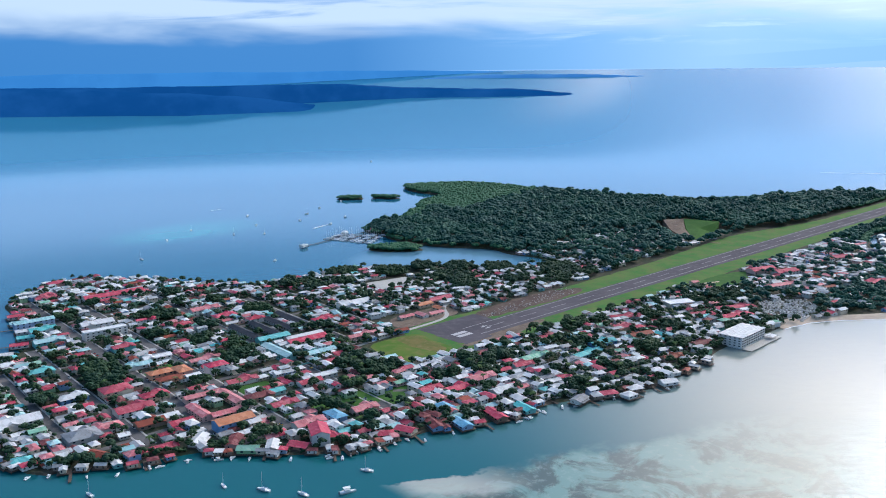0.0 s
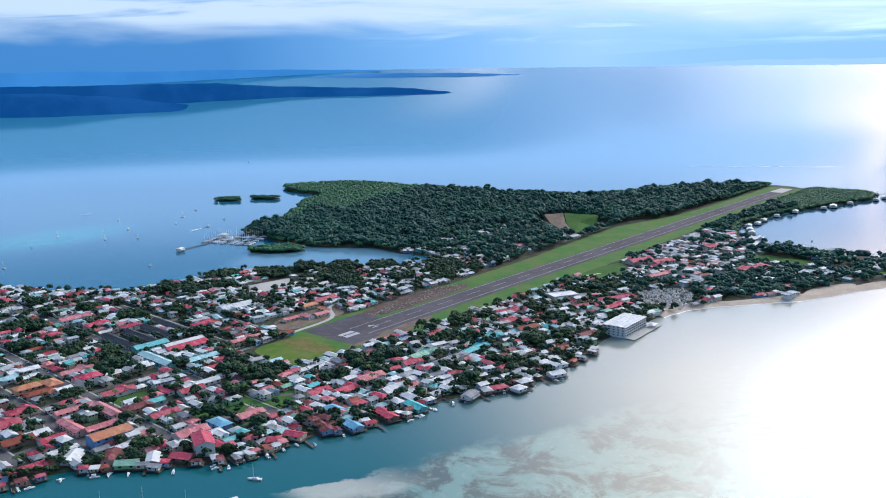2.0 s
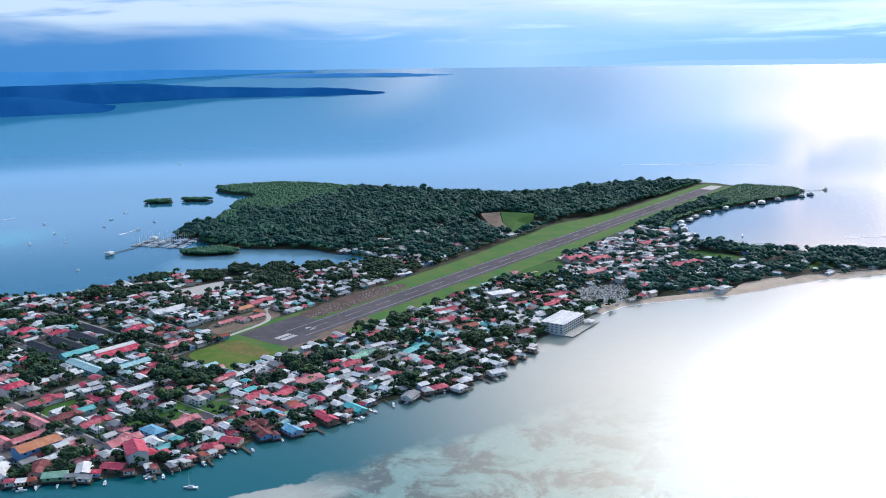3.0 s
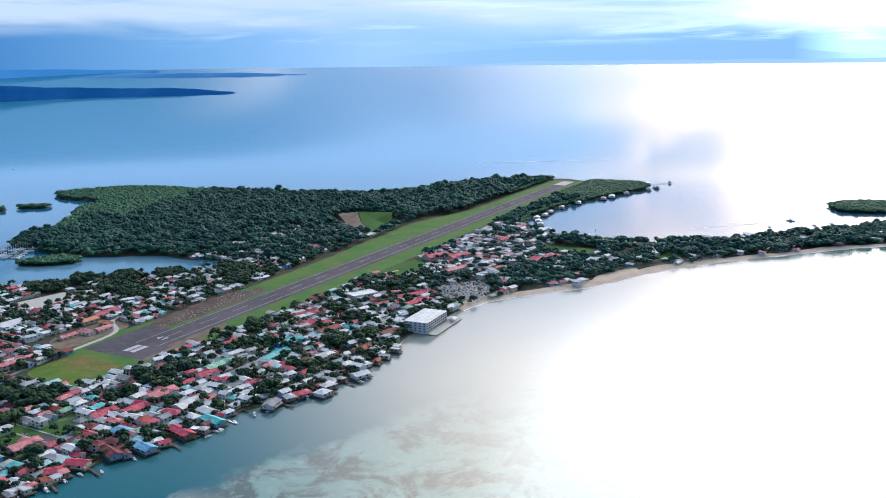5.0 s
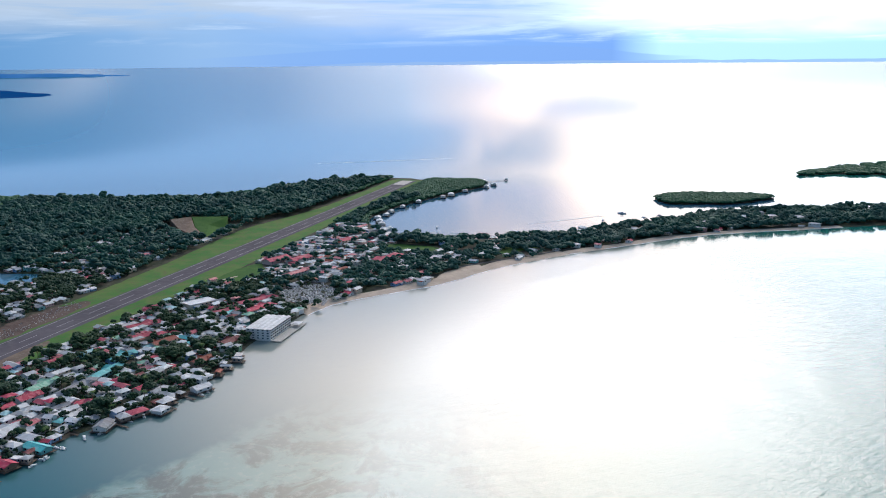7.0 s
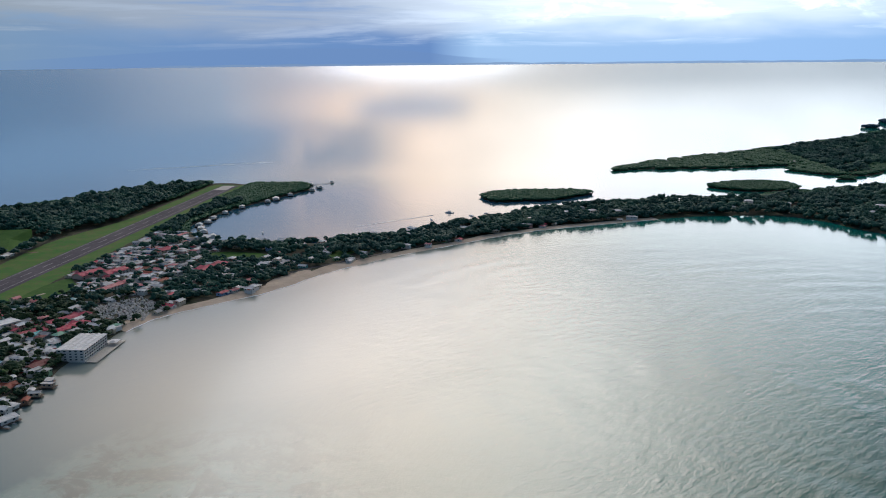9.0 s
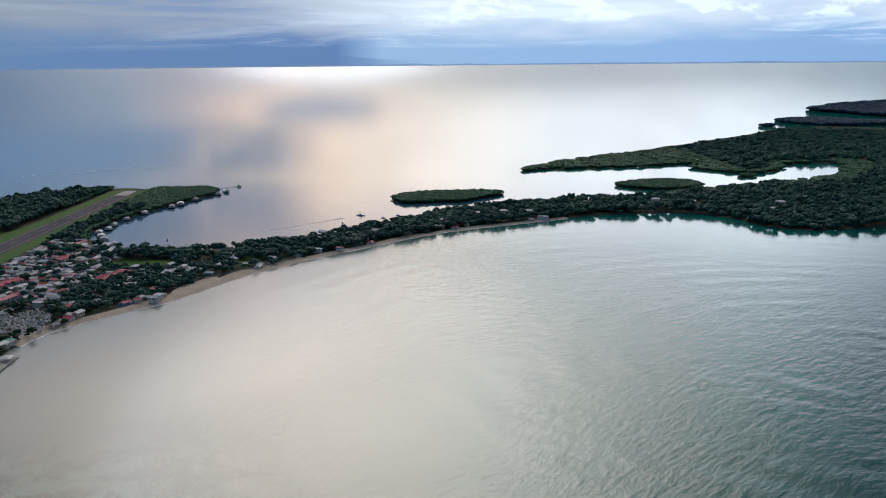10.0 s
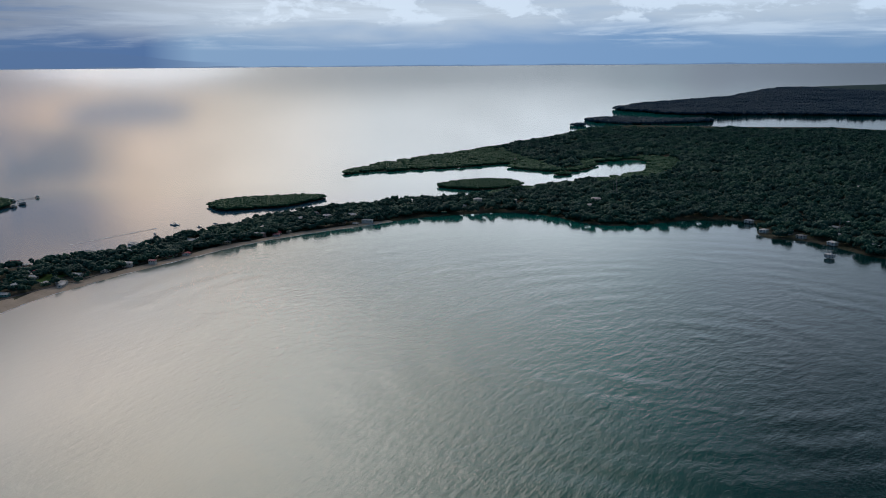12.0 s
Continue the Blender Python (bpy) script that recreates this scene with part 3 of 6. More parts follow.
# ---------------------------------------------------------------- sea
def build_sea():
    radii = [0, 60, 120, 200, 300, 420, 560, 720, 900, 1100, 1350, 1650, 2000, 2400, 2650, 2880, 3100, 3300, 3500, 3700, 3900, 4100, 4300, 4500, 4700, 4850]
    n = 720
    verts, faces = [(HUB[0], HUB[1], 0)], []
    for r in radii[1:]:
        z = lift(r)
        for i in range(n):
            a = 2 * math.pi * i / n
            verts.append((HUB[0] + r * math.cos(a), HUB[1] + r * math.sin(a), z))
    faces += [(0, 1 + i, 1 + (i + 1) % n) for i in range(n)]
    for k in range(len(radii) - 2):
        a, b = 1 + k * n, 1 + (k + 1) * n
        faces += [(a + i, b + i, b + (i + 1) % n, a + (i + 1) % n) for i in range(n)]
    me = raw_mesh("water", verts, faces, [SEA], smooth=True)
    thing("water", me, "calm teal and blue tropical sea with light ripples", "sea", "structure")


build_sea()

# ---------------------------------------------------------------- island outlines
SOUTH_SHORE = [(-505, 35), (-496, -20), (-461, -44), (-433, -62), (-390, -74), (-357, -98), (-334, -128), (-311, -150), (-281, -165),
               (-239, -174), (-184, -194), (-150, -208), (-103, -209), (-27, -240), (37, -258), (126, -247), (160, -240), (195, -240),
               (275, -246), (345, -262)]
BEACH_SHORE = [(421, -322), (453, -348), (502, -377), (564, -404), (613, -434), (701, -499), (781, -575), (900, -695), (985, -843), (1056, -986), (1075, -1100),
               (1072, -1167), (1009, -1231), (942, -1256), (885, -1318)]
EAST_SHORE = [(906, -1469), (855, -1551), (731, -1499), (669, -1551), (533, -1577), (330, -1680), (150, -1900), (100, -2600), (900, -3500),
              (2000, -3700), (2591, -3160), (2800, -3050), (2863, -2900), (2950, -2700), (3080, -2500), (3180, -2280), (3060, -2080)]
NORTH_POINT = [(2783, -1882), (2429, -1554), (2182, -1302), (2005, -1096), (1774, -925), (1790, -1010), (1811, -1219), (1876, -1396),
               (1754, -1377), (1658, -1486), (1700, -1572), (1849, -1654), (1840, -1790), (1560, -1640), (1400, -1330), (1290, -1150),
               (1215, -960), (1180, -816), (1119, -713), (1030, -640), (933, -543), (860, -478), (817, -424), (785, -375), (770, -289)]
RUNWAY_SHORE = [(800, -150), (845, -128), (925, -95), (1075, -105), (1201, -140), (1367, -196), (1415, -200), (1478, -170), (1478, -40),
                (1500, 30), (1440, 130), (1250, 240), (1060, 380), (1000, 600), (975, 830), (930, 960), (810, 1015), (765, 942), (753, 834),
                (640, 778), (490, 665), (360, 625), (335, 530), (325, 450), (348, 385), (386, 317), (380, 265), (392, 205)]
TOWN_SHORE = [(385, 175), (316, 190), (276, 237), (230, 303), (173, 340), (112, 374), (67, 374), (-7, 388), (-80, 450), (-125, 540),
              (-215, 615), (-265, 590), (-322, 540), (-345, 440), (-353, 370), (-371, 327), (-402, 292), (-452, 258), (-510, 212), (-545, 130), (-540, 60)]
COAST = curve_line(SOUTH_SHORE + BEACH_SHORE + EAST_SHORE + NORTH_POINT + RUNWAY_SHORE + TOWN_SHORE, 14, True, 5.0)
draw_in(slab("ground", COAST, LEVEL, LAND, "flat island ground of earth, yards and low green growth", "ground").data)

ISLETS = [
    ("round_islet", [(255, 478), (240, 455), (262, 420), (300, 398), (310, 420), (296, 455)]),
    ("long_islet", [(1299, -600), (1225, -633), (1238, -700), (1250, -755), (1344, -838), (1372, -800), (1372, -700), (1350, -640)]),
    ("lagoon_islet", [(1465, -1107), (1392, -1165), (1390, -1230), (1427, -1300), (1518, -1280), (1530, -1200)]),
    ("small_islet", [(1600, -1435), (1585, -1460), (1600, -1480), (1620, -1460)]),
    ("reef_islet", [(560, 980), (575, 950), (600, 935), (610, 955), (590, 985)]),
    ("reef_bank", [(625, 930), (655, 885), (675, 890), (650, 935)]),
]
for islet_name, islet in ISLETS:
    slab(islet_name, curve_line(islet, 8, True, 3.0), 0.7, LAND, "low mangrove islet with a muddy rim", "islet", 2.0, 3.0)

# land farther out, past the lagoons of the north-eastern coast
OUTER = [
    ("outer_islet", [(3560, -2240), (3300, -2290), (3240, -2400), (3240, -2573), (3330, -2790), (3420, -2760), (3480, -2560), (3640, -2420)]),
    ("outer_rock", [(3240, -2060), (3200, -2100), (3230, -2130), (3280, -2100)]),
    ("outer_head", [(4450, -2760), (4050, -2780), (3800, -2870), (3660, -3309), (3500, -3560), (3360, -3900), (3400, -4600), (5400, -6800),
                    (7600, -7600), (7200, -5600), (5900, -4400), (5300, -3920), (5000, -3500)]),
]
for outer_name, outer in OUTER:
    line = [far(*p) for p in curve_line(outer, 60, True, 12.0)]
    c = np.mean(np.array(line), axis=0)
    bm_o = bmesh.new()
    ring_o = [bm_o.verts.new((x, y, z + 1.0)) for x, y, z in line]
    bmesh.ops.triangle_fill(bm_o, use_beauty=True, edges=[bm_o.edges.new((ring_o[i], ring_o[(i + 1) % len(ring_o)])) for i in range(len(ring_o))])
    bmesh.ops.recalc_face_normals(bm_o, faces=bm_o.faces)
    me_o = bpy.data.meshes.new(outer_name)
    bm_o.to_mesh(me_o)
    bm_o.free()
    me_o.materials.append(HAZEGROUND)
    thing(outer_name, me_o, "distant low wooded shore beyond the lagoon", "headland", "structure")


# ---------------------------------------------------------------- distant shores and hills
def ridge(name, mat, h0, h1, eye_z, bottom, top, seed, lump, label, steps=220, back=140.0):
    """A backdrop ridge between two headings, built for the camera's viewpoint; bottom and top give the angles of its
    foot and its crest below or above the level.
    """
    verts, faces = [], []
    rows_ = 5
    for i in range(steps + 1):
        t = i / steps
        head = radians(h0 + (h1 - h0) * t)
        low, high = radians(bottom(t)), radians(top(t))
        r = min(meet(eye_z, math.tan(-low)), 4800.0)
        for k in range(rows_):
            f = k / (rows_ - 1)
            w = lump * noise.fractal((t * 14 + seed, f * 2.0, seed), 0.8, 2.0, 5) * math.sin(math.pi * min(1, f * 0.5 + 0.0))
            ang = low + (high - low) * math.sin(f * math.pi / 2) + radians(w)
            rr = r + back * f
            verts.append((HUB[0] + rr * math.sin(head), HUB[1] + rr * math.cos(head), eye_z + rr * math.tan(ang)))
    for i in range(steps):
        for k in range(rows_ - 1):
            a = i * rows_ + k
            faces.append((a, a + rows_, a + rows_ + 1, a + 1))
    thing(name, raw_mesh(name, verts, faces, [mat], smooth=True), label, "distant land", "structure")


def steps_of(*pairs):
    xs, ys = [p[0] for p in pairs], [p[1] for p in pairs]
    return lambda t: float(np.interp(t, xs, ys))


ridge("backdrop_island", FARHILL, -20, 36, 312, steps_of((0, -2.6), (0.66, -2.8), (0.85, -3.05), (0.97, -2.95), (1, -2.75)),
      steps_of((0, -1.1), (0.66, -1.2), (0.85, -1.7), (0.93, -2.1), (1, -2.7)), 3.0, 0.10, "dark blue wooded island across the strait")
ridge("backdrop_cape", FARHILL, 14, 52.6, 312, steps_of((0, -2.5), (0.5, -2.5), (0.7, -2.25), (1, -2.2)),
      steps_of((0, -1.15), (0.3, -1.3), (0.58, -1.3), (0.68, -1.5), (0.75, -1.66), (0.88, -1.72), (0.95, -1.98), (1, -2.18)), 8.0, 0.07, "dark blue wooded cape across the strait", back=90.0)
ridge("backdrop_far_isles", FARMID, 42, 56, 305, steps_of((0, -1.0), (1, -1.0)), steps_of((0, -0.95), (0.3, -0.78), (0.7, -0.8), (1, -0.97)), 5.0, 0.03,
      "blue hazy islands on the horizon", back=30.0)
# an added screen, not land: toned like the sky to hide the sea band
ridge("backdrop_rainy_hills", SKYSCREEN, -30, 47, 312, steps_of((0, -1.3), (0.8, -1.3), (1, -0.7)), steps_of((0, -0.5), (0.8, -0.5), (0.93, -0.55), (1, -0.68)), 11.0, 0.06,
      "sky-coloured screen hiding the far sea behind the island", back=20.0)


# ---------------------------------------------------------------- runway, grass, roads, fields
def sheet(name, corners, z, mat, label, category, rough=0.0, kind="structure"):
    line = corners if not rough else curve_line(corners, 6, True, rough)
    return slab(name, line, z, mat, label, category, 0.0, 0.0, kind)


def strip(name, points, width, z, mat, label, category):
    """A road or path of even width along a line of plan points."""
    line = curve_line(points, 12, False)
    v, f = [], []
    for i, p in enumerate(line):
        a, b = Vector(line[max(i - 1, 0)]), Vector(line[min(i + 1, len(line) - 1)])
        d = (b - a).normalized()
        v += [(p[0] - d.y * width / 2, p[1] + d.x * width / 2, z), (p[0] + d.y * width / 2, p[1] - d.x * width / 2, z)]
    f = [(2 * i, 2 * i + 1, 2 * i + 3, 2 * i + 2) for i in range(len(line) - 1)]
    return thing(name, raw_mesh(name, v, f, [mat]), label, category, "structure")


sheet("grass_strip", [(-38, -46), (60, -60), (400, -62), (700, -52), (1000, -50), (1440, -42), (1462, -20), (1462, 38), (1300, 42), (1000, 46), (780, 82),
                      (600, 72), (480, 62), (330, 58), (150, 56), (-30, 60)], LEVEL + 0.02, GRASS, "long mown grass verge beside the runway", "grass", 2.0)
sheet("bare_earth", [(70, 34), (100, 24), (190, 22), (250, 24), (272, 38), (240, 56), (190, 64), (120, 60), (78, 52)], LEVEL + 0.06, DARKSOIL,
      "brown bare earth and rubble of a building site", "earth", 5.0)
sheet("bare_verge", [(-28, -36), (30, -44), (90, -38), (120, -26), (60, -20), (0, -24)], LEVEL + 0.05, SOIL, "dry worn verge at the runway's end", "earth", 3.0)
sheet("building_site", [(-30, 72), (-18, 104), (20, 112), (72, 104), (66, 70), (20, 66)], LEVEL + 0.05, SOIL, "levelled sandy building site", "earth", 4.0)
sheet("playing_field", [(-108, -32), (-45, -33), (-36, 10), (-36, 40), (-96, 43), (-110, 10)], LEVEL + 0.06, FIELD, "worn green playing field", "field", 2.0)
sheet("dry_patch", [(-62, -26), (-46, -28), (-40, 10), (-40, 36), (-64, 38), (-70, 8)], LEVEL + 0.064, DRYGRASS, "dry yellow half of the playing field", "field", 4.0)
for yard in ([(-284, 29), (-249, 26), (-252, 8), (-284, 6)], [(-284, -60), (-273, -60), (-271, -76), (-284, -76)], [(-260, -55), (-220, -57), (-222, -76), (-247, -78)],
             [(-322, 138), (-288, 146), (-289, 134), (-324, 125)], [(-196, -84), (-159, -81), (-167, -113), (-199, -116)]):
    sheet("yard", yard, LEVEL + 0.012, LAWN, "green grass yard between houses", "yard", 2.0)


def slope(name, corners, mat, label):
    """A hillside patch: a bent top over a skirt that reaches into the ground."""
    bm = bmesh.new()
    top = [bm.verts.new(p) for p in corners]
    foot = [bm.verts.new((x, y, 0.6)) for x, y, z in corners]
    middle = bm.verts.new([sum(p[k] for p in corners) / len(corners) + (0.3 if k == 2 else 0) for k in range(3)])
    for i in range(len(top)):
        j = (i + 1) % len(top)
        bm.faces.new((top[i], top[j], middle))
        bm.faces.new((top[i], foot[i], foot[j], top[j]))
    bmesh.ops.recalc_face_normals(bm, faces=bm.faces)
    me = bpy.data.meshes.new(name)
    bm.to_mesh(me)
    bm.free()
    me.materials.append(mat)
    thing(name, me, label, "hillside", "structure")


slope("hill_pasture", [(686, 113, 1.26), (763, 118, 1.26), (800, 131, 17), (782, 194, 17), (736, 160, 8)], LAWN, "bright green sloping clearing in the wood")
slope("hill_cut", [(684, 128, 1.26), (691, 116, 1.3), (735, 161, 8.1), (781, 195, 17), (752, 220, 16), (712, 178, 8)], SOIL, "brown cleared slope at the wood's edge")
sheet("green_plot", [(395, -62), (470, -58), (520, -75), (470, -105), (410, -100)], LEVEL + 0.05, LAWN, "green plot beside the runway", "field", 4.0)
sheet("shore_plot", [(640, -225), (700, -215), (690, -300), (630, -310)], LEVEL + 0.05, LAWN, "green plot behind the beach", "field", 4.0)
sheet("beach_plot", [(650, -385), (730, -450), (760, -430), (690, -360)], LEVEL + 0.05, GRASS, "dry grass plot behind the beach", "field", 3.0)
sheet("market_square", [(70, 235), (140, 228), (150, 268), (85, 280)], LEVEL + 0.05, CONCRETE, "pale concrete ball court", "court", 0.0)
for gx, gy, gr in ((-225, 35, 16), (-260, -40, 14), (-205, -75, 24), (-300, 130, 15), (-180, -118, 20), (-40, 200, 18), (-60, 130, 12), (30, 150, 14),
                   (-15, -180, 12), (120, -85, 16), (-230, -40, 16), (-120, -70, 14), (0, 235, 16)):
    ring_g = [(gx + gr * math.cos(a) * (1 + 0.3 * math.sin(3 * a + gx)), gy + gr * math.sin(a)) for a in np.linspace(0, 2 * math.pi, 9)[:-1]]
    sheet("yard_grass", ring_g, LEVEL + 0.045, LAWN, "green unbuilt yard between houses", "grass", 2.0)

runway = tagged(new("runway"), "long dark asphalt runway with white markings", "runway", kind="structure")
part("pavement", box_mesh("pavement", ASPHALT, (-22, -23, LEVEL - 0.3, 1455, 18, LEVEL + 0.12)), runway)
part("apron", box_mesh("apron", ASPHALT, (-20, 18.01, LEVEL - 0.3, 76, 52, LEVEL + 0.115)), runway, "dark apron at the runway's end")
part("turning_pad", box_mesh("turning_pad", ASPHALT, (-20, -31, LEVEL - 0.3, 24, -23.01, LEVEL + 0.115)), runway)
part("end_pad", box_mesh("end_pad", CONCRETE, (1380, -14, LEVEL, 1452, 14, LEVEL + 0.15)), runway, "pale concrete pad")
bar = box_mesh("threshold_bar", PAINT, (-11, -1.64, 0, 11, 1.64, 0.04))
for i in range(2):
    for s in (-1, 1):
        part("threshold_bar", bar, runway, "", pose(4, s * (2.8 + 3.4 * i), LEVEL + 0.12))
dash = box_mesh("centre_dash", FADED, (-15, -0.45, 0, 15, 0.45, 0.03))
for i in range(22):
    part("centre_dash", dash, runway, "", pose(60 + i * 60, 0, LEVEL + 0.12))
part("aiming_mark", box_mesh("aiming_mark", PAINT, (40, 2.5, LEVEL + 0.12, 49, 4.5, LEVEL + 0.15), (40, -4.5, LEVEL + 0.12, 49, -2.5, LEVEL + 0.15),
                             (43, 4.5, LEVEL + 0.12, 46, 7, LEVEL + 0.15)), runway)
for s in (-1, 1):
    part("edge_line", box_mesh("edge_line", FADED, (20, s * 15 - 0.5, LEVEL + 0.12, 1440, s * 15 + 0.5, LEVEL + 0.15)), runway)

# the beach: one sloping strip of sand
def beach(points, width_in, label):
    line = curve_line(points, 10, False, 2.0)
    v, f = [], []
    for i, p in enumerate(line):
        a, b = Vector(line[max(i - 1, 0)]), Vector(line[min(i + 1, len(line) - 1)])
        d = (b - a).normalized()
        nx, ny = -d.y, d.x                         # inland is on the left hand
        w = width_in * (0.75 + 0.4 * noise.noise((i * 0.13, 2, 5)))
        for off, z in ((-13, -0.6), (-6, 0.25), (-1.5, LEVEL + 0.1), (w, LEVEL + 0.16)):
            v.append((p[0] + nx * off, p[1] + ny * off, z))
    for i in range(len(line) - 1):
        for k in range(3):
            a = i * 4 + k
            f.append((a, a + 4, a + 5, a + 1))
    thing("beach", raw_mesh("beach", v, f, [SAND], smooth=True), label, "beach", "structure")


beach([(285, -248), (345, -264), (421, -322), (453, -348), (502, -377), (564, -404), (613, -434), (701, -499)], 22, "tan sand beach along the bay")
beach([(701, -499), (781, -575), (900, -695), (985, -843), (1030, -930)], 15, "narrow sand beach along the bay")
sheet("sand_lot", [(484, -356), (512, -352), (556, -364), (588, -388), (560, -394), (508, -370)], LEVEL + 0.2, SAND, "open sandy lot behind the beach", "sand", 3.0)

# streets with raised pavements; the grid leans a little to the east
LEAN_X = 0.07
STREETS = [(-451, 0, 240, 9), (-401, -40, 300, 10), (-344, -60, 525, 14), (-291, -95, 460, 10), (-198, -122, 450, 11), (-108, 60, 330, 8), (-50, 110, 330, 7)]
CROSS = [(-20, -440, -178), (61, -344, -198), (135, -451, -100), (215, -420, -70), (300, -390, -40), (385, -350, -60), (-92, -346, -178)]


def lean(x, y):
    return (x + LEAN_X * y, y)


for sx0, y0, y1, w in STREETS:
    strip("street", [lean(sx0, y0), lean(sx0, (y0 + y1) / 2), lean(sx0, y1)], w, LEVEL + 0.03, STREET, "grey asphalt town street", "street")
    for s in (-1, 1):
        off = s * (w / 2 + 0.9)
        line = [(lean(sx0 + off, y)) for y in (y0, y1)]
        v, f = [], []
        for px_, py_ in line:
            v += [(px_ - 0.9, py_, LEVEL), (px_ + 0.9, py_, LEVEL), (px_ - 0.9, py_, LEVEL + 0.17), (px_ + 0.9, py_, LEVEL + 0.17)]
        f = [(2, 3, 7, 6), (0, 2, 6, 4), (1, 5, 7, 3), (0, 1, 3, 2), (4, 6, 7, 5)]
        thing("pavement", raw_mesh("pavement", v, f, [CONCRETE]), "raised concrete pavement along the street", "pavement", "structure")
for cy, x0, x1 in CROSS:
    strip("cross_street", [lean(x0, cy), lean((x0 + x1) / 2, cy + 2), lean(x1, cy)], 7, LEVEL + 0.036, STREET, "grey asphalt side street", "street")
strip("field_road", [(-178, -78), (-120, -45), (-60, -42), (-30, -38)], 6, LEVEL + 0.065, STREET, "pale road round the playing field", "street")
strip("airport_road", [(-176, 50), (-110, 52), (-30, 58), (40, 66), (75, 105), (130, 120), (200, 115)], 5.5, LEVEL + 0.07, CONCRETE, "pale road by the runway's end", "street")
strip("shore_road", [(-175, -86), (-100, -150), (-20, -185), (80, -200), (150, -205), (250, -195), (340, -160), (420, -190), (520, -320), (600, -390), (780, -540)],
      6, LEVEL + 0.05, STREET, "narrow road between the houses", "street")
strip("farm_track", [(690, 62), (684, 80), (680, 100), (676, 118)], 5, LEVEL + 0.07, SOIL, "earth track up to the clearing", "track")
strip("plot_track", [(330, -62), (400, -66), (440, -80)], 4, LEVEL + 0.07, SAND, "sandy track", "track")

# ---------------------------------------------------------------- houses
WINDOW = box_mesh("window", PANE, (-0.6, -0.06, -0.65, 0.6, 0.06, 0.65))
WIDE_WINDOW = box_mesh("window", PANE, (-1.1, -0.06, -0.7, 1.1, 0.06, 0.7))
DOOR_LEAF = box_mesh("door", DOOR, (-0.55, -0.07, 0, 0.55, 0.07, 2.1))


def roof_data(kind, l, w, h, over=0.7, pitch=0.34, thick=0.18):
    """A roof with thickness over a plan of l by w, its eaves at the height h."""
    a, b = l / 2 + over, w / 2 + over
    top = h + pitch * b
    if kind == "hip":
        c = max(a - b, 0.3)
        v = [(-a, -b, h), (a, -b, h), (a, b, h), (-a, b, h), (-c, 0, top), (c, 0, top)]
        f = [(0, 1, 5, 4), (1, 2, 5), (2, 3, 4, 5), (3, 0, 4)]
    elif kind == "shed":
        v = [(-a, -b, h), (a, -b, h), (a, b, h + pitch * b * 0.6), (-a, b, h + pitch * b * 0.6)]
        f = [(0, 1, 2, 3)]
    else:
        v = [(-a, -b, h), (a, -b, h), (a, b, h), (-a, b, h), (-a, 0, top), (a, 0, top)]
        f = [(0, 1, 5, 4), (2, 3, 4, 5)]
    n = len(v)
    low = [(x, y, z - thick) for x, y, z in v]
    faces = list(f) + [tuple(i + n for i in reversed(q)) for q in f]
    edges = {}
    for q in f:
        for i in range(len(q)):
            e = (q[i], q[(i + 1) % len(q)])
            if (e[1], e[0]) in edges:
                del edges[(e[1], e[0])]
            else:
                edges[e] = 1
    faces += [(i, i + n, j + n, j) for i, j in edges]
    v2 = v + low
    if kind == "gable":                       # ridge cap
        rv, rf = box_data(-a, -0.22, top - 0.04, a, 0.22, top + 0.1)
        return join_data((v2, faces), (rv, rf))
    if kind == "hip" and a - b > 0.5:
        rv, rf = box_data(-(a - b), -0.22, top - 0.04, a - b, 0.22, top + 0.1)
        return join_data((v2, faces), (rv, rf))
    return v2, faces


def wall_data(kind, l, w, h, base=0.0, pitch=0.34, over=0.7):
    v, f = box_data(-l / 2, -w / 2, base, l / 2, w / 2, h)
    if kind == "gable":
        peak = h + pitch * (w / 2 + over) - 0.2
        o = len(v)
        v = v + [(-l / 2, 0, peak), (l / 2, 0, peak)]
        f = f + [(4, 7, o), (5, o + 1, 6)]
    return v, f


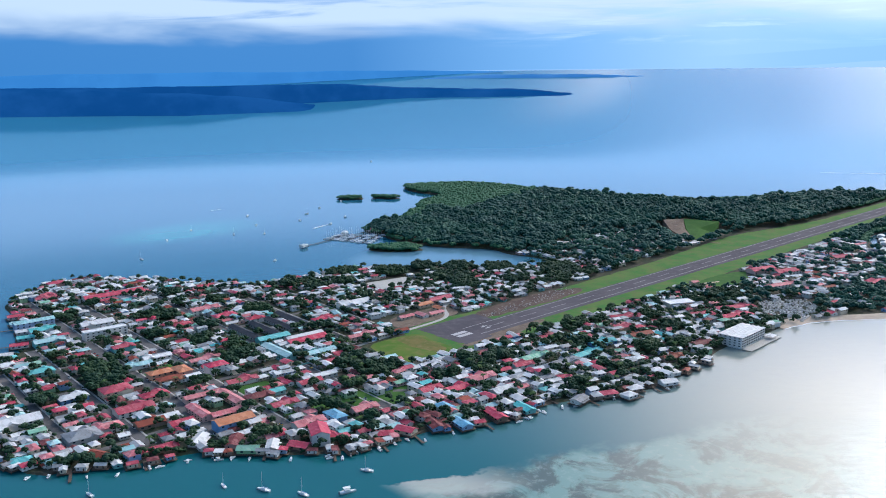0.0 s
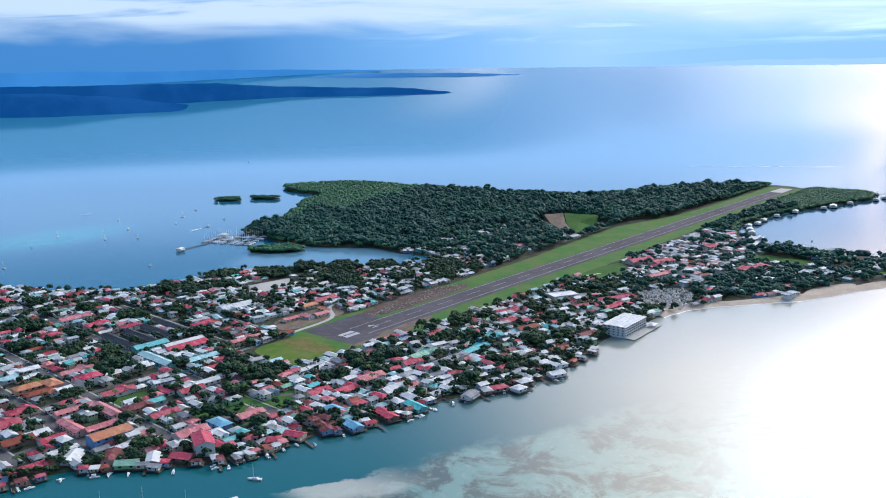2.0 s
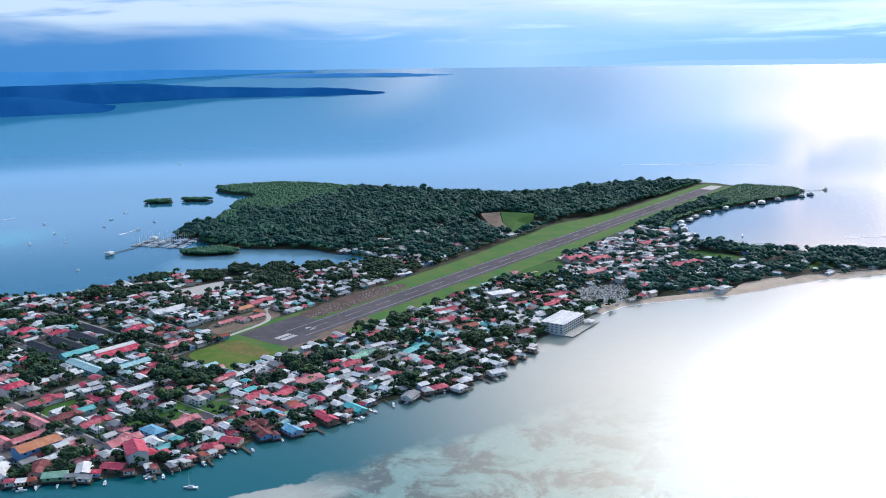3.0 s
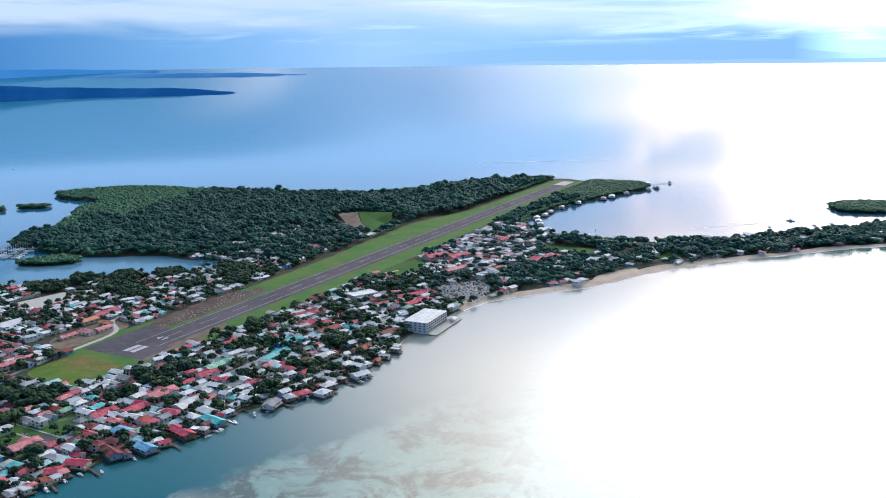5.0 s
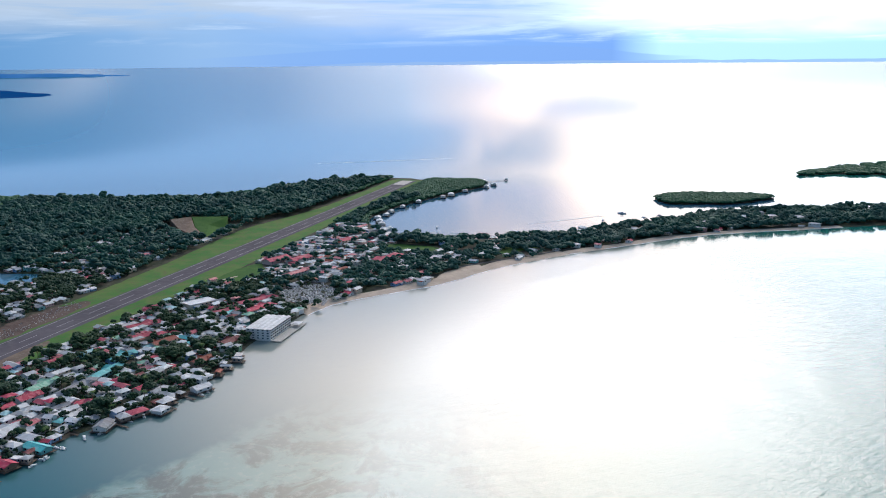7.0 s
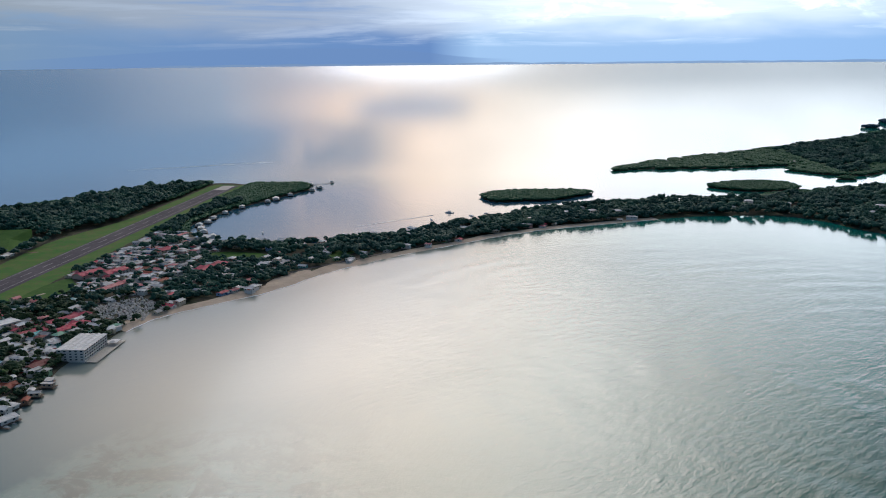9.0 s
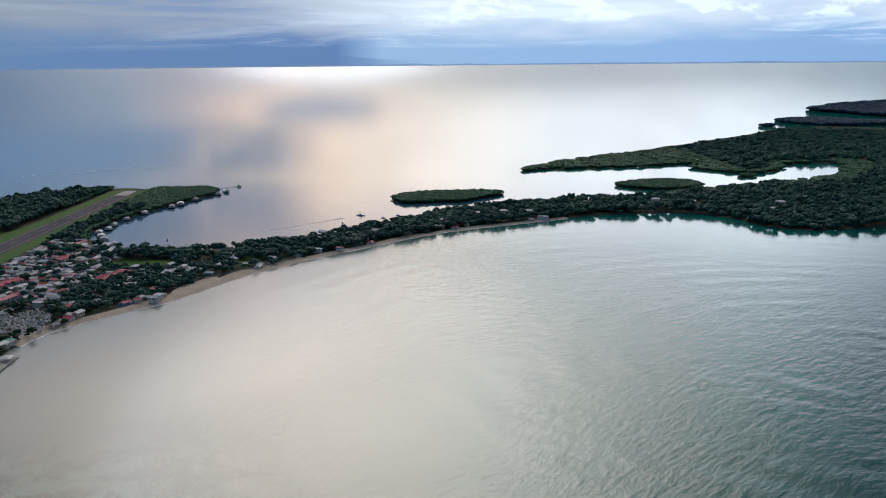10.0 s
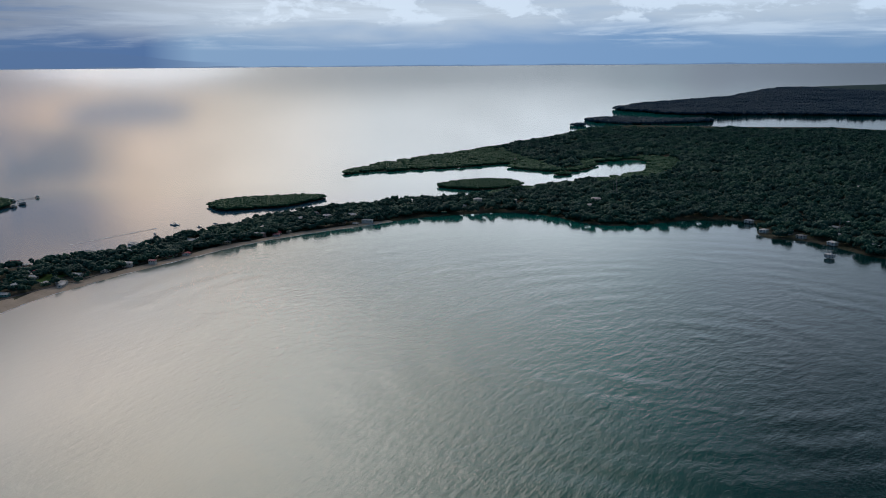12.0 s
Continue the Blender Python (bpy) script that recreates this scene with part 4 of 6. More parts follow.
def house(name, m, l, w, h, roof, wall, kind="gable", label="", group="", storeys=1, base=0.0, windows=6, category="house", pitch=0.34, posts=False, flat=False, porch=False, wing=0):
    """A building with walls, a roof, single windows and a door, its ridge along its own x."""
    root = tagged(new(name), label, category, group)
    root.matrix_basis = m
    part("wall", raw_mesh("wall", *wall_data("hip" if flat else kind, l, w, h, base, pitch), [wall]), root)
    if flat:
        v, f = join_data(box_data(-l / 2 - 0.4, -w / 2 - 0.4, h, l / 2 + 0.4, w / 2 + 0.4, h + 0.35),
                         box_data(-l / 2 - 0.4, -w / 2 - 0.4, h + 0.35, l / 2 + 0.4, -w / 2 - 0.1, h + 0.9),
                         box_data(-l / 2 - 0.4, w / 2 + 0.1, h + 0.35, l / 2 + 0.4, w / 2 + 0.4, h + 0.9))
        part("roof", raw_mesh("roof", v, f, [roof]), root)
    else:
        part("roof", raw_mesh("roof", *roof_data(kind, l, w, h, 0.9, pitch), [roof]), root)
    if wing:                                   # a cross wing that stands out on one side
        q, side_x = min(l * 0.36, 12.0), wing * l * 0.24
        low = max(h * 0.9, h - 0.7)
        turn = pose(side_x, -1.6, 0, 0, 0, 90)
        v, f = wall_data("gable", w + 3.6, q, low, base, pitch)
        part("wing_wall", raw_mesh("wing_wall", v, f, [wall]), root, "", turn)
        v, f = roof_data("gable", w + 3.6, q, low, 0.8, pitch * 1.15)
        part("wing_roof", raw_mesh("wing_roof", v, f, [roof]), root, "", turn)
    rise = (h - base) / storeys
    per = max(2, int(windows / 2))
    for s in range(storeys):
        z = base + rise * s + rise * 0.55
        for i in range(per):
            x = -l / 2 + l * (i + 0.5) / per
            for sgn in (-1, 1):
                if s == 0 and sgn < 0 and i == per // 2:
                    part("door", DOOR_LEAF, root, "", pose(x, -w / 2 - 0.03, base))
                    continue
                part("window", WIDE_WINDOW if l / per > 4.5 else WINDOW, root, "", pose(x, sgn * (w / 2 + 0.02), z))
        part("window", WINDOW, root, "", pose(-l / 2 - 0.02, w * 0.2, z, 0, 0, 90))
    if porch:
        e = h - 0.35 * rise
        v, f = box_data(-l * 0.42, -w / 2 - 2.4, 0, l * 0.42, -w / 2 - 0.05, 0.14)
        v = [(x, y, e + z + 0.22 * (y + w / 2)) for x, y, z in v]
        lean_to = part("porch_roof", raw_mesh("porch_roof", v, f, [roof]), root)
        stilt = raw_mesh("post", *tube_data(0, 0, base, e - 0.5, 0.09, 0.09, 5), [TIMBER])
        for sgn in (-1, 1):
            part("post", stilt, lean_to, "", pose(sgn * l * 0.38, -w / 2 - 2.2, 0))
    if posts:                                  # over the water on piles, with a deck
        deck = part("deck", box_mesh("deck", TIMBER, (-l / 2 - 2.2, -w / 2 - 2.2, base - 0.35, l / 2 + 2.2, w / 2 + 2.2, base - 0.05)), root, "weathered timber deck")
        pile = raw_mesh("pile", *tube_data(0, 0, -3.2, base - 0.3, 0.22, 0.2, 7), [TIMBER])
        nx = max(3, int(l / 8)) if l > 11 else 2
        for i in range(nx):
            for y in (-w / 2 - 1.2, 0, w / 2 + 1.2):
                part("pile", pile, deck, "", pose(-l / 2 - 1 + (l + 2) * i / (nx - 1), y, 0))
    return root


TAKEN = []                                     # plan circles that are built on or kept free of trees


def taken(x, y, r):
    return any((x - a) ** 2 + (y - b) ** 2 < (r + c) ** 2 for a, b, c in TAKEN)


def claim(x, y, l, w, ang):
    n = max(1, round(l / w))
    for i in range(n):
        d = (i + 0.5) / n * l - l / 2
        TAKEN.append((x + d * math.cos(radians(ang)), y + d * math.sin(radians(ang)), w * 0.55))


ROOFS = {"red": RED, "pink": PINK, "rust": RUST, "maroon": MAROON, "zinc": ZINC, "white": WHITE, "grey": GREY, "dark": DARK, "teal": TEAL, "paleteal": PALETEAL,
         "blue": BLUE, "green": GREEN, "orange": ORANGE, "crimson": CRIMSON}
WALLS = {"white": W_WHITE, "cream": W_CREAM, "pink": W_PINK, "teal": W_TEAL, "blue": W_BLUE, "green": W_GREEN, "wood": W_WOOD, "grey": W_GREY, "orange": W_ORANGE}
ROOF_WORDS = {"red": "worn red metal", "crimson": "bright red metal", "pink": "faded pink metal", "rust": "rusty brown", "maroon": "dark maroon",
              "zinc": "grey zinc", "white": "white metal", "grey": "grey metal", "dark": "nearly black", "teal": "turquoise metal",
              "paleteal": "pale turquoise", "blue": "blue metal", "green": "pale green", "orange": "orange"}
WALL_WORDS = {"white": "white", "cream": "cream", "pink": "pink", "teal": "turquoise", "blue": "blue", "green": "green", "wood": "brown timber", "grey": "grey", "orange": "orange"}


def turn_to_grid(a):
    a %= 180
    for g in (176, 86):
        d = (a - g + 90) % 180 - 90
        if abs(d) < 28:
            return g
    return a


def landmark(x, y, l, w, ang, h, roof, wall="white", kind="gable", storeys=0, snap=True, name="house", place="in the town", **kw):
    if snap:
        ang = turn_to_grid(ang)
    storeys = storeys or max(1, round(h / 3.2))
    if name == "house" and 22 <= l < 60 and h < 8 and not kw.get("flat"):
        kw["wing"] = 1 if int(x * 7 + y * 3) % 2 else -1
    claim(x, y, l, w, ang)
    label = f"{WALL_WORDS[wall]} {kw.pop('what', 'house')} with a {ROOF_WORDS[roof]} roof {place}"
    return house(name, pose(x, y, LEVEL, 0, 0, ang), l, w, h, ROOFS[roof], WALLS[wall], kind, label, "", storeys,
                 windows=max(4, 2 * int(l / 6)), porch=(h < 7 and not kw.get("flat")), **kw)


# the large white hotel over the water
def hotel():
    root = tagged(new("hotel"), "large white four-storey hotel with a pale metal roof on the waterfront", "hotel")
    root.matrix_basis = pose(207, -243, LEVEL, 0, 0, 2)
    L_, W_, H_ = 54, 28, 11.5
    claim(207, -243, 60, 34, 2)
    part("wall", box_mesh("wall", W_WHITE, (-L_ / 2, -W_ / 2, -2.5, L_ / 2, W_ / 2, H_)), root)
    bays = 5
    for i in range(bays):
        y0, y1 = -W_ / 2 - 1 + (W_ + 2) * i / bays, -W_ / 2 - 1 + (W_ + 2) * (i + 1) / bays
        v, f = roof_data("gable", L_ + 1.0, y1 - y0 - 1.3, H_ + 0.1, 0.62, 0.22)
        part("roof", raw_mesh("roof", [(a, b + (y0 + y1) / 2, c) for a, b, c in v], f, [WHITE]), root)
    slot = box_mesh("balcony", W_WHITE, (-2.3, -0.9, -0.12, 2.3, 0.0, 0.06), (-2.3, -0.9, 0.06, 2.3, -0.82, 0.95), (2.2, -0.9, 0.06, 2.3, 0, 2.5))
    opening = box_mesh("window", PANE, (-1.15, -0.05, 0.8, 1.15, 0.05, 1.95))
    for s in range(4):
        z = 0.2 + s * 2.85
        for i in range(10):
            x = -L_ / 2 + L_ * (i + 0.5) / 10
            part("window", opening, root, "", pose(x, -W_ / 2 - 0.02, z))
            part("balcony", slot, root, "", pose(x, -W_ / 2, z))
        for i in range(5):
            y = -W_ / 2 + W_ * (i + 0.5) / 5
            for sgn in (-1, 1):
                part("window", opening, root, "", pose(sgn * (L_ / 2 + 0.02), y, z, 0, 0, 90))
    deck = part("terrace", box_mesh("terrace", CONCRETE, (-L_ / 2 - 2, -W_ / 2 - 13, -0.5, L_ / 2 + 16, -W_ / 2 - 1.0, -0.1), (L_ / 2 + 0.1, -W_ / 2 - 1.0, -0.5, L_ / 2 + 16, 4, -0.1)), root, "concrete waterside terrace")
    pile = raw_mesh("pile", *tube_data(0, 0, -4, -0.5, 0.4, 0.4, 8), [CONCRETE])
    for i in range(11):
        part("pile", pile, deck, "", pose(-L_ / 2 + 6.6 * i, -W_ / 2 - 12, 0))
    pav = part("pavilion_roof", raw_mesh("pavilion_roof", *roof_data("hip", 12, 9, 3.0, 0.5, 0.3), [WHITE]), root, "white canopy", pose(L_ / 2 + 4, -W_ / 2 - 6, 0))
    for a in (-5, 5):
        for b in (-4, 4):
            part("post", raw_mesh("post", *tube_data(0, 0, -0.1, 3.0, 0.12, 0.12, 6), [W_WHITE]), pav, "", pose(a, b, 0))


hotel()

# school with turquoise roofs behind a turquoise fence
for x, y, l, w, a, h, r, wl in ((-166, 138, 38, 14, 177, 5, "teal", "teal"), (-145, 101, 48, 16, 177, 6, "crimson", "white"), (-190, 90, 56, 12, 86, 5, "paleteal", "teal"),
                                (-158, 56, 34, 12, 176, 5, "paleteal", "teal")):
    landmark(x, y, l, w, a, h, r, wl, what="school wing", name="school_wing")
landmark(-140, 113, 46, 9, 177, 7, "white", "pink", what="school wing", name="school_wing")
for i, (x, y, l) in enumerate(((-180, 180, 68), (-155, 178, 64), (-131, 182, 60), (-108, 192, 66))):
    landmark(x + 4, y, l, 11, 84, 4, "dark", "grey", what="long shed", name="long_shed")


def fence(points, label):
    root = tagged(new("fence"), label, "fence")
    for (x0, y0), (x1, y1) in zip(points[:-1], points[1:]):
        n = max(2, int(math.hypot(x1 - x0, y1 - y0) / 6))
        ang = math.degrees(math.atan2(y1 - y0, x1 - x0))
        seg = math.hypot(x1 - x0, y1 - y0) / n
        panel = box_mesh("panel", W_TEAL, (0, -0.08, 0, seg - 0.3, 0.08, 2.0))
        post = box_mesh("post", W_TEAL, (-0.15, -0.15, 0, 0.15, 0.15, 2.3))
        for i in range(n):
            m = pose(x0 + (x1 - x0) * i / n, y0 + (y1 - y0) * i / n, LEVEL, 0, 0, ang)
            part("panel", panel, root, "", m @ pose(0.15, 0, 0))
            part("post", post, root, "", m)


fence([(-186, 215), (-205, 40), (-135, 38), (-125, 90)], "turquoise panel fence round the school")

# buildings of the old town that stand out
TOWN_A = [("crimson", "white", -210, 464, 80, 18, 174, 6), ("crimson", "pink", -240, 588, 24, 14, 177, 6), ("red", "white", -280, 513, 33, 12, 12, 5),
          ("paleteal", "blue", -342, 393, 46, 12, 15, 9), ("teal", "white", -344, 360, 30, 14, 173, 6), ("paleteal", "teal", -356, 308, 33, 14, 167, 6),
          ("white", "white", -288, 337, 38, 16, 3, 7), ("pink", "white", -162, 302, 37, 14, 12, 7), ("crimson", "cream", -158, 258, 29, 14, 2, 6),
          ("red", "white", -214, 262, 22, 14, 177, 5)]
TOWN_B = [("red", "teal", -304, 228, 24, 12, 0, 5), ("paleteal", "white", -319, 158, 26, 12, 177, 4), ("white", "white", -293, 170, 30, 11, 170, 4),
          ("red", "white", -268, 38, 32, 12, 174, 4), ("red", "white", -380, 40, 34, 18, 176, 5), ("red", "cream", -350, 60, 25, 14, 176, 5),
          ("rust", "wood", -384, 0, 25, 14, 176, 4), ("red", "white", -364, -20, 21, 12, 176, 4), ("white", "white", -366, 2, 19, 11, 176, 4),
          ("pink", "white", -416, 15, 24, 14, 176, 5)]
TOWN_C = [("grey", "grey", -440, 10, 28, 22, 176, 6), ("white", "white", -467, 82, 34, 20, 176, 6), ("white", "blue", -408, 110, 26, 14, 0, 5),
          ("teal", "teal", -402, 208, 25, 14, 176, 5), ("pink", "cream", -260, 126, 34, 10, 2, 4), ("white", "white", -7, 190, 44, 18, 2, 6),
          ("red", "white", -136, 222, 22, 12, 3, 5), ("crimson", "white", -80, 160, 25, 12, 0, 5), ("pink", "pink", -86, 74, 38, 10, 165, 4),
          ("teal", "teal", -261, -12, 17, 10, 176, 4), ("maroon", "wood", -280, -14, 27, 13, 175, 5)]
TOWN_D = [("red", "green", -274, -46, 26, 12, 177, 4), ("red", "white", -222, -14, 24, 12, 170, 4), ("pink", "white", -284, -100, 28, 14, 170, 4),
          ("blue", "blue", -258, -104, 21, 12, 86, 5), ("white", "white", -205, -6, 38, 10, 175, 4), ("pink", "pink", -228, -108, 25, 12, 170, 4),
          ("blue", "white", -176, -160, 18, 12, 86, 5), ("red", "white", -152, -114, 24, 12, 6, 4), ("crimson", "green", -132, -134, 30, 12, 176, 5),
          ("pink", "white", -98, -130, 30, 14, 4, 6), ("white", "white", -104, -166, 26, 14, 170, 4)]
for group_rows in (TOWN_A, TOWN_B, TOWN_C, TOWN_D):
    for r, wl, x, y, l, w, a, h in group_rows:
        landmark(x, y, l, w, a, h, r, wl, "hip" if (l < 30 and h > 4) else "gable")
landmark(-296, 294, 50, 12, 5, 9.5, "white", "white", flat=True, what="block")
landmark(-269, 85, 21, 15, 150, 9.5, "crimson", "white", "hip", what="block")
landmark(-372, 96, 28, 20, 150, 7, "red", "cream", "hip", what="villa")
for x, y, l, w, a, h, r, wl in ((-318, 112, 24, 13, 176, 6.5, "orange", "orange"), (-298, 104, 22, 14, 86, 7, "orange", "pink"), (-316, 94, 26, 11, 176, 4.5, "rust", "orange"),
                                (-305, 88, 12, 10, 86, 4, "orange", "white")):
    landmark(x, y, l, w, a, h, r, wl, "hip", what="guest wing", name="guest_house_wing")
landmark(-333, -56, 34, 16, 170, 8, "orange", "blue", what="school block")
for x, y, l, a in ((-318, 26, 36, 0), (-301, 2, 40, 92), (-341, -10, 36, 92), (-322, -30, 34, 8)):
    landmark(x, y, l, 10, a, 5, "pink", "pink", what="wing", name="courtyard_wing")
landmark(-297, -134, 25, 15, 62, 10.5, "crimson", "white", "gable", 3, False, what="guest house", place="on the waterfront")
for x, y, l, w, a, h, r, wl in ((2, 98, 20, 9, 169, 3.2, "pink", "cream"), (22, 90, 18, 9, 79, 3.2, "pink", "white"), (40, 84, 20, 10, 169, 3.2, "pink", "cream"), (58, 98, 14, 9, 79, 3.4, "orange", "cream"),
                                (88, 128, 34, 13, 160, 5, "red", "pink"), (56, 124, 22, 12, 165, 4, "orange", "cream")):
    landmark(x, y, l, w, a, h, r, wl, "gable", 1, what="shed", name="terminal_shed", place="beside the runway")
EAST_A = [("red", "white", -37, -131, 22, 12, 165, 5), ("green", "white", -7, -121, 36, 12, 176, 4), ("grey", "white", -2, -154, 50, 12, 178, 4),
          ("teal", "teal", 42, -154, 42, 10, 178, 4), ("teal", "blue", 84, -142, 33, 12, 170, 4), ("rust", "cream", 137, -156, 29, 12, 165, 5),
          ("red", "white", 188, -98, 40, 13, 150, 4), ("red", "cream", 152, -122, 26, 12, 150, 4), ("crimson", "white", 320, -172, 53, 12, 150, 4),
          ("crimson", "pink", 287, -191, 46, 12, 160, 4), ("red", "cream", 262, -158, 33, 12, 145, 4)]
EAST_B = [("maroon", "wood", 158, -222, 25, 12, 167, 4), ("rust", "wood", 94, -226, 26, 11, 170, 4), ("crimson", "white", 583, -254, 56, 18, 150, 6),
          ("crimson", "pink", 536, -93, 42, 18, 161, 5), ("crimson", "white", 550, -125, 43, 18, 161, 5), ("pink", "white", 470, -160, 56, 12, 163, 5),
          ("crimson", "cream", 696, -142, 30, 16, 140, 6), ("white", "white", 800, -168, 34, 14, 160, 5), ("white", "white", 514, -182, 31, 12, 165, 5),
          ("white", "white", 548, -282, 32, 12, 153, 4), ("white", "white", 600, -318, 33, 12, 151, 4)]
for group_rows in (EAST_A, EAST_B):
    for r, wl, x, y, l, w, a, h in group_rows:
        landmark(x, y, l, w, a, h, r, wl, "hip" if l > 45 else "gable", snap=False, place="east of the town")
landmark(283, -114, 36, 20, 152, 7, "white", "cream", flat=True, snap=False, what="block", place="east of the town")

# houses on piles along the southern shore
PILE_A = [("rust", "wood", -446, -36, 20, 13, 113), ("red", "wood", -400, -62, 32, 19, 176), ("white", "white", -372, -68, 34, 13, 40), ("maroon", "pink", -352, -92, 36, 13, 45),
          ("green", "green", -352, -114, 22, 13, 135), ("teal", "teal", -494, -4, 17, 13, 160), ("crimson", "wood", -318, -138, 22, 18, 115), ("white", "grey", -334, -122, 26, 9, 50),
          ("red", "wood", -282, -150, 13, 12, 70), ("red", "white", -252, -170, 17, 12, 145), ("crimson", "cream", -234, -176, 21, 12, 106)]
PILE_B = [("maroon", "blue", -208, -184, 36, 12, 68), ("blue", "blue", -190, -200, 30, 12, 77), ("crimson", "wood", -154, -206, 46, 15, 74), ("teal", "teal", -124, -214, 33, 14, 78),
          ("white", "white", -110, -196, 24, 11, 78), ("white", "white", -93, -190, 20, 11, 120), ("grey", "white", -72, -236, 21, 13, 10), ("crimson", "wood", -40, -246, 18, 10, 155),
          ("white", "white", -30, -262, 12, 11, 173), ("white", "white", 26, -268, 20, 14, 157), ("zinc", "wood", -52, -240, 12, 9, 60), ("white", "wood", -12, -256, 13, 9, 160)]
PILE_C = [("red", "white", -344, 452, 26, 11, 172), ("paleteal", "white", -352, 418, 28, 11, 170), ("white", "white", -360, 376, 26, 11, 168), ("teal", "teal", -368, 348, 25, 12, 166),
          ("crimson", "white", -384, 322, 26, 12, 160), ("white", "pink", -410, 296, 28, 13, 155), ("zinc", "white", -440, 274, 24, 12, 150)]
for group_rows in (PILE_A, PILE_B, PILE_C):
    for r, wl, x, y, l, w, a in group_rows:
        l = l if l < 14 else 14 + (l - 14) * 0.38
        w = min(w, 10.5)
        y += 3 if y < 0 else 0
        claim(x, y, l, w, a)
        house("pile_house", pose(x, y, 0, 0, 0, a), l, w, 4.9, ROOFS[r], WALLS[wl], "gable" if l > 16 else "hip",
              f"{WALL_WORDS[wl]} house with {ROOF_WORDS[r]} roof on piles over water", "houses on piles along the shore", 1, 1.7,
              max(4, 2 * int(l / 6)), posts=True, porch=True)

for i in range(95):
    k = rnd.randrange(len(SOUTH_SHORE) - 5)
    (ax, ay), (bx, by) = SOUTH_SHORE[k], SOUTH_SHORE[k + 1]
    t, q = rnd.random(), math.hypot(bx - ax, by - ay)
    off = rnd.uniform(0, 9)
    x, y = ax + (bx - ax) * t + (by - ay) / q * off, ay + (by - ay) * t - (bx - ax) / q * off
    if taken(x, y, 2.4):
        continue
    TAKEN.append((x, y, 3.2))
    r, wl = rnd.choice(["zinc", "rust", "red", "maroon", "grey", "white", "pink"]), rnd.choice(["wood", "wood", "white", "cream", "blue"])
    house("pile_hut", pose(x, y, 0, 0, 0, math.degrees(math.atan2(by - ay, bx - ax)) + rnd.choice((0, 90)) + rnd.uniform(-10, 10)), rnd.uniform(5.5, 10), rnd.uniform(4.5, 6.8),
          rnd.uniform(4.2, 5.0), ROOFS[r], WALLS[wl], rnd.choice(("gable", "shed", "hip")), f"small {WALL_WORDS[wl]} hut with {ROOF_WORDS[r]} roof on piles", "huts on piles along the shore",
          1, 1.5, 4, "hut", posts=True)

# houses over the water along the spit
for hx, hy, hl, hw, ha, r in ((1470, -190, 16, 10, 20, "white"), (1420, -222, 14, 10, 30, "white"), (1380, -214, 12, 9, 10, "zinc"), (1300, -184, 14, 10, 15, "grey"),
                              (1240, -168, 22, 12, 15, "white"), (1205, -160, 12, 9, 15, "zinc"), (1130, -128, 14, 9, 10, "white"), (1060, -116, 10, 8, 10, "white"),
                              (1000, -112, 14, 9, 0, "zinc"), (960, -116, 12, 9, 0, "white"), (925, -112, 14, 10, 10, "white"), (890, -128, 16, 10, 20, "white"), (862, -142, 14, 10, 20, "zinc"),
                              (786, -300, 14, 10, 80, "white"), (800, -345, 14, 10, 80, "crimson"), (790, -262, 14, 10, 80, "white"), (828, -398, 16, 10, 60, "white"),
                              (850, -440, 12, 9, 60, "zinc"), (900, -500, 18, 10, 45, "white"), (925, -528, 14, 9, 45, "white")):
    house("pile_house", pose(hx, hy, 0, 0, 0, ha), hl, hw, 4.8, ROOFS[r], W_WHITE, "gable", f"white house with {ROOF_WORDS[r]} roof on piles over the bay",
          "houses on piles along the bay", 1, 1.6, 4, posts=True)
house("pile_hut", pose(1515, -232, 0, 0, 0, 20), 6, 6, 4.6, WHITE, W_WHITE, "hip", "small pale hut on piles at the end of the spit", "", 1, 1.6, 4, category="hut", posts=True)

# houses among the trees along the neck and the eastern coast
# heights and cleared strips are chosen so the houses show from the camera
for hx, hy, hl, hw, ha, h_, r in ((870, -520, 16, 10, 140, 4, "white"), (905, -585, 22, 11, 140, 4, "white"), (835, -500, 14, 10, 140, 4, "zinc"), (1060, -770, 18, 12, 110, 7, "white"),
                                  (1085, -820, 16, 11, 110, 6, "white"), (1062, -862, 22, 14, 110, 9, "white"), (1120, -800, 14, 10, 100, 6, "zinc"), (1040, -810, 16, 10, 100, 6, "white"),
                                  (1185, -1132, 16, 14, 80, 10, "white"), (1140, -1090, 14, 10, 80, 5, "zinc"), (1160, -1200, 12, 10, 80, 9, "white"), (1075, -1330, 14, 10, 60, 7, "white"),
                                  (850, -1540, 14, 9, 30, 5, "zinc"), (760, -1515, 12, 9, 30, 5, "white"), (700, -1545, 14, 9, 20, 5, "grey"), (640, -1560, 14, 9, 20, 5, "white"),
                                  (690, -1600, 12, 9, 20, 7, "white"), (1905, -1420, 14, 10, 60, 8, "white"), (2300, -1700, 16, 10, 60, 14, "zinc"), (600, -1600, 16, 10, 20, 6, "zinc"),
                                  (740, -1546, 14, 9, 20, 6, "white"), (772, -1682, 18, 10, 35, 8, "white"), (745, -1636, 14, 9, 30, 7, "zinc"), (560, -1500, 12, 8, 20, 5, "white"),
                                  (1139, -1367, 18, 11, 70, 9, "white"), (1134, -1963, 16, 10, 40, 12, "white")):
    TAKEN.extend([(hx - 11, hy - 2, 9), (hx - 24, hy - 3, 9)])
    landmark(hx, hy, hl, hw, ha, h_, r, "white", "hip", 0, False, place="among coastal trees")

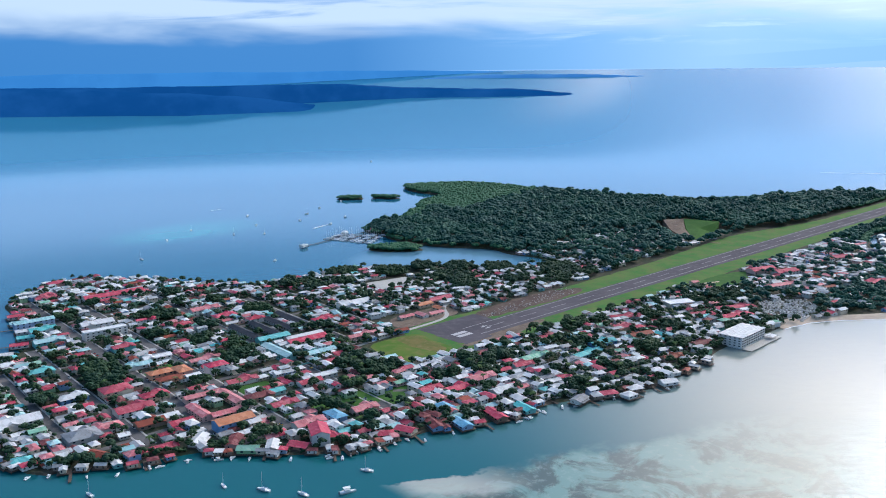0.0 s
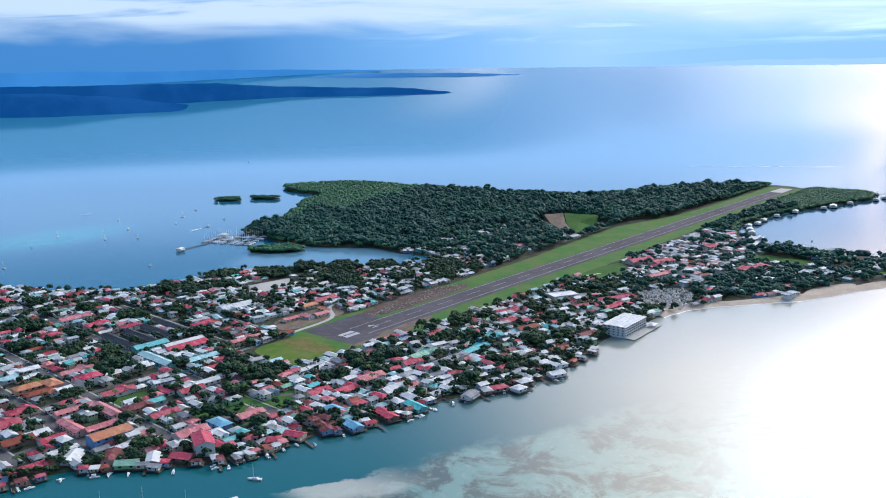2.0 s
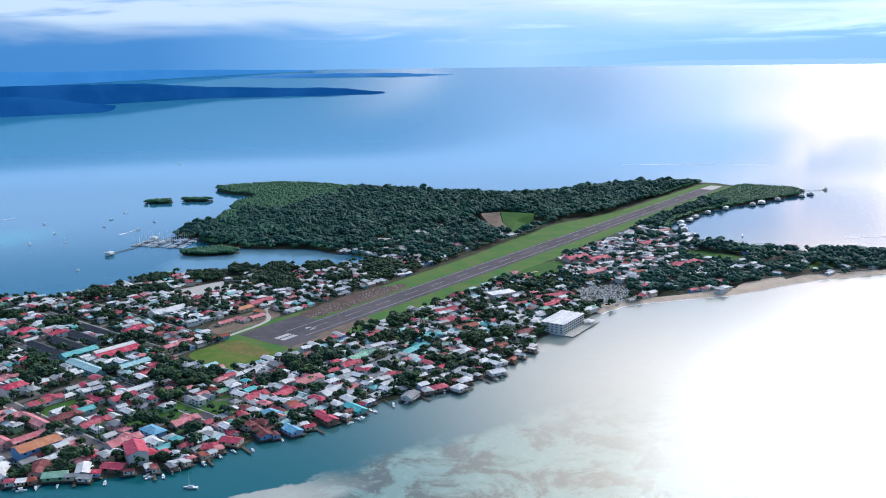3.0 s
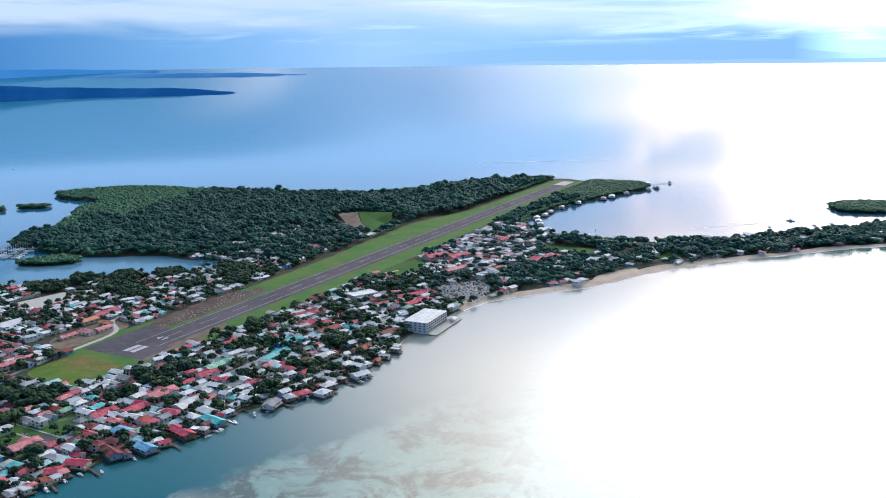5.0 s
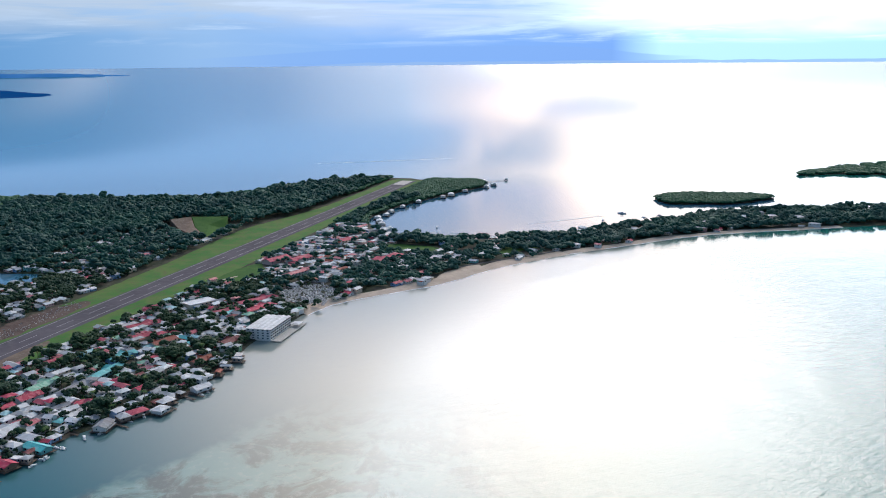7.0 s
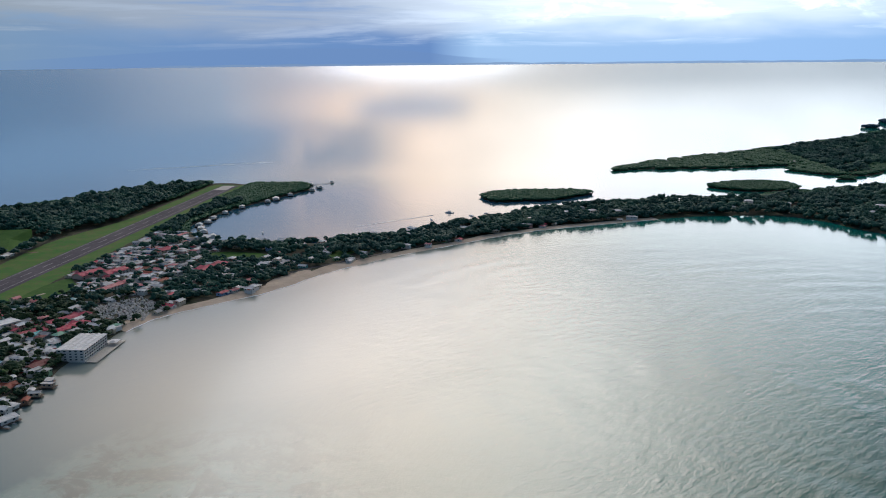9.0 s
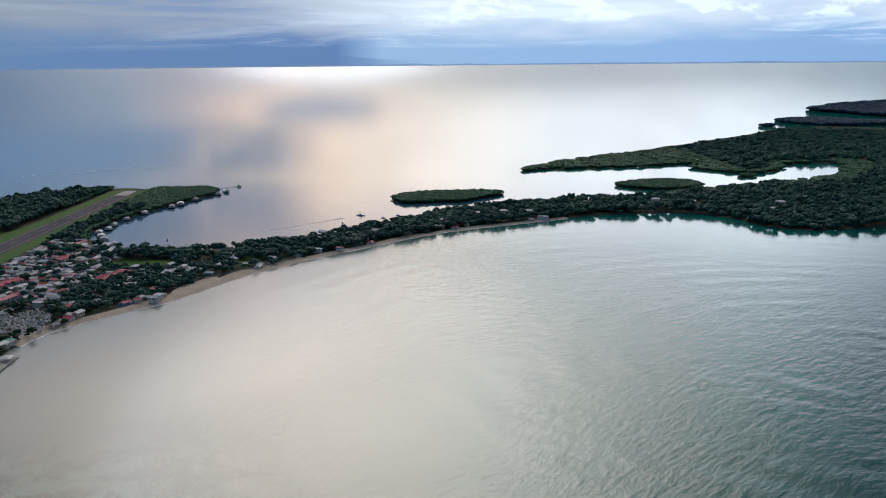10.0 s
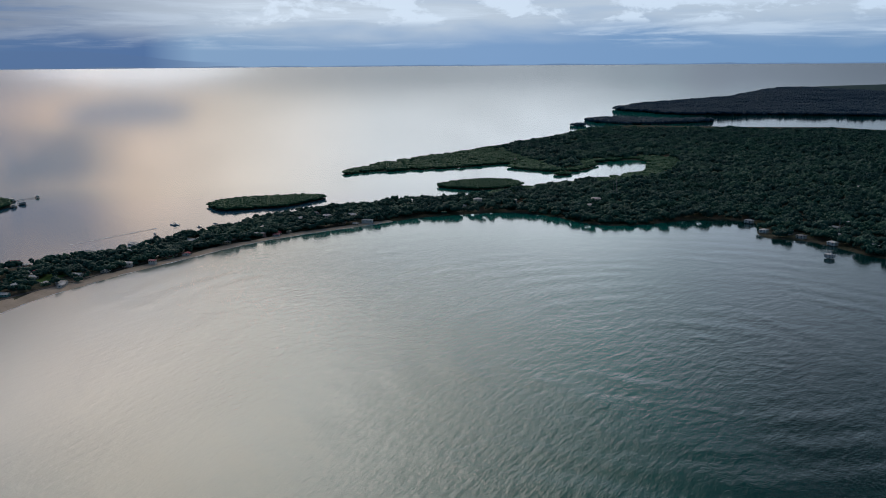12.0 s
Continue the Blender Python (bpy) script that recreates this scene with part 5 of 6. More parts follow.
# fixed free areas: field, runway, building site, roads, graveyard, market
FREE = [[(-286, 31), (-247, 28), (-250, 6), (-286, 4)], [(-286, -58), (-271, -58), (-269, -78), (-286, -78)], [(-262, -53), (-218, -55), (-220, -78), (-249, -80)],
        [(-324, 140), (-286, 148), (-287, 132), (-326, 123)], [(-192, -84), (-159, -81), (-167, -113), (-195, -116)],
        [(-116, -40), (-30, -40), (-28, 50), (-116, 50)], [(-40, -50), (420, -66), (1480, -56), (1480, 44), (1000, 50), (780, 86), (640, 78), (300, 66), (-40, 62)],
        [(-36, 56), (78, 56), (78, 118), (-36, 118)], [(320, -262), (325, -205), (375, -170), (432, -212), (400, -250)],
        [(66, 226), (152, 226), (152, 282), (66, 282)], [(475, -360), (512, -348), (592, -376), (632, -415), (630, -440), (500, -385)], [(640, -310), (705, -310), (705, -215), (640, -215)],
        [(395, -66), (520, -66), (520, -110), (395, -106)], [(664, 92), (800, 98), (812, 140), (788, 232), (740, 232), (664, 140)]]
# groves between the houses
GROVES = [(296, 84, 13), (350, 86, 15), (408, 88, 16), (468, 90, 15), (530, 92, 14), (255, 90, 10), (-362, 152, 25), (-374, 122, 17), (-350, 178, 14), (-228, 196, 14), (-205, 318, 16), (-110, 262, 18), (-120, 340, 14), (-230, 108, 15), (-150, -34, 22), (-196, -52, 12), (-96, 138, 14),
          (-62, -90, 20), (-157, 4, 16), (209, 293, 24), (150, 300, 26), (192, 205, 30), (94, 350, 22), (5, 346, 18), (20, 305, 16), (325, 115, 30), (-30, -92, 16),
          (190, -160, 18), (68, -128, 12), (140, -205, 12), (124, -72, 16), (-75, -118, 10), (-46, -214, 12), (104, -186, 14), (246, -214, 12), (370, -126, 20),
          (240, 250, 24), (280, 200, 22), (350, 140, 22), (240, 130, 16), (-330, -95, 8), (-245, -82, 10), (-300, 60, 8), (-225, 330, 16), (-255, 250, 12), (60, 300, 16),
          (-190, 235, 12), (-430, 120, 12), (-145, 420, 14), (30, 215, 12), (170, 160, 18), (-330, 195, 9), (-285, 20, 7), (-240, -130, 8), (-205, 150, 11), (-60, 60, 8), (-60, 240, 12), (-170, 360, 10),
          (60, -100, 11), (20, -205, 10), (215, -120, 12), (320, -120, 12), (-20, -160, 8), (-110, -95, 9), (-370, 250, 8), (-300, 400, 12), (-250, 440, 10), (290, -230, 10)]


def in_free(x, y):
    return any(bool(inside(p, np.array([x]), np.array([y]))[0]) for p in FREE)


def on_street(x, y, r):
    gx = x - LEAN_X * y
    for sx0, y0, y1, w in STREETS:
        if y0 - r < y < y1 + r and abs(gx - sx0) < w / 2 + r:
            return True
    for cy, x0, x1 in CROSS:
        if x0 - r < gx < x1 + r and abs(y - cy) < 3.5 + r:
            return True
    return False


COAST_XY = np.array(COAST)


def shore_gap(x, y):
    return float(np.min(np.hypot(COAST_XY[:, 0] - x, COAST_XY[:, 1] - y)))


def zone(x, y):
    """How densely an area is built, and which roofs it has."""
    if y > 1000 or x > 1200:
        return 0.0, "white"
    if x < -20 and y > -215:
        return (0.97, "town") if y < 420 else (0.95, "town")
    if y > 60:
        if x < 160:
            return 0.86, "mixed"
        if x < 430 and y < 260:
            return 0.78, "white"
        if 430 < x < 720 and 90 < y < 260:
            return 0.42, "white"
        return 0.0, "white"
    if y < -50:
        if x < 330:
            return 0.76, "mixed"
        if x < 440 and y < -120:
            return 0.35, "mixed"
        if x < 860 and y > -250 + 0.05 * x:
            return 0.66, "east"
        if x < 860:
            return 0.24, "white"
        if x < 1120 and y < -430:
            return 0.20, "white"
        return 0.0, "white"
    return 0.0, "white"


PALETTE = {"town": ["red"] * 3 + ["crimson"] * 2 + ["pink"] * 3 + ["zinc"] * 7 + ["white"] * 10 + ["rust", "maroon", "maroon", "grey", "grey", "paleteal", "paleteal", "teal", "green"],
           "mixed": ["red"] * 2 + ["crimson"] + ["pink"] * 2 + ["zinc"] * 7 + ["white"] * 10 + ["grey", "grey", "paleteal", "paleteal", "teal", "green", "maroon"],
           "white": ["white"] * 8 + ["zinc"] * 6 + ["grey", "pink", "red"],
           "east": ["white"] * 6 + ["zinc"] * 6 + ["red", "pink", "pink", "grey", "grey", "rust"]}
WALLMIX = ["white"] * 6 + ["cream"] * 3 + ["grey", "wood", "pink", "blue", "teal", "green"]

plots = []
for gy in np.arange(-885, 640, 11.5):
    for gx in np.arange(-574 if gy > -276 else 440, 1120, 13.5):
        x, y = lean(gx + rnd.uniform(-2.5, 2.5), gy + rnd.uniform(-2, 2))
        dens, pal = zone(x, y)
        if rnd.random() > dens:
            continue
        l, w = rnd.uniform(8.0, 14.0), rnd.uniform(6.5, 9.5)
        if rnd.random() < 0.12:
            l *= 1.4
        r = w * 0.5
        if shore_gap(x, y) < 6 or not inside(COAST, np.array([x]), np.array([y]))[0]:
            continue
        if in_free(x, y) or on_street(x, y, (l + w) / 4 + 0.8) or taken(x, y, r * 0.8):
            continue
        if any((x - a) ** 2 + (y - b) ** 2 < (c + 1) ** 2 for a, b, c in GROVES):
            continue
        ang = 176 if rnd.random() < 0.55 else 86
        if x > -60:
            ang -= 12
        ang += rnd.uniform(-5, 5)
        roof = rnd.choice(PALETTE[pal])
        plots.append((x, y, l, w, ang, rnd.uniform(3.0, 3.8) if rnd.random() < 0.72 else rnd.uniform(5.5, 6.6), roof, rnd.choice(WALLMIX), rnd.random() < 0.35))
        TAKEN.append((x, y, w * 0.4))


single = [p for p in plots if p[1] < 62 and p[0] < 60][:168]
picked = set(id(p) for p in single)
protos = {}
for p in single:
    x, y, l, w, ang, h, roof, wl, hip = p
    size = (round(l / 2.5) * 2.5, 8.0, 3.4 if h < 5 else 6.0)
    key = (size, roof, wl if wl in ("white", "cream", "wood", "blue") else "white", hip)
    label = f"{WALL_WORDS[key[2]]} {'two' if h > 5 else 'one'}-storey house with {ROOF_WORDS[roof]} roof"
    m = pose(x, y, LEVEL, 0, 0, ang)
    if key in protos:
        copy_thing(protos[key], m)
    else:
        protos[key] = house("house", m, size[0], size[1], size[2], ROOFS[roof], WALLS[key[2]], "hip" if hip else "gable", label, "houses of the town",
                            2 if h > 5 else 1, windows=4, porch=not hip)


def far_houses(name, rows_, label):
    """The houses farther off, in one mesh."""
    names = sorted(ROOFS)
    wnames = sorted(WALLS)
    mats = [ROOFS[k] for k in names] + [WALLS[k] for k in wnames] + [PANE]
    verts, faces, idx = [], [], []
    for x, y, l, w, ang, h, roof, wl, hip in rows_:
        kind = "hip" if hip else "gable"
        ca, sa = math.cos(radians(ang)), math.sin(radians(ang))
        sets = [(roof_data(kind, l, w, h), names.index(roof)), (wall_data(kind, l, w, h), len(names) + wnames.index(wl))]
        for i in range(3):
            xx = -l / 2 + l * (i + 0.5) / 3
            sets.append((box_data(xx - 0.8, -w / 2 - 0.08, h - 2.0, xx + 0.8, w / 2 + 0.08, h - 0.8), len(mats) - 1))
        sets.append((box_data(-l / 2 - 0.08, -0.9, h - 2.0, l / 2 + 0.08, 0.9, h - 0.8), len(mats) - 1))
        if rnd.random() < 0.6:                  # a lean-to in another roofing
            sgn, la = rnd.choice((-1, 1)), rnd.uniform(0.35, 0.8) * l
            shift, e = rnd.uniform(-0.5, 0.5) * (l - la), h - rnd.uniform(0.3, 0.9)
            v, f = box_data(shift - la / 2, w / 2 - 0.4, 0, shift + la / 2, w / 2 + rnd.uniform(2.2, 3.6), 0.15)
            other = rnd.choice(("zinc", "rust", "grey", "white", "maroon", roof, roof))
            sets.append((([(a, sgn * b, e + c - 0.2 * (b - w / 2)) for a, b, c in v], f if sgn > 0 else [tuple(reversed(q)) for q in f]), names.index(other)))
            v, f = box_data(shift - la / 2 + 0.4, w / 2, 0, shift + la / 2 - 0.4, w / 2 + 1.8, e - 0.5)
            sets.append((([(a, sgn * b, c) for a, b, c in v], f if sgn > 0 else [tuple(reversed(q)) for q in f]), len(names) + wnames.index(wl)))
        for (v, f), mi in sets:
            o = len(verts)
            verts += [(x + a * ca - b * sa, y + a * sa + b * ca, LEVEL + c) for a, b, c in v]
            faces += [tuple(i + o for i in q) for q in f]
            idx += [mi] * len(f)
    thing(name, raw_mesh(name, verts, faces, mats, idx), label, "houses", "stuff")


far_houses("distant_houses", [p for p in plots if id(p) not in picked], "crowded small houses with red, white and zinc roofs")


# ---------------------------------------------------------------- parked cars along the streets
CAR_PAINT = [plain("car_white", (0.75, 0.75, 0.74), 0.3), plain("car_red", (0.45, 0.03, 0.03), 0.3), plain("car_dark", (0.04, 0.045, 0.06), 0.3), plain("car_yellow", (0.70, 0.45, 0.04), 0.3)]
CAR_WORDS = ["white", "red", "dark grey", "yellow"]
TYRE = plain("tyre_rubber", (0.02, 0.02, 0.02), 0.9)


def tapered(x0, x1, y, z0, z1, cut):
    v, f = box_data(x0, -y, z0, x1, y, z1)
    return [(a if c == z0 else a * cut[0] + cut[1], b if c == z0 else b * 0.86, c) for a, b, c in v], f


def car(k):
    root = tagged(new("car"), f"{CAR_WORDS[k]} car parked at the street side", "car", "parked cars")
    v, f = join_data(box_data(-2.1, -0.88, 0.35, 2.1, 0.88, 0.85), tapered(-2.05, 2.0, 0.86, 0.85, 1.0, (0.95, 0.0)))
    part("body", raw_mesh("body", v, f, [CAR_PAINT[k]]), root)
    part("cabin", raw_mesh("cabin", *join_data(tapered(-1.9, 1.0, 0.8, 1.0, 1.55, (0.72, -0.1)), box_data(-1.4, -0.66, 1.55, 0.5, 0.66, 1.6)), [PANE]), root, "dark glazed cabin")
    ring = [(0.34 * math.cos(i * math.pi / 5), 0.34 * math.sin(i * math.pi / 5)) for i in range(10)]
    for x in (-1.3, 1.3):
        v = [(x + a, s * 0.92, 0.34 + b) for s in (-1, 1) for a, b in ring]
        f = [tuple(range(10)), tuple(range(19, 9, -1))] + [(i, 10 + i, 10 + (i + 1) % 10, (i + 1) % 10) for i in range(10)]
        part("wheel_pair", raw_mesh("wheel_pair", v, f, [TYRE]), root)
    return root


cars = {}
for i in range(46):
    sx0, y0, y1, w = STREETS[(2, 3, 4, 2, 1, 4)[i % 6]]
    y = y0 + (y1 - y0) * ((i * 0.618) % 1.0) * 0.72
    s_ = rnd.choice((-1, 1))
    x, y = lean(sx0 + s_ * (w / 2 - 1.3), y)
    k = rnd.choice((0, 0, 0, 1, 2, 2, 3))
    m = pose(x, y, LEVEL + 0.04, 0, 0, 86 + 180 * (s_ > 0))
    if k in cars:
        copy_thing(cars[k], m)
    else:
        cars[k] = car(k)
        cars[k].matrix_basis = m

# ---------------------------------------------------------------- trees
PHI = (1 + 5 ** 0.5) / 2
ICO_V = np.array([(-1, PHI, 0), (1, PHI, 0), (-1, -PHI, 0), (1, -PHI, 0), (0, -1, PHI), (0, 1, PHI), (0, -1, -PHI), (0, 1, -PHI), (PHI, 0, -1), (PHI, 0, 1),
                  (-PHI, 0, -1), (-PHI, 0, 1)], float)
ICO_V /= np.linalg.norm(ICO_V[0])
ICO_F = np.array([(0, 11, 5), (0, 5, 1), (0, 1, 7), (0, 7, 10), (0, 10, 11), (1, 5, 9), (5, 11, 4), (11, 10, 2), (10, 7, 6), (7, 1, 8), (3, 9, 4), (3, 4, 2), (3, 2, 6),
                  (3, 6, 8), (3, 8, 9), (4, 9, 5), (2, 4, 11), (6, 2, 10), (8, 6, 7), (9, 8, 1)], int)


def clumps(centres, radii, squash=0.8, jag=0.28):
    """Ragged leaf clumps round the given centres: vertices and triangles."""
    n = len(centres)
    j = 1 + nrs.uniform(-jag, jag, (n, 12, 1))
    v = ICO_V[None] * j * np.asarray(radii)[:, None, None]
    spin = nrs.uniform(0, 2 * np.pi, n)
    c, s = np.cos(spin)[:, None], np.sin(spin)[:, None]
    v = np.stack([v[..., 0] * c - v[..., 1] * s, v[..., 0] * s + v[..., 1] * c, v[..., 2] * squash], -1) + np.asarray(centres)[:, None, :]
    f = ICO_F[None] + (np.arange(n) * 12)[:, None, None]
    return v.reshape(-1, 3), f.reshape(-1, 3)


def crown_spots(k, seed):
    """Where the clumps of a crown of radius 1 and height about 1 sit."""
    r = np.random.RandomState(seed)
    out = []
    for i in range(k):
        a = 2.4 * i + r.uniform(-0.5, 0.5)
        d = math.sqrt((i + 0.4) / k) * 0.85
        out.append((d * math.cos(a), d * math.sin(a), (1 - d * d) * 0.55 + r.uniform(-0.12, 0.12), r.uniform(0.30, 0.48)))
    return np.array(out)


def wood(name, x, y, size, height, mat, label, k, z0=None, tight=1.0, squash=0.8, drawn=False):
    """Many crowns in one mesh; size is each crown's radius and height its top."""
    n = len(x)
    if not n:
        return
    z0 = np.full(n, LEVEL) if z0 is None else z0
    spots = np.stack([crown_spots(k, 100 + i) for i in range(9)])[nrs.randint(0, 9, n)]
    turn = nrs.uniform(0, 2 * np.pi, n)
    c, s = np.cos(turn)[:, None], np.sin(turn)[:, None]
    cx = x[:, None] + size[:, None] * (spots[..., 0] * c - spots[..., 1] * s)
    cy = y[:, None] + size[:, None] * (spots[..., 0] * s + spots[..., 1] * c)
    cz = (z0 + height * 0.52)[:, None] + height[:, None] * 0.62 * spots[..., 2]
    rad = size[:, None] * spots[..., 3] * (1.15 if k > 5 else 1.6) * tight
    v, f = clumps(np.stack([cx, cy, cz], -1).reshape(-1, 3), rad.ravel(), squash)
    if drawn:
        out = np.hypot(v[:, 0] - HUB[0], v[:, 1] - HUB[1]) > RIM
        v[out] = [far(*p) for p in v[out]]
    thing(name, tri_mesh(name, v, f, [mat]), label, "trees", "stuff")


def scatter(x0, x1, y0, y1, step):
    gx, gy = np.meshgrid(np.arange(x0, x1, step), np.arange(y0, y1, step))
    x = gx.ravel() + nrs.uniform(-0.45, 0.45, gx.size) * step
    y = gy.ravel() + nrs.uniform(-0.45, 0.45, gx.size) * step
    return x, y


TAKEN_A = np.array(TAKEN)


def clear_of_houses(x, y, r):
    ok = np.ones(len(x), bool)
    for i in range(0, len(x), 4000):
        d = np.hypot(x[i:i + 4000, None] - TAKEN_A[None, :, 0], y[i:i + 4000, None] - TAKEN_A[None, :, 1])
        ok[i:i + 4000] = (d > TAKEN_A[None, :, 2] + r).all(1)
    return ok


def gap_to_coast(x, y):
    out = np.empty(len(x))
    for i in range(0, len(x), 3000):
        out[i:i + 3000] = np.min(np.hypot(COAST_XY[None, :, 0] - x[i:i + 3000, None], COAST_XY[None, :, 1] - y[i:i + 3000, None]), 1)
    return out


def open_ground(x, y):
    ok = inside(COAST, x, y)
    for p in FREE:
        ok &= ~inside(p, x, y)
    return ok


# the large wood north of the runway
x, y = scatter(300, 1500, 60, 1030, 9.5)
ok = open_ground(x, y)
edge = np.where(x < 640, 262 - 0.0 * x, np.where(x < 900, 88, 50))
ok &= (y > edge) | ((x > 400) & (x < 720) & (y > 72) & (nrs.rand(len(x)) < np.where(y < 100, 0.45, 0.8)))
ok &= clear_of_houses(x, y, 3.5)
x, y = x[ok], y[ok]
shore = gap_to_coast(x, y)
low = shore < 26 + 20 * np.sin(x * 0.013)
north_low = (y > 640 + 0.25 * (x - 700)) & (x > 600)
mang = low | north_low
hill = 7 * np.exp(-(((x - 820) / 330) ** 2 + ((y - 420) / 240) ** 2)) + 5 * np.exp(-(((x - 1250) / 200) ** 2 + ((y - 160) / 110) ** 2)) + 13 * np.exp(-(((x - 850) / 70) ** 2 + ((y - 200) / 80) ** 2))
roll = np.array([noise.fractal((a * 0.011, b * 0.011, 4.0), 0.8, 2.0, 3) for a, b in zip(x, y)])
big = nrs.rand(len(x)) < 0.16
h = nrs.uniform(8, 14, len(x)) + hill + 5 * roll + np.where(big, nrs.uniform(2, 6, len(x)), 0)
r_ = nrs.uniform(4.2, 7.2, len(x)) * np.where(big, 1.4, 1.0)
wood("forest", x[~mang], y[~mang], r_[~mang], h[~mang], LEAF, "dense dark green tropical forest", 10)
wood("mangrove_fringe", x[mang], y[mang], nrs.uniform(4.8, 6.8, mang.sum()), nrs.uniform(6, 9, mang.sum()), MANGROVE, "low even mangrove along the shore", 7, None, 1.15)

# mangrove spit at the runway's far end
x, y = scatter(860, 1500, -215, -48, 7.5)
ok = inside(COAST, x, y) & (y < -50) & clear_of_houses(x, y, 2)
x, y = x[ok], y[ok]
wood("mangrove_spit", x, y, nrs.uniform(4.2, 6.0, len(x)), nrs.uniform(5, 7.5, len(x)), MANGROVE, "low mangrove on the spit at the runway's end", 6, None, 1.15)
x, y = scatter(1200, 1500, 55, 135, 8)
ok = inside(COAST, x, y)
wood("mangrove_point", x[ok], y[ok], nrs.uniform(4.2, 6.0, ok.sum()), nrs.uniform(6, 8.5, ok.sum()), MANGROVE, "low mangrove at the island's point", 6, None, 1.15)

# scrub and trees between the eastern houses, the neck and the beach
x, y = scatter(330, 1180, -1010, -55, 7.5)
ok = open_ground(x, y)
g = gap_to_coast(x, y)
beachy = (x > 330) & (g < np.where(x < 640, 24, 14)) & (x - 0.9 * y > 580)
ok &= ~beachy & (g > 3) & clear_of_houses(x, y, 2.6)
thin = np.where((x < 860) & (y > -235 + 0.05 * x - 20), 0.30, np.where(x < 640, 0.92, 0.85))
thin = np.where((x > 560) & (x < 760) & (y < -330), 0.45, thin)
ok &= nrs.rand(len(x)) < thin
x, y = x[ok], y[ok]
bumpy = np.array([noise.fractal((a * 0.03, b * 0.03, 7.0), 0.8, 2.0, 3) for a, b in zip(x, y)])
wood("coastal_trees", x, y, nrs.uniform(3.0, 6.4, len(x)) * np.where(x > 700, 1.35, 1.0), np.clip(nrs.uniform(4, 12, len(x)) + 7 * bumpy + 3 * (x > 700), 3.5, 20), LEAF, "green trees and scrub behind the beach", 9)

# the wooded eastern part of the island
x, y = scatter(100, 3250, -3600, -860, 13.5)
d = np.hypot(x - HUB[0], y - HUB[1])
ok = inside(COAST, x, y) & (d < 3900) & ((y < -1010) | (x > 1180)) & (nrs.rand(len(x)) < np.where(d < 2300, 1.0, 0.62))
x, y, d = x[ok], y[ok], d[ok]
ok = clear_of_houses(x, y, 5.0)
x, y, d = x[ok], y[ok], d[ok]
g = gap_to_coast(x, y)
low = (g < 40) & (x > 1250) | ((x > 1650) & (y > -1480) & (x < 2250))
low |= (x > 1250) & (g < 90) & (np.sin(x * 0.011 + y * 0.017) > 0.1)
grow = np.where(d < 2300, 1.0, 1.3)
rise = 10 * np.exp(-(((x - 1300) / 350) ** 2 + ((y + 2000) / 350) ** 2)) + 14 * np.exp(-(((x - 2100) / 400) ** 2 + ((y + 2500) / 400) ** 2))
roll = np.array([noise.fractal((a * 0.012, b * 0.012, 2.0), 0.8, 2.0, 3) for a, b in zip(x, y)])
hh = np.clip(nrs.uniform(6, 17, len(x)) + rise + 7 * roll, 4, 40)
rr_ = nrs.uniform(4.8, 10.5, len(x)) * grow
wood("island_forest", x[~low], y[~low], rr_[~low], hh[~low], LEAF, "dark dense forest on the eastern part of the island", 8, squash=0.95, drawn=True)
wood("island_mangrove", x[low], y[low], nrs.uniform(8.0, 10.5, low.sum()) * grow[low], nrs.uniform(4.5, 7, low.sum()), MANGROVE, "green mangrove on low points and lagoon shores", 9, None, 0.95, 0.55, drawn=True)

for islet_name, islet in ISLETS:
    line = curve_line(islet, 8, True, 3.0)
    a = np.array(line)
    x, y = scatter(a[:, 0].min(), a[:, 0].max(), a[:, 1].min(), a[:, 1].max(), 6)
    ok = inside(line, x, y)
    wood("islet_mangrove", x[ok], y[ok], nrs.uniform(3.8, 5.6, ok.sum()), nrs.uniform(5.5, 8.5, ok.sum()), MANGROVE, "dense green mangrove on a small islet", 6, np.full(ok.sum(), 0.3), 1.2)

for outer_name, outer in OUTER:
    line = curve_line(outer, 60, True, 12.0)
    a = np.array(line)
    step = 17 if outer_name != "outer_rock" else 12
    x, y = scatter(a[:, 0].min(), min(a[:, 0].max(), 7000), max(a[:, 1].min(), -5600), a[:, 1].max(), step)
    ok = inside(line, x, y)
    x, y = x[ok], y[ok]
    q = np.array([far(px_, py_, 0) for px_, py_ in zip(x, y)])
    k = np.array([(math.hypot(a_[0] - HUB[0], a_[1] - HUB[1])) / math.hypot(px_ - HUB[0], py_ - HUB[1]) for a_, px_, py_ in zip(q, x, y)])
    tall = nrs.uniform(6, 11, len(x)) + ((16 * np.exp(-((x - 5200) / 900) ** 2) + np.array([9 * noise.fractal((a_ * 0.0035, b_ * 0.0035, 5.0), 0.8, 2.0, 4) for a_, b_ in zip(x, y)])) if outer_name == "outer_head" else 0)
    wood("outer_woods", q[:, 0], q[:, 1], nrs.uniform(0.6, 0.85, len(x)) * step * k, tall * k, HAZELEAF, "distant dark woods along the far shore with painted-in blue haze", 4, q[:, 2])


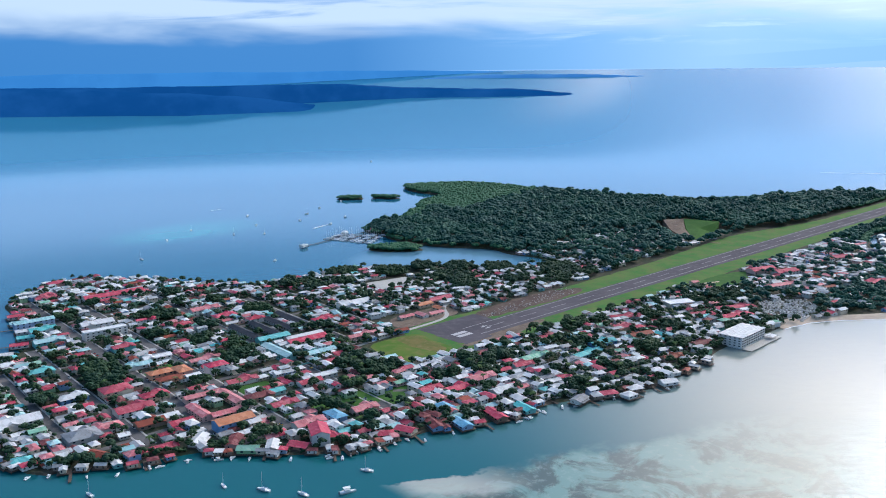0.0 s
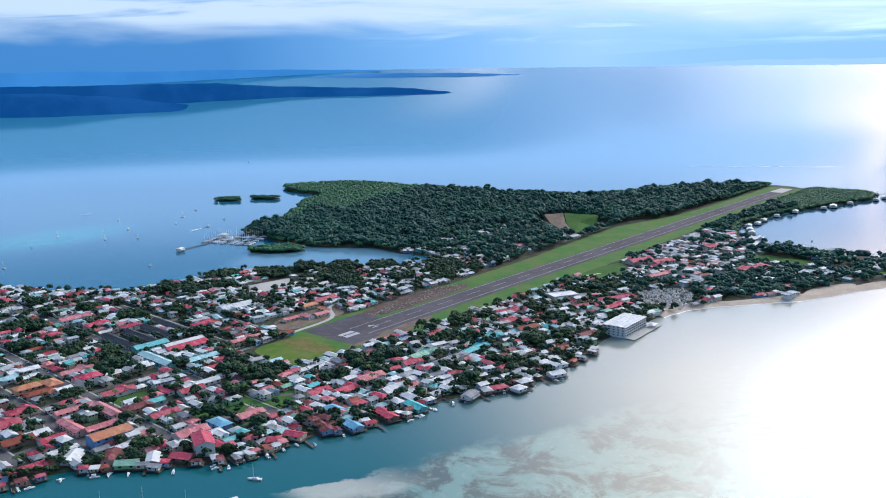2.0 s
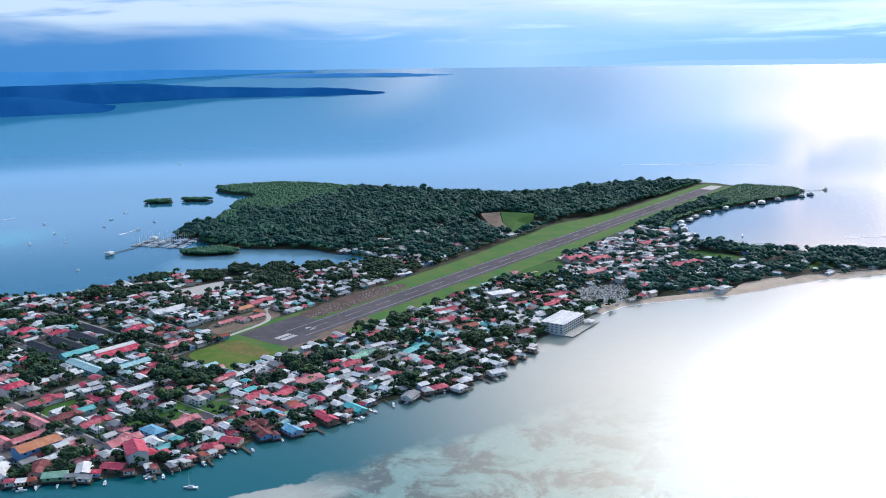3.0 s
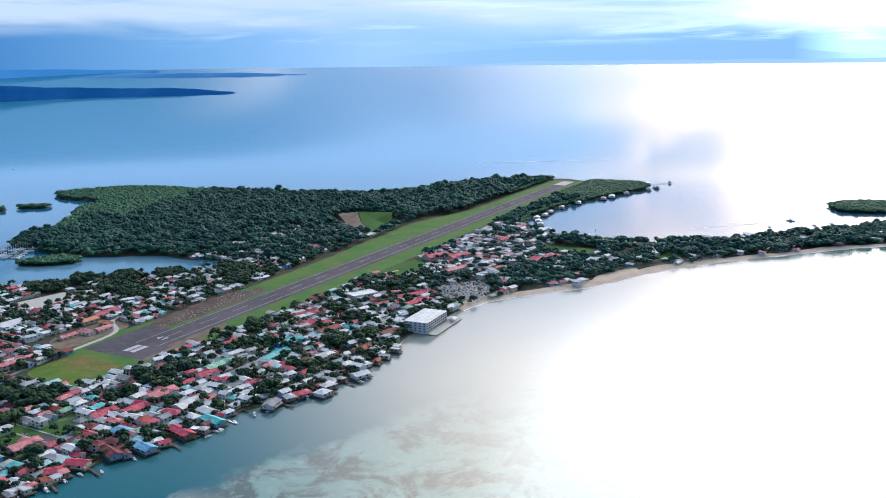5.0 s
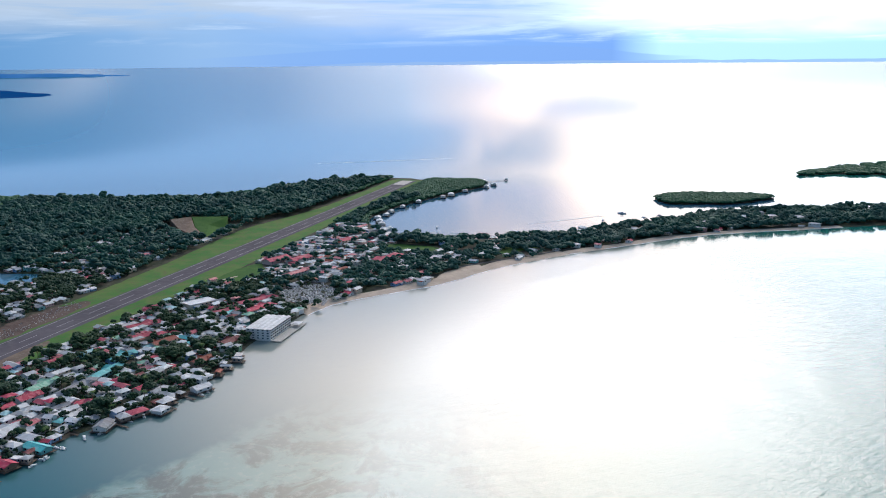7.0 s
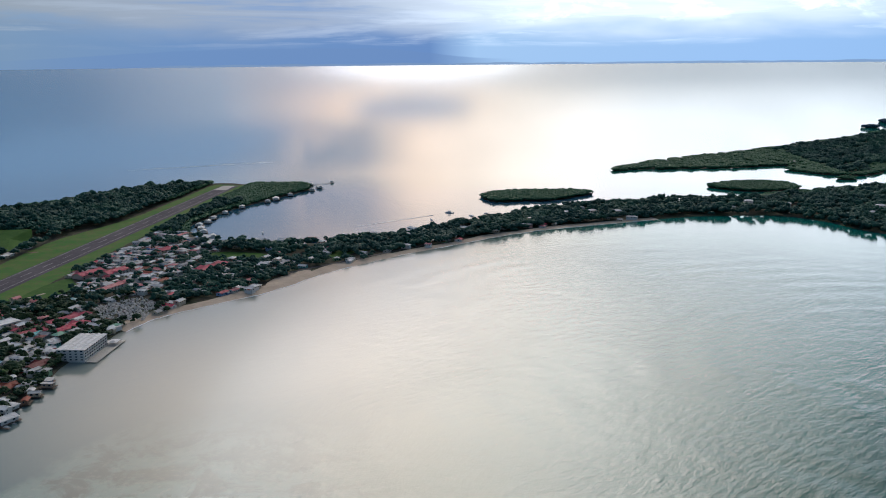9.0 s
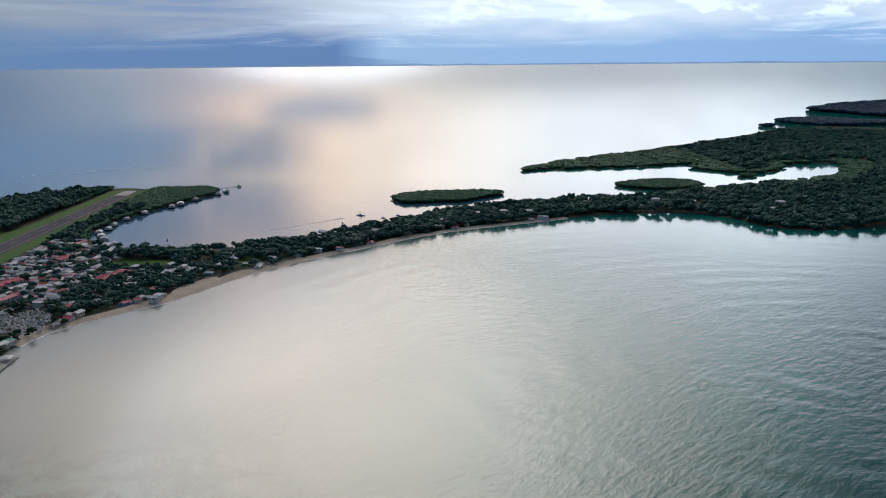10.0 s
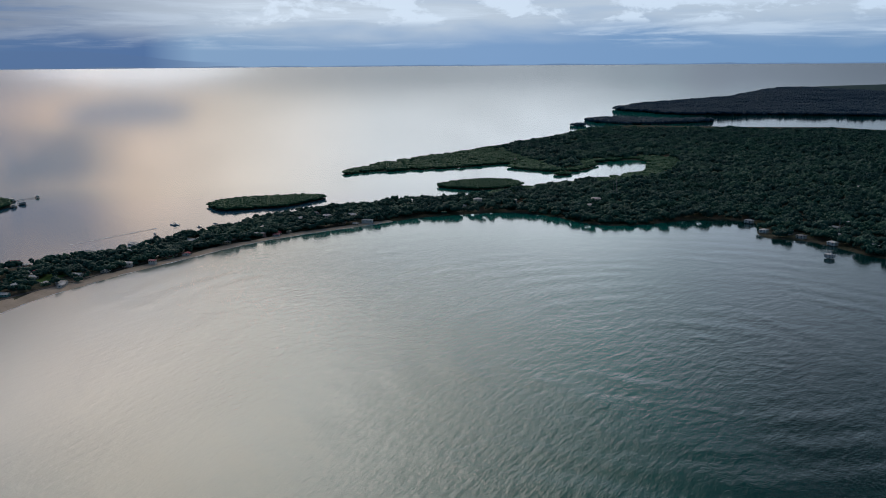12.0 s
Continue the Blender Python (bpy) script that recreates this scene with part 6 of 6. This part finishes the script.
# single trees of the town
def tree_proto(seed, r, h, mat):
    root = tagged(new("tree"), "broad dark green tree between houses", "tree", "trees of the town")
    v, f = tube_data(0, 0, 0, h * 0.55, 0.42, 0.22, 8, (0.3, 0.2))
    for i in range(4):
        a = i * 1.6 + seed
        v, f = join_data((v, f), tube_data(0.2, 0.15, h * 0.4, h * 0.75, 0.2, 0.08, 5, (r * 0.5 * math.cos(a), r * 0.5 * math.sin(a))))
    part("trunk", raw_mesh("trunk", v, f, [BARK], smooth=True), root)
    spots = crown_spots(26, seed)
    c = np.stack([spots[:, 0] * r, spots[:, 1] * r, h * 0.55 + spots[:, 2] * h * 0.6], -1)
    cv, cf = clumps(c, spots[:, 3] * r * 0.72, 0.8, 0.35)
    part("crown", tri_mesh("crown", cv, cf, [mat]), root)
    return root


def palm_proto(seed, h):
    root = tagged(new("palm_tree"), "tall slender coconut palm with drooping fronds", "palm", "palms of the town")
    part("trunk", raw_mesh("trunk", *tube_data(0, 0, 0, h, 0.24, 0.14, 7, (0.8, 0.3)), [BARK], smooth=True), root)
    v, f = [], []
    r = random.Random(seed)
    for i in range(13):
        a = i * 2.4 + r.uniform(-0.2, 0.2)
        tip = r.uniform(-1.8, 0.8)
        o = len(v)
        for j in range(5):
            t = j / 4
            d = 3.6 * t
            z = h + 0.3 + 1.2 * t + (tip - 1.6) * t * t
            wdt = 0.55 * math.sin(math.pi * min(0.98, t * 0.9 + 0.1))
            cxp, cyp = 0.8 + d * math.cos(a), 0.3 + d * math.sin(a)
            v += [(cxp - wdt * math.sin(a), cyp + wdt * math.cos(a), z - 0.25), (cxp, cyp, z), (cxp + wdt * math.sin(a), cyp - wdt * math.cos(a), z - 0.25)]
        for j in range(4):
            q = o + j * 3
            f += [(q, q + 1, q + 4, q + 3), (q + 1, q + 2, q + 5, q + 4)]
    part("crown", raw_mesh("crown", v, f, [PALMLEAF]), root)
    return root


TREES = [(tree_proto(s, r, h, TOWNLEAF), r) for s, r, h in ((1, 4.2, 8.5), (2, 5.2, 10.0), (3, 6.2, 11.5), (4, 3.2, 6.5), (5, 4.6, 9.5), (6, 7.0, 12.5))]
PALMS = [palm_proto(s, h) for s, h in ((1, 9.0), (2, 11.0), (3, 12.5))]
spots_single, spots_stuff = [], []
for gx, gy, gr in GROVES:
    n = int(3.14 * gr * gr / 26)
    for i in range(n):
        a, d = rnd.uniform(0, 6.28), gr * math.sqrt(rnd.random())
        spots_single.append((gx + d * math.cos(a), gy + d * math.sin(a)))
x, y = scatter(-510, 430, -270, 620, 9.0)
ok = open_ground(x, y) & clear_of_houses(x, y, 1.4)
ok &= np.array([zone(a, b)[0] > 0.2 for a, b in zip(x, y)]) & (nrs.rand(len(x)) < np.where(x > -20, 0.62, 0.42))
ok &= np.array([not on_street(a, b, 1.8) for a, b in zip(x, y)])
ok &= gap_to_coast(x, y) > 3
spots_single += list(zip(x[ok], y[ok]))
rnd.shuffle(spots_single)
near = [s for s in spots_single if s[1] < 120 and s[0] < 120][:215]
near_set = set(near)
first = set()
for i, (tx, ty) in enumerate(near):
    sc = rnd.uniform(0.75, 1.25)
    m = pose(tx, ty, LEVEL, 0, 0, rnd.uniform(0, 360)) @ Matrix.Diagonal((sc, sc, sc, 1))
    if i % 5 == 0:
        proto, key = PALMS[(i // 5) % 3], ("p", (i // 5) % 3)
    else:
        j = rnd.randrange(6)
        proto, key = TREES[j][0], ("t", j)
    if key in first:
        copy_thing(proto, pose(tx, ty, LEVEL, 0, 0, rnd.uniform(0, 360)))
    else:
        first.add(key)
        proto.matrix_basis = pose(tx, ty, LEVEL, 0, 0, rnd.uniform(0, 360))
rest = np.array([s for s in spots_single if s not in near_set])
wood("town_trees", rest[:, 0], rest[:, 1], nrs.uniform(2.6, 5.4, len(rest)), nrs.uniform(6, 11.5, len(rest)), TOWNLEAF, "dark green trees scattered between the houses", 10)

# bushes and small trees between the waterfront houses
sx_, sy_ = [], []
for (ax, ay), (bx, by) in zip(SOUTH_SHORE[:-2], SOUTH_SHORE[1:-1]):
    q = math.hypot(bx - ax, by - ay)
    for i in range(int(q / 3.2)):
        t, off = rnd.random(), rnd.uniform(1.0, 11.0)
        sx_.append(ax + (bx - ax) * t - (by - ay) / q * off)
        sy_.append(ay + (by - ay) * t + (bx - ax) / q * off)
sx_, sy_ = np.array(sx_), np.array(sy_)
ok = clear_of_houses(sx_, sy_, 0.6)
wood("shore_trees", sx_[ok], sy_[ok], nrs.uniform(1.8, 3.8, ok.sum()), nrs.uniform(3.5, 8.0, ok.sum()), TOWNLEAF, "dark green bushes and small trees between waterfront houses", 9)

# low shrubs that fill the yards
x, y = scatter(-510, 440, -270, 620, 6.5)
ok = open_ground(x, y) & clear_of_houses(x, y, 0.2)
ok &= np.array([zone(a, b)[0] > 0.15 and not on_street(a, b, 0.3) for a, b in zip(x, y)]) & (nrs.rand(len(x)) < 0.5)
wood("shrubs", x[ok], y[ok], nrs.uniform(1.2, 2.4, ok.sum()), nrs.uniform(1.6, 3.4, ok.sum()), TOWNLEAF, "green shrubs in the yards", 4, None, 1.0)


# ---------------------------------------------------------------- graveyard
verts_g, faces_g = [], []
for i in range(620):
    gx, gy = rnd.uniform(322, 428), rnd.uniform(-258, -172)
    if not inside([(324, -258), (328, -208), (376, -172), (428, -214), (398, -246)], np.array([gx]), np.array([gy]))[0]:
        continue
    a = radians(rnd.choice((62, 152)) + rnd.uniform(-8, 8))
    l, w, hh_ = rnd.uniform(1.0, 1.7), rnd.uniform(0.5, 0.9), rnd.uniform(0.5, 1.6)
    v, f = join_data(box_data(-l, -w, -0.1, l, w, hh_), box_data(-l - 0.1, -w - 0.1, hh_, l + 0.1, w + 0.1, hh_ + 0.15), box_data(l - 0.3, -w * 0.6, hh_ + 0.15, l, w * 0.6, hh_ + 1.1))
    o = len(verts_g)
    verts_g += [(gx + p * math.cos(a) - q * math.sin(a), gy + p * math.sin(a) + q * math.cos(a), LEVEL + r_) for p, q, r_ in v]
    faces_g += [tuple(k + o for k in q) for q in f]
thing("graves", raw_mesh("graves", verts_g, faces_g, [STONE]), "crowded pale stone tombs of a graveyard", "graves", "stuff")


# ---------------------------------------------------------------- boats
def hull_data(l, w, h, flare=0.75):
    """A boat's hull: pointed bow along x, open shape closed by a deck."""
    rings = []
    for t in (0.0, 0.25, 0.55, 0.8, 0.93, 1.0):
        half = w / 2 * (1 - max(0, (t - 0.35) / 0.65) ** 2.2) * (0.86 + 0.14 * min(1, t / 0.25))
        half = max(half, 0.03)
        x = -l / 2 + l * t
        sheer = h * (1 + 0.28 * t * t)
        rings.append([(x, -half, sheer), (x, -half * flare, 0.05), (x * 0.97, 0, -0.35), (x, half * flare, 0.05), (x, half, sheer)])
    v = [p for r in rings for p in r]
    f = []
    for i in range(5):
        for k in range(4):
            a = i * 5 + k
            f.append((a, a + 5, a + 6, a + 1))
        f.append((i * 5 + 4, i * 5 + 9, i * 5 + 5, i * 5))
    f.append((0, 1, 2, 3, 4))
    return v, f


def sailboat(x, y, ang, l, m_h, dark=False, group="boats at anchor", label="white sailing yacht at anchor with a bare mast"):
    root = tagged(new("sailboat"), label, "sailboat", group)
    root.matrix_basis = pose(x, y, 0, 0, 0, ang)
    w = l * 0.3
    part("hull", raw_mesh("hull", *hull_data(l, w, l * 0.1), [HULLDARK if dark else HULL], smooth=False), root)
    part("cabin", box_mesh("cabin", HULL, (-l * 0.22, -w * 0.28, l * 0.1, l * 0.18, w * 0.28, l * 0.16), (-l * 0.18, -w * 0.2, l * 0.16, l * 0.06, w * 0.2, l * 0.18)), root)
    pole = part("mast", raw_mesh("mast", *tube_data(l * 0.08, 0, l * 0.1, m_h, 0.17, 0.12, 7), [HULL]), root)
    part("boom", box_mesh("boom", W_BLUE if not dark else HULL, (-l * 0.36, -0.18, l * 0.22, l * 0.08, 0.18, l * 0.22 + 0.4)), pole, "boom with a furled sail")
    return root


def motorboat(x, y, ang, l, label="small white motor boat", canopy=True, group="boats at anchor"):
    root = tagged(new("motorboat"), label, "motorboat", group)
    root.matrix_basis = pose(x, y, 0, 0, 0, ang)
    w = l * 0.3
    part("hull", raw_mesh("hull", *hull_data(l, w, l * 0.1), [HULL]), root)
    part("console", box_mesh("console", HULL, (-l * 0.2, -w * 0.3, l * 0.1, l * 0.12, w * 0.3, l * 0.2)), root)
    if canopy:
        top = part("canopy", box_mesh("canopy", HULL, (-l * 0.28, -w * 0.42, l * 0.32, l * 0.14, w * 0.42, l * 0.345)), root)
        post = raw_mesh("post", *tube_data(0, 0, l * 0.1, l * 0.32, 0.05, 0.05, 5), [METAL])
        for a in (-0.26, 0.12):
            for b in (-0.38, 0.38):
                part("post", post, top, "", pose(l * a, w * b, 0))
    part("engine", box_mesh("engine", HULLDARK, (-l * 0.56, -0.25, 0.1, -l * 0.49, 0.25, l * 0.14)), root)
    return root


for bx, by, ba, bl, bm_h in ((-304, -206, 120, 11, 13), (-363, -204, 100, 11, 15), (-380, -177, 110, 12, 15), (-477, -92, 95, 10, 12), (-398, -150, 80, 9, 11),
                             (-67, 679, 100, 10, 12), (158, 767, 60, 13, 16), (389, 859, 10, 11, 12), (201, 729, 30, 9, 10), (123, 865, 40, 9, 11)):
    sailboat(bx, by, ba, bl, bm_h)
motorboat(-337, -225, -20, 13, "white motor cruiser at anchor")
for bx, by, ba, bl in ((287, 928, 30, 9), (418, 764, 80, 10), (81, 510, 10, 8), (545, 946, 50, 9), (240, 820, 20, 8), (40, 800, 60, 8), (330, 800, 100, 8), (455, 905, 10, 9),
                       (864, -245, 20, 9), (1054, -592, 60, 10), (1007, -521, 30, 9), (1083, -619, 70, 9)):
    motorboat(bx, by, ba, bl)
motorboat(1088, -548, 75, 16, "white two-deck launch in the eastern bay")
# small boats moored along the southern houses
for i in range(44):
    k = rnd.randrange(len(SOUTH_SHORE) - 6)
    (ax, ay), (bx, by) = SOUTH_SHORE[k], SOUTH_SHORE[k + 1]
    t = rnd.random()
    dx, dy = bx - ax, by - ay
    q = math.hypot(dx, dy)
    off = rnd.uniform(10, 18)
    motorboat(ax + dx * t + dy / q * off, ay + dy * t - dx / q * off, math.degrees(math.atan2(dy, dx)) + rnd.choice((90, -90, 80, 0)) + rnd.uniform(-15, 15), rnd.uniform(6, 8.5),
              "small open boat moored beside the waterfront houses", rnd.random() < 0.4, "boats along the waterfront")


# ---------------------------------------------------------------- jetties and the marina
def jetty(x0, y0, x1, y1, width=2.2, label="narrow timber jetty on piles"):
    root = tagged(new("jetty"), label, "jetty")
    d = math.hypot(x1 - x0, y1 - y0)
    root.matrix_basis = pose(x0, y0, 0, 0, 0, math.degrees(math.atan2(y1 - y0, x1 - x0)))
    deck = part("deck", box_mesh("deck", TIMBER, (0, -width / 2, 1.1, d, width / 2, 1.35)), root)
    pile = raw_mesh("pile", *tube_data(0, 0, -2.5, 1.5, 0.16, 0.15, 6), [TIMBER])
    for i in range(max(2, int(d / 6)) + 1):
        for s in (-1, 1):
            part("pile", pile, deck, "", pose(min(d, i * 6), s * (width / 2 - 0.1), 0))


for row in ((14, -245, 4, -272), (18, -250, 12, -276), (-14, -250, -20, -268), (-60, -228, -66, -252), (-86, -200, -90, -222), (-262, -172, -270, -192),
            (-300, -158, -312, -176), (-340, -118, -352, -134), (-420, -62, -428, -84), (-470, -40, -480, -62), (-232, -180, -238, -200), (-170, -200, -176, -222),
            (-462, 250, -486, 268), (-418, 284, -440, 306), (-384, 330, -410, 340), (-360, 400, -388, 408)):
    jetty(*row)
jetty(1476, -196, 1510, -228, 2.0)
jetty(335, 600, 182, 570, 3.0, "long marina jetty with a fuel dock")
landmark(176, 566, 12, 9, 10, 4, "white", "white", "hip", 1, False, what="dock house", place="on a jetty")
for k in range(3):
    jetty(340 - k * 18, 560 + k * 22, 268 - k * 10, 520 + k * 34, 2.2, "marina pontoon with moored yachts")
    for i in range(9):
        t = (i + 0.5) / 9
        mx, my = 340 - k * 18 + (-72 + k * 8) * t, 560 + k * 22 + (-40 + k * 12) * t
        for s in (-1, 1):
            if rnd.random() < 0.85:
                sailboat(mx + s * 4, my - s * 8, 119 + rnd.uniform(-4, 4) + (180 if s < 0 else 0), rnd.uniform(10, 15), rnd.uniform(13, 19), rnd.random() < 0.15,
                         "yachts in the marina", "white sailing yacht moored in the marina")
landmark(355, 600, 16, 10, 30, 4, "crimson", "white", "hip", 1, False, what="marina house", place="among the trees")
landmark(300, 612, 14, 9, 30, 4, "white", "white", "hip", 1, False, what="marina house", place="on the marina dock")


# ---------------------------------------------------------------- radio masts on the far shore
def mast(x, y, h):
    root = tagged(new("radio_mast"), "tall thin lattice radio mast above the trees", "mast", "radio masts")
    root.matrix_basis = pose(x, y, LEVEL)
    for a in (0, 120, 240):
        cx, cy = 1.1 * math.cos(radians(a)), 1.1 * math.sin(radians(a))
        part("leg", raw_mesh("leg", *tube_data(cx, cy, 0, h, 0.16, 0.1, 6, (-cx * 0.7, -cy * 0.7)), [METAL]), root)
    for i in range(int(h / 4)):
        k = 1 - 0.7 * (i * 4 / h)
        part("brace", box_mesh("brace", METAL, (-1.1 * k, -0.06, i * 4, 1.1 * k, 0.06, i * 4 + 0.14), (-0.06, -1.0 * k, i * 4, 0.06, 1.0 * k, i * 4 + 0.14)), root)
    part("antenna", raw_mesh("antenna", *tube_data(0, 0, h * 0.85, h + 4, 0.25, 0.1, 6), [METAL]), root)


mast(1150, -1415, 52)
mast(1130, -1400, 38)
mast(668, -1590, 34)


# ---------------------------------------------------------------- foam trails of passing boats
def wake(x0, y0, x1, y1, w0, w1):
    n = 24
    v, f = [], []
    d = Vector((x1 - x0, y1 - y0)).normalized()
    for i in range(n + 1):
        t = i / n
        w = (w0 + (w1 - w0) * t) * (0.7 + 0.5 * noise.noise((t * 9, x0, 1)))
        px_, py_ = x0 + (x1 - x0) * t, y0 + (y1 - y0) * t
        v += [far(px_ - d.y * w, py_ + d.x * w, 0.4), far(px_ + d.y * w, py_ - d.x * w, 0.4)]
    f = [(2 * i, 2 * i + 1, 2 * i + 3, 2 * i + 2) for i in range(n)]
    thing("wake", raw_mesh("wake", v, f, [FOAM]), "white foam trail behind a passing boat", "wake", "stuff")


wake(1130, 1560, 1010, 1490, 2.5, 7)
motorboat(1134, 1563, 30, 12, "white speedboat with a foam trail").matrix_basis = Matrix.Translation(far(1134, 1563)) @ pose(0, 0, 0, 0, 0, 30)
wake(345, 720, 296, 706, 1.5, 5)
motorboat(349, 721, 16, 10, "white speedboat with a foam trail")
wake(300, 1050, 272, 1052, 1.0, 3)
wake(935, -395, 1060, -520, 0.8, 1.8)
wake(1760, 380, 2030, -70, 2.0, 4.5)


# rubble on the building site
verts_r, faces_r = [], []
for i in range(420):
    rx, ry = rnd.uniform(75, 268), rnd.uniform(26, 62)
    if abs(ry - 30 - 0.08 * (rx - 80)) > 14 * rnd.random() + 5:
        continue
    a, s_ = rnd.uniform(0, 6.28), rnd.uniform(0.3, 0.9)
    v, f = box_data(-s_, -s_ * rnd.uniform(0.3, 0.8), -0.1, s_, s_ * rnd.uniform(0.3, 0.8), s_ * rnd.uniform(0.3, 0.8))
    o = len(verts_r)
    verts_r += [(rx + p_ * math.cos(a) - q_ * math.sin(a), ry + p_ * math.sin(a) + q_ * math.cos(a), LEVEL + 0.06 + z_) for p_, q_, z_ in v]
    faces_r += [tuple(k + o for k in q_) for q_ in f]
thing("rubble", raw_mesh("rubble", verts_r, faces_r, [W_GREY]), "pale heaps of broken rubble on bare earth", "rubble", "stuff")


# the thin white line of surf along the beach
def surf(points, width, seed):
    line = curve_line(points, 7, False, 2.0)
    v, f = [], []
    for i, p in enumerate(line):
        a, b = Vector(line[max(i - 1, 0)]), Vector(line[min(i + 1, len(line) - 1)])
        d = (b - a).normalized()
        w = width * max(0.15, 0.6 + 0.9 * noise.noise((i * 0.21, seed, 5)))
        for off in (6.5, 6.5 + w):
            v.append((p[0] + d.y * off, p[1] - d.x * off, 0.24 if off < 6.6 else 0.1))
    f = [(2 * i, 2 * i + 1, 2 * i + 3, 2 * i + 2) for i in range(len(line) - 1)]
    thing("surf_line", raw_mesh("surf_line", v, f, [FOAM]), "thin white line of surf along the sand", "surf", "stuff")


surf([(285, -248), (345, -264), (421, -322), (453, -348), (502, -377), (564, -404), (613, -434), (701, -499), (781, -575), (900, -695), (985, -843), (1030, -930)], 2.2, 1)
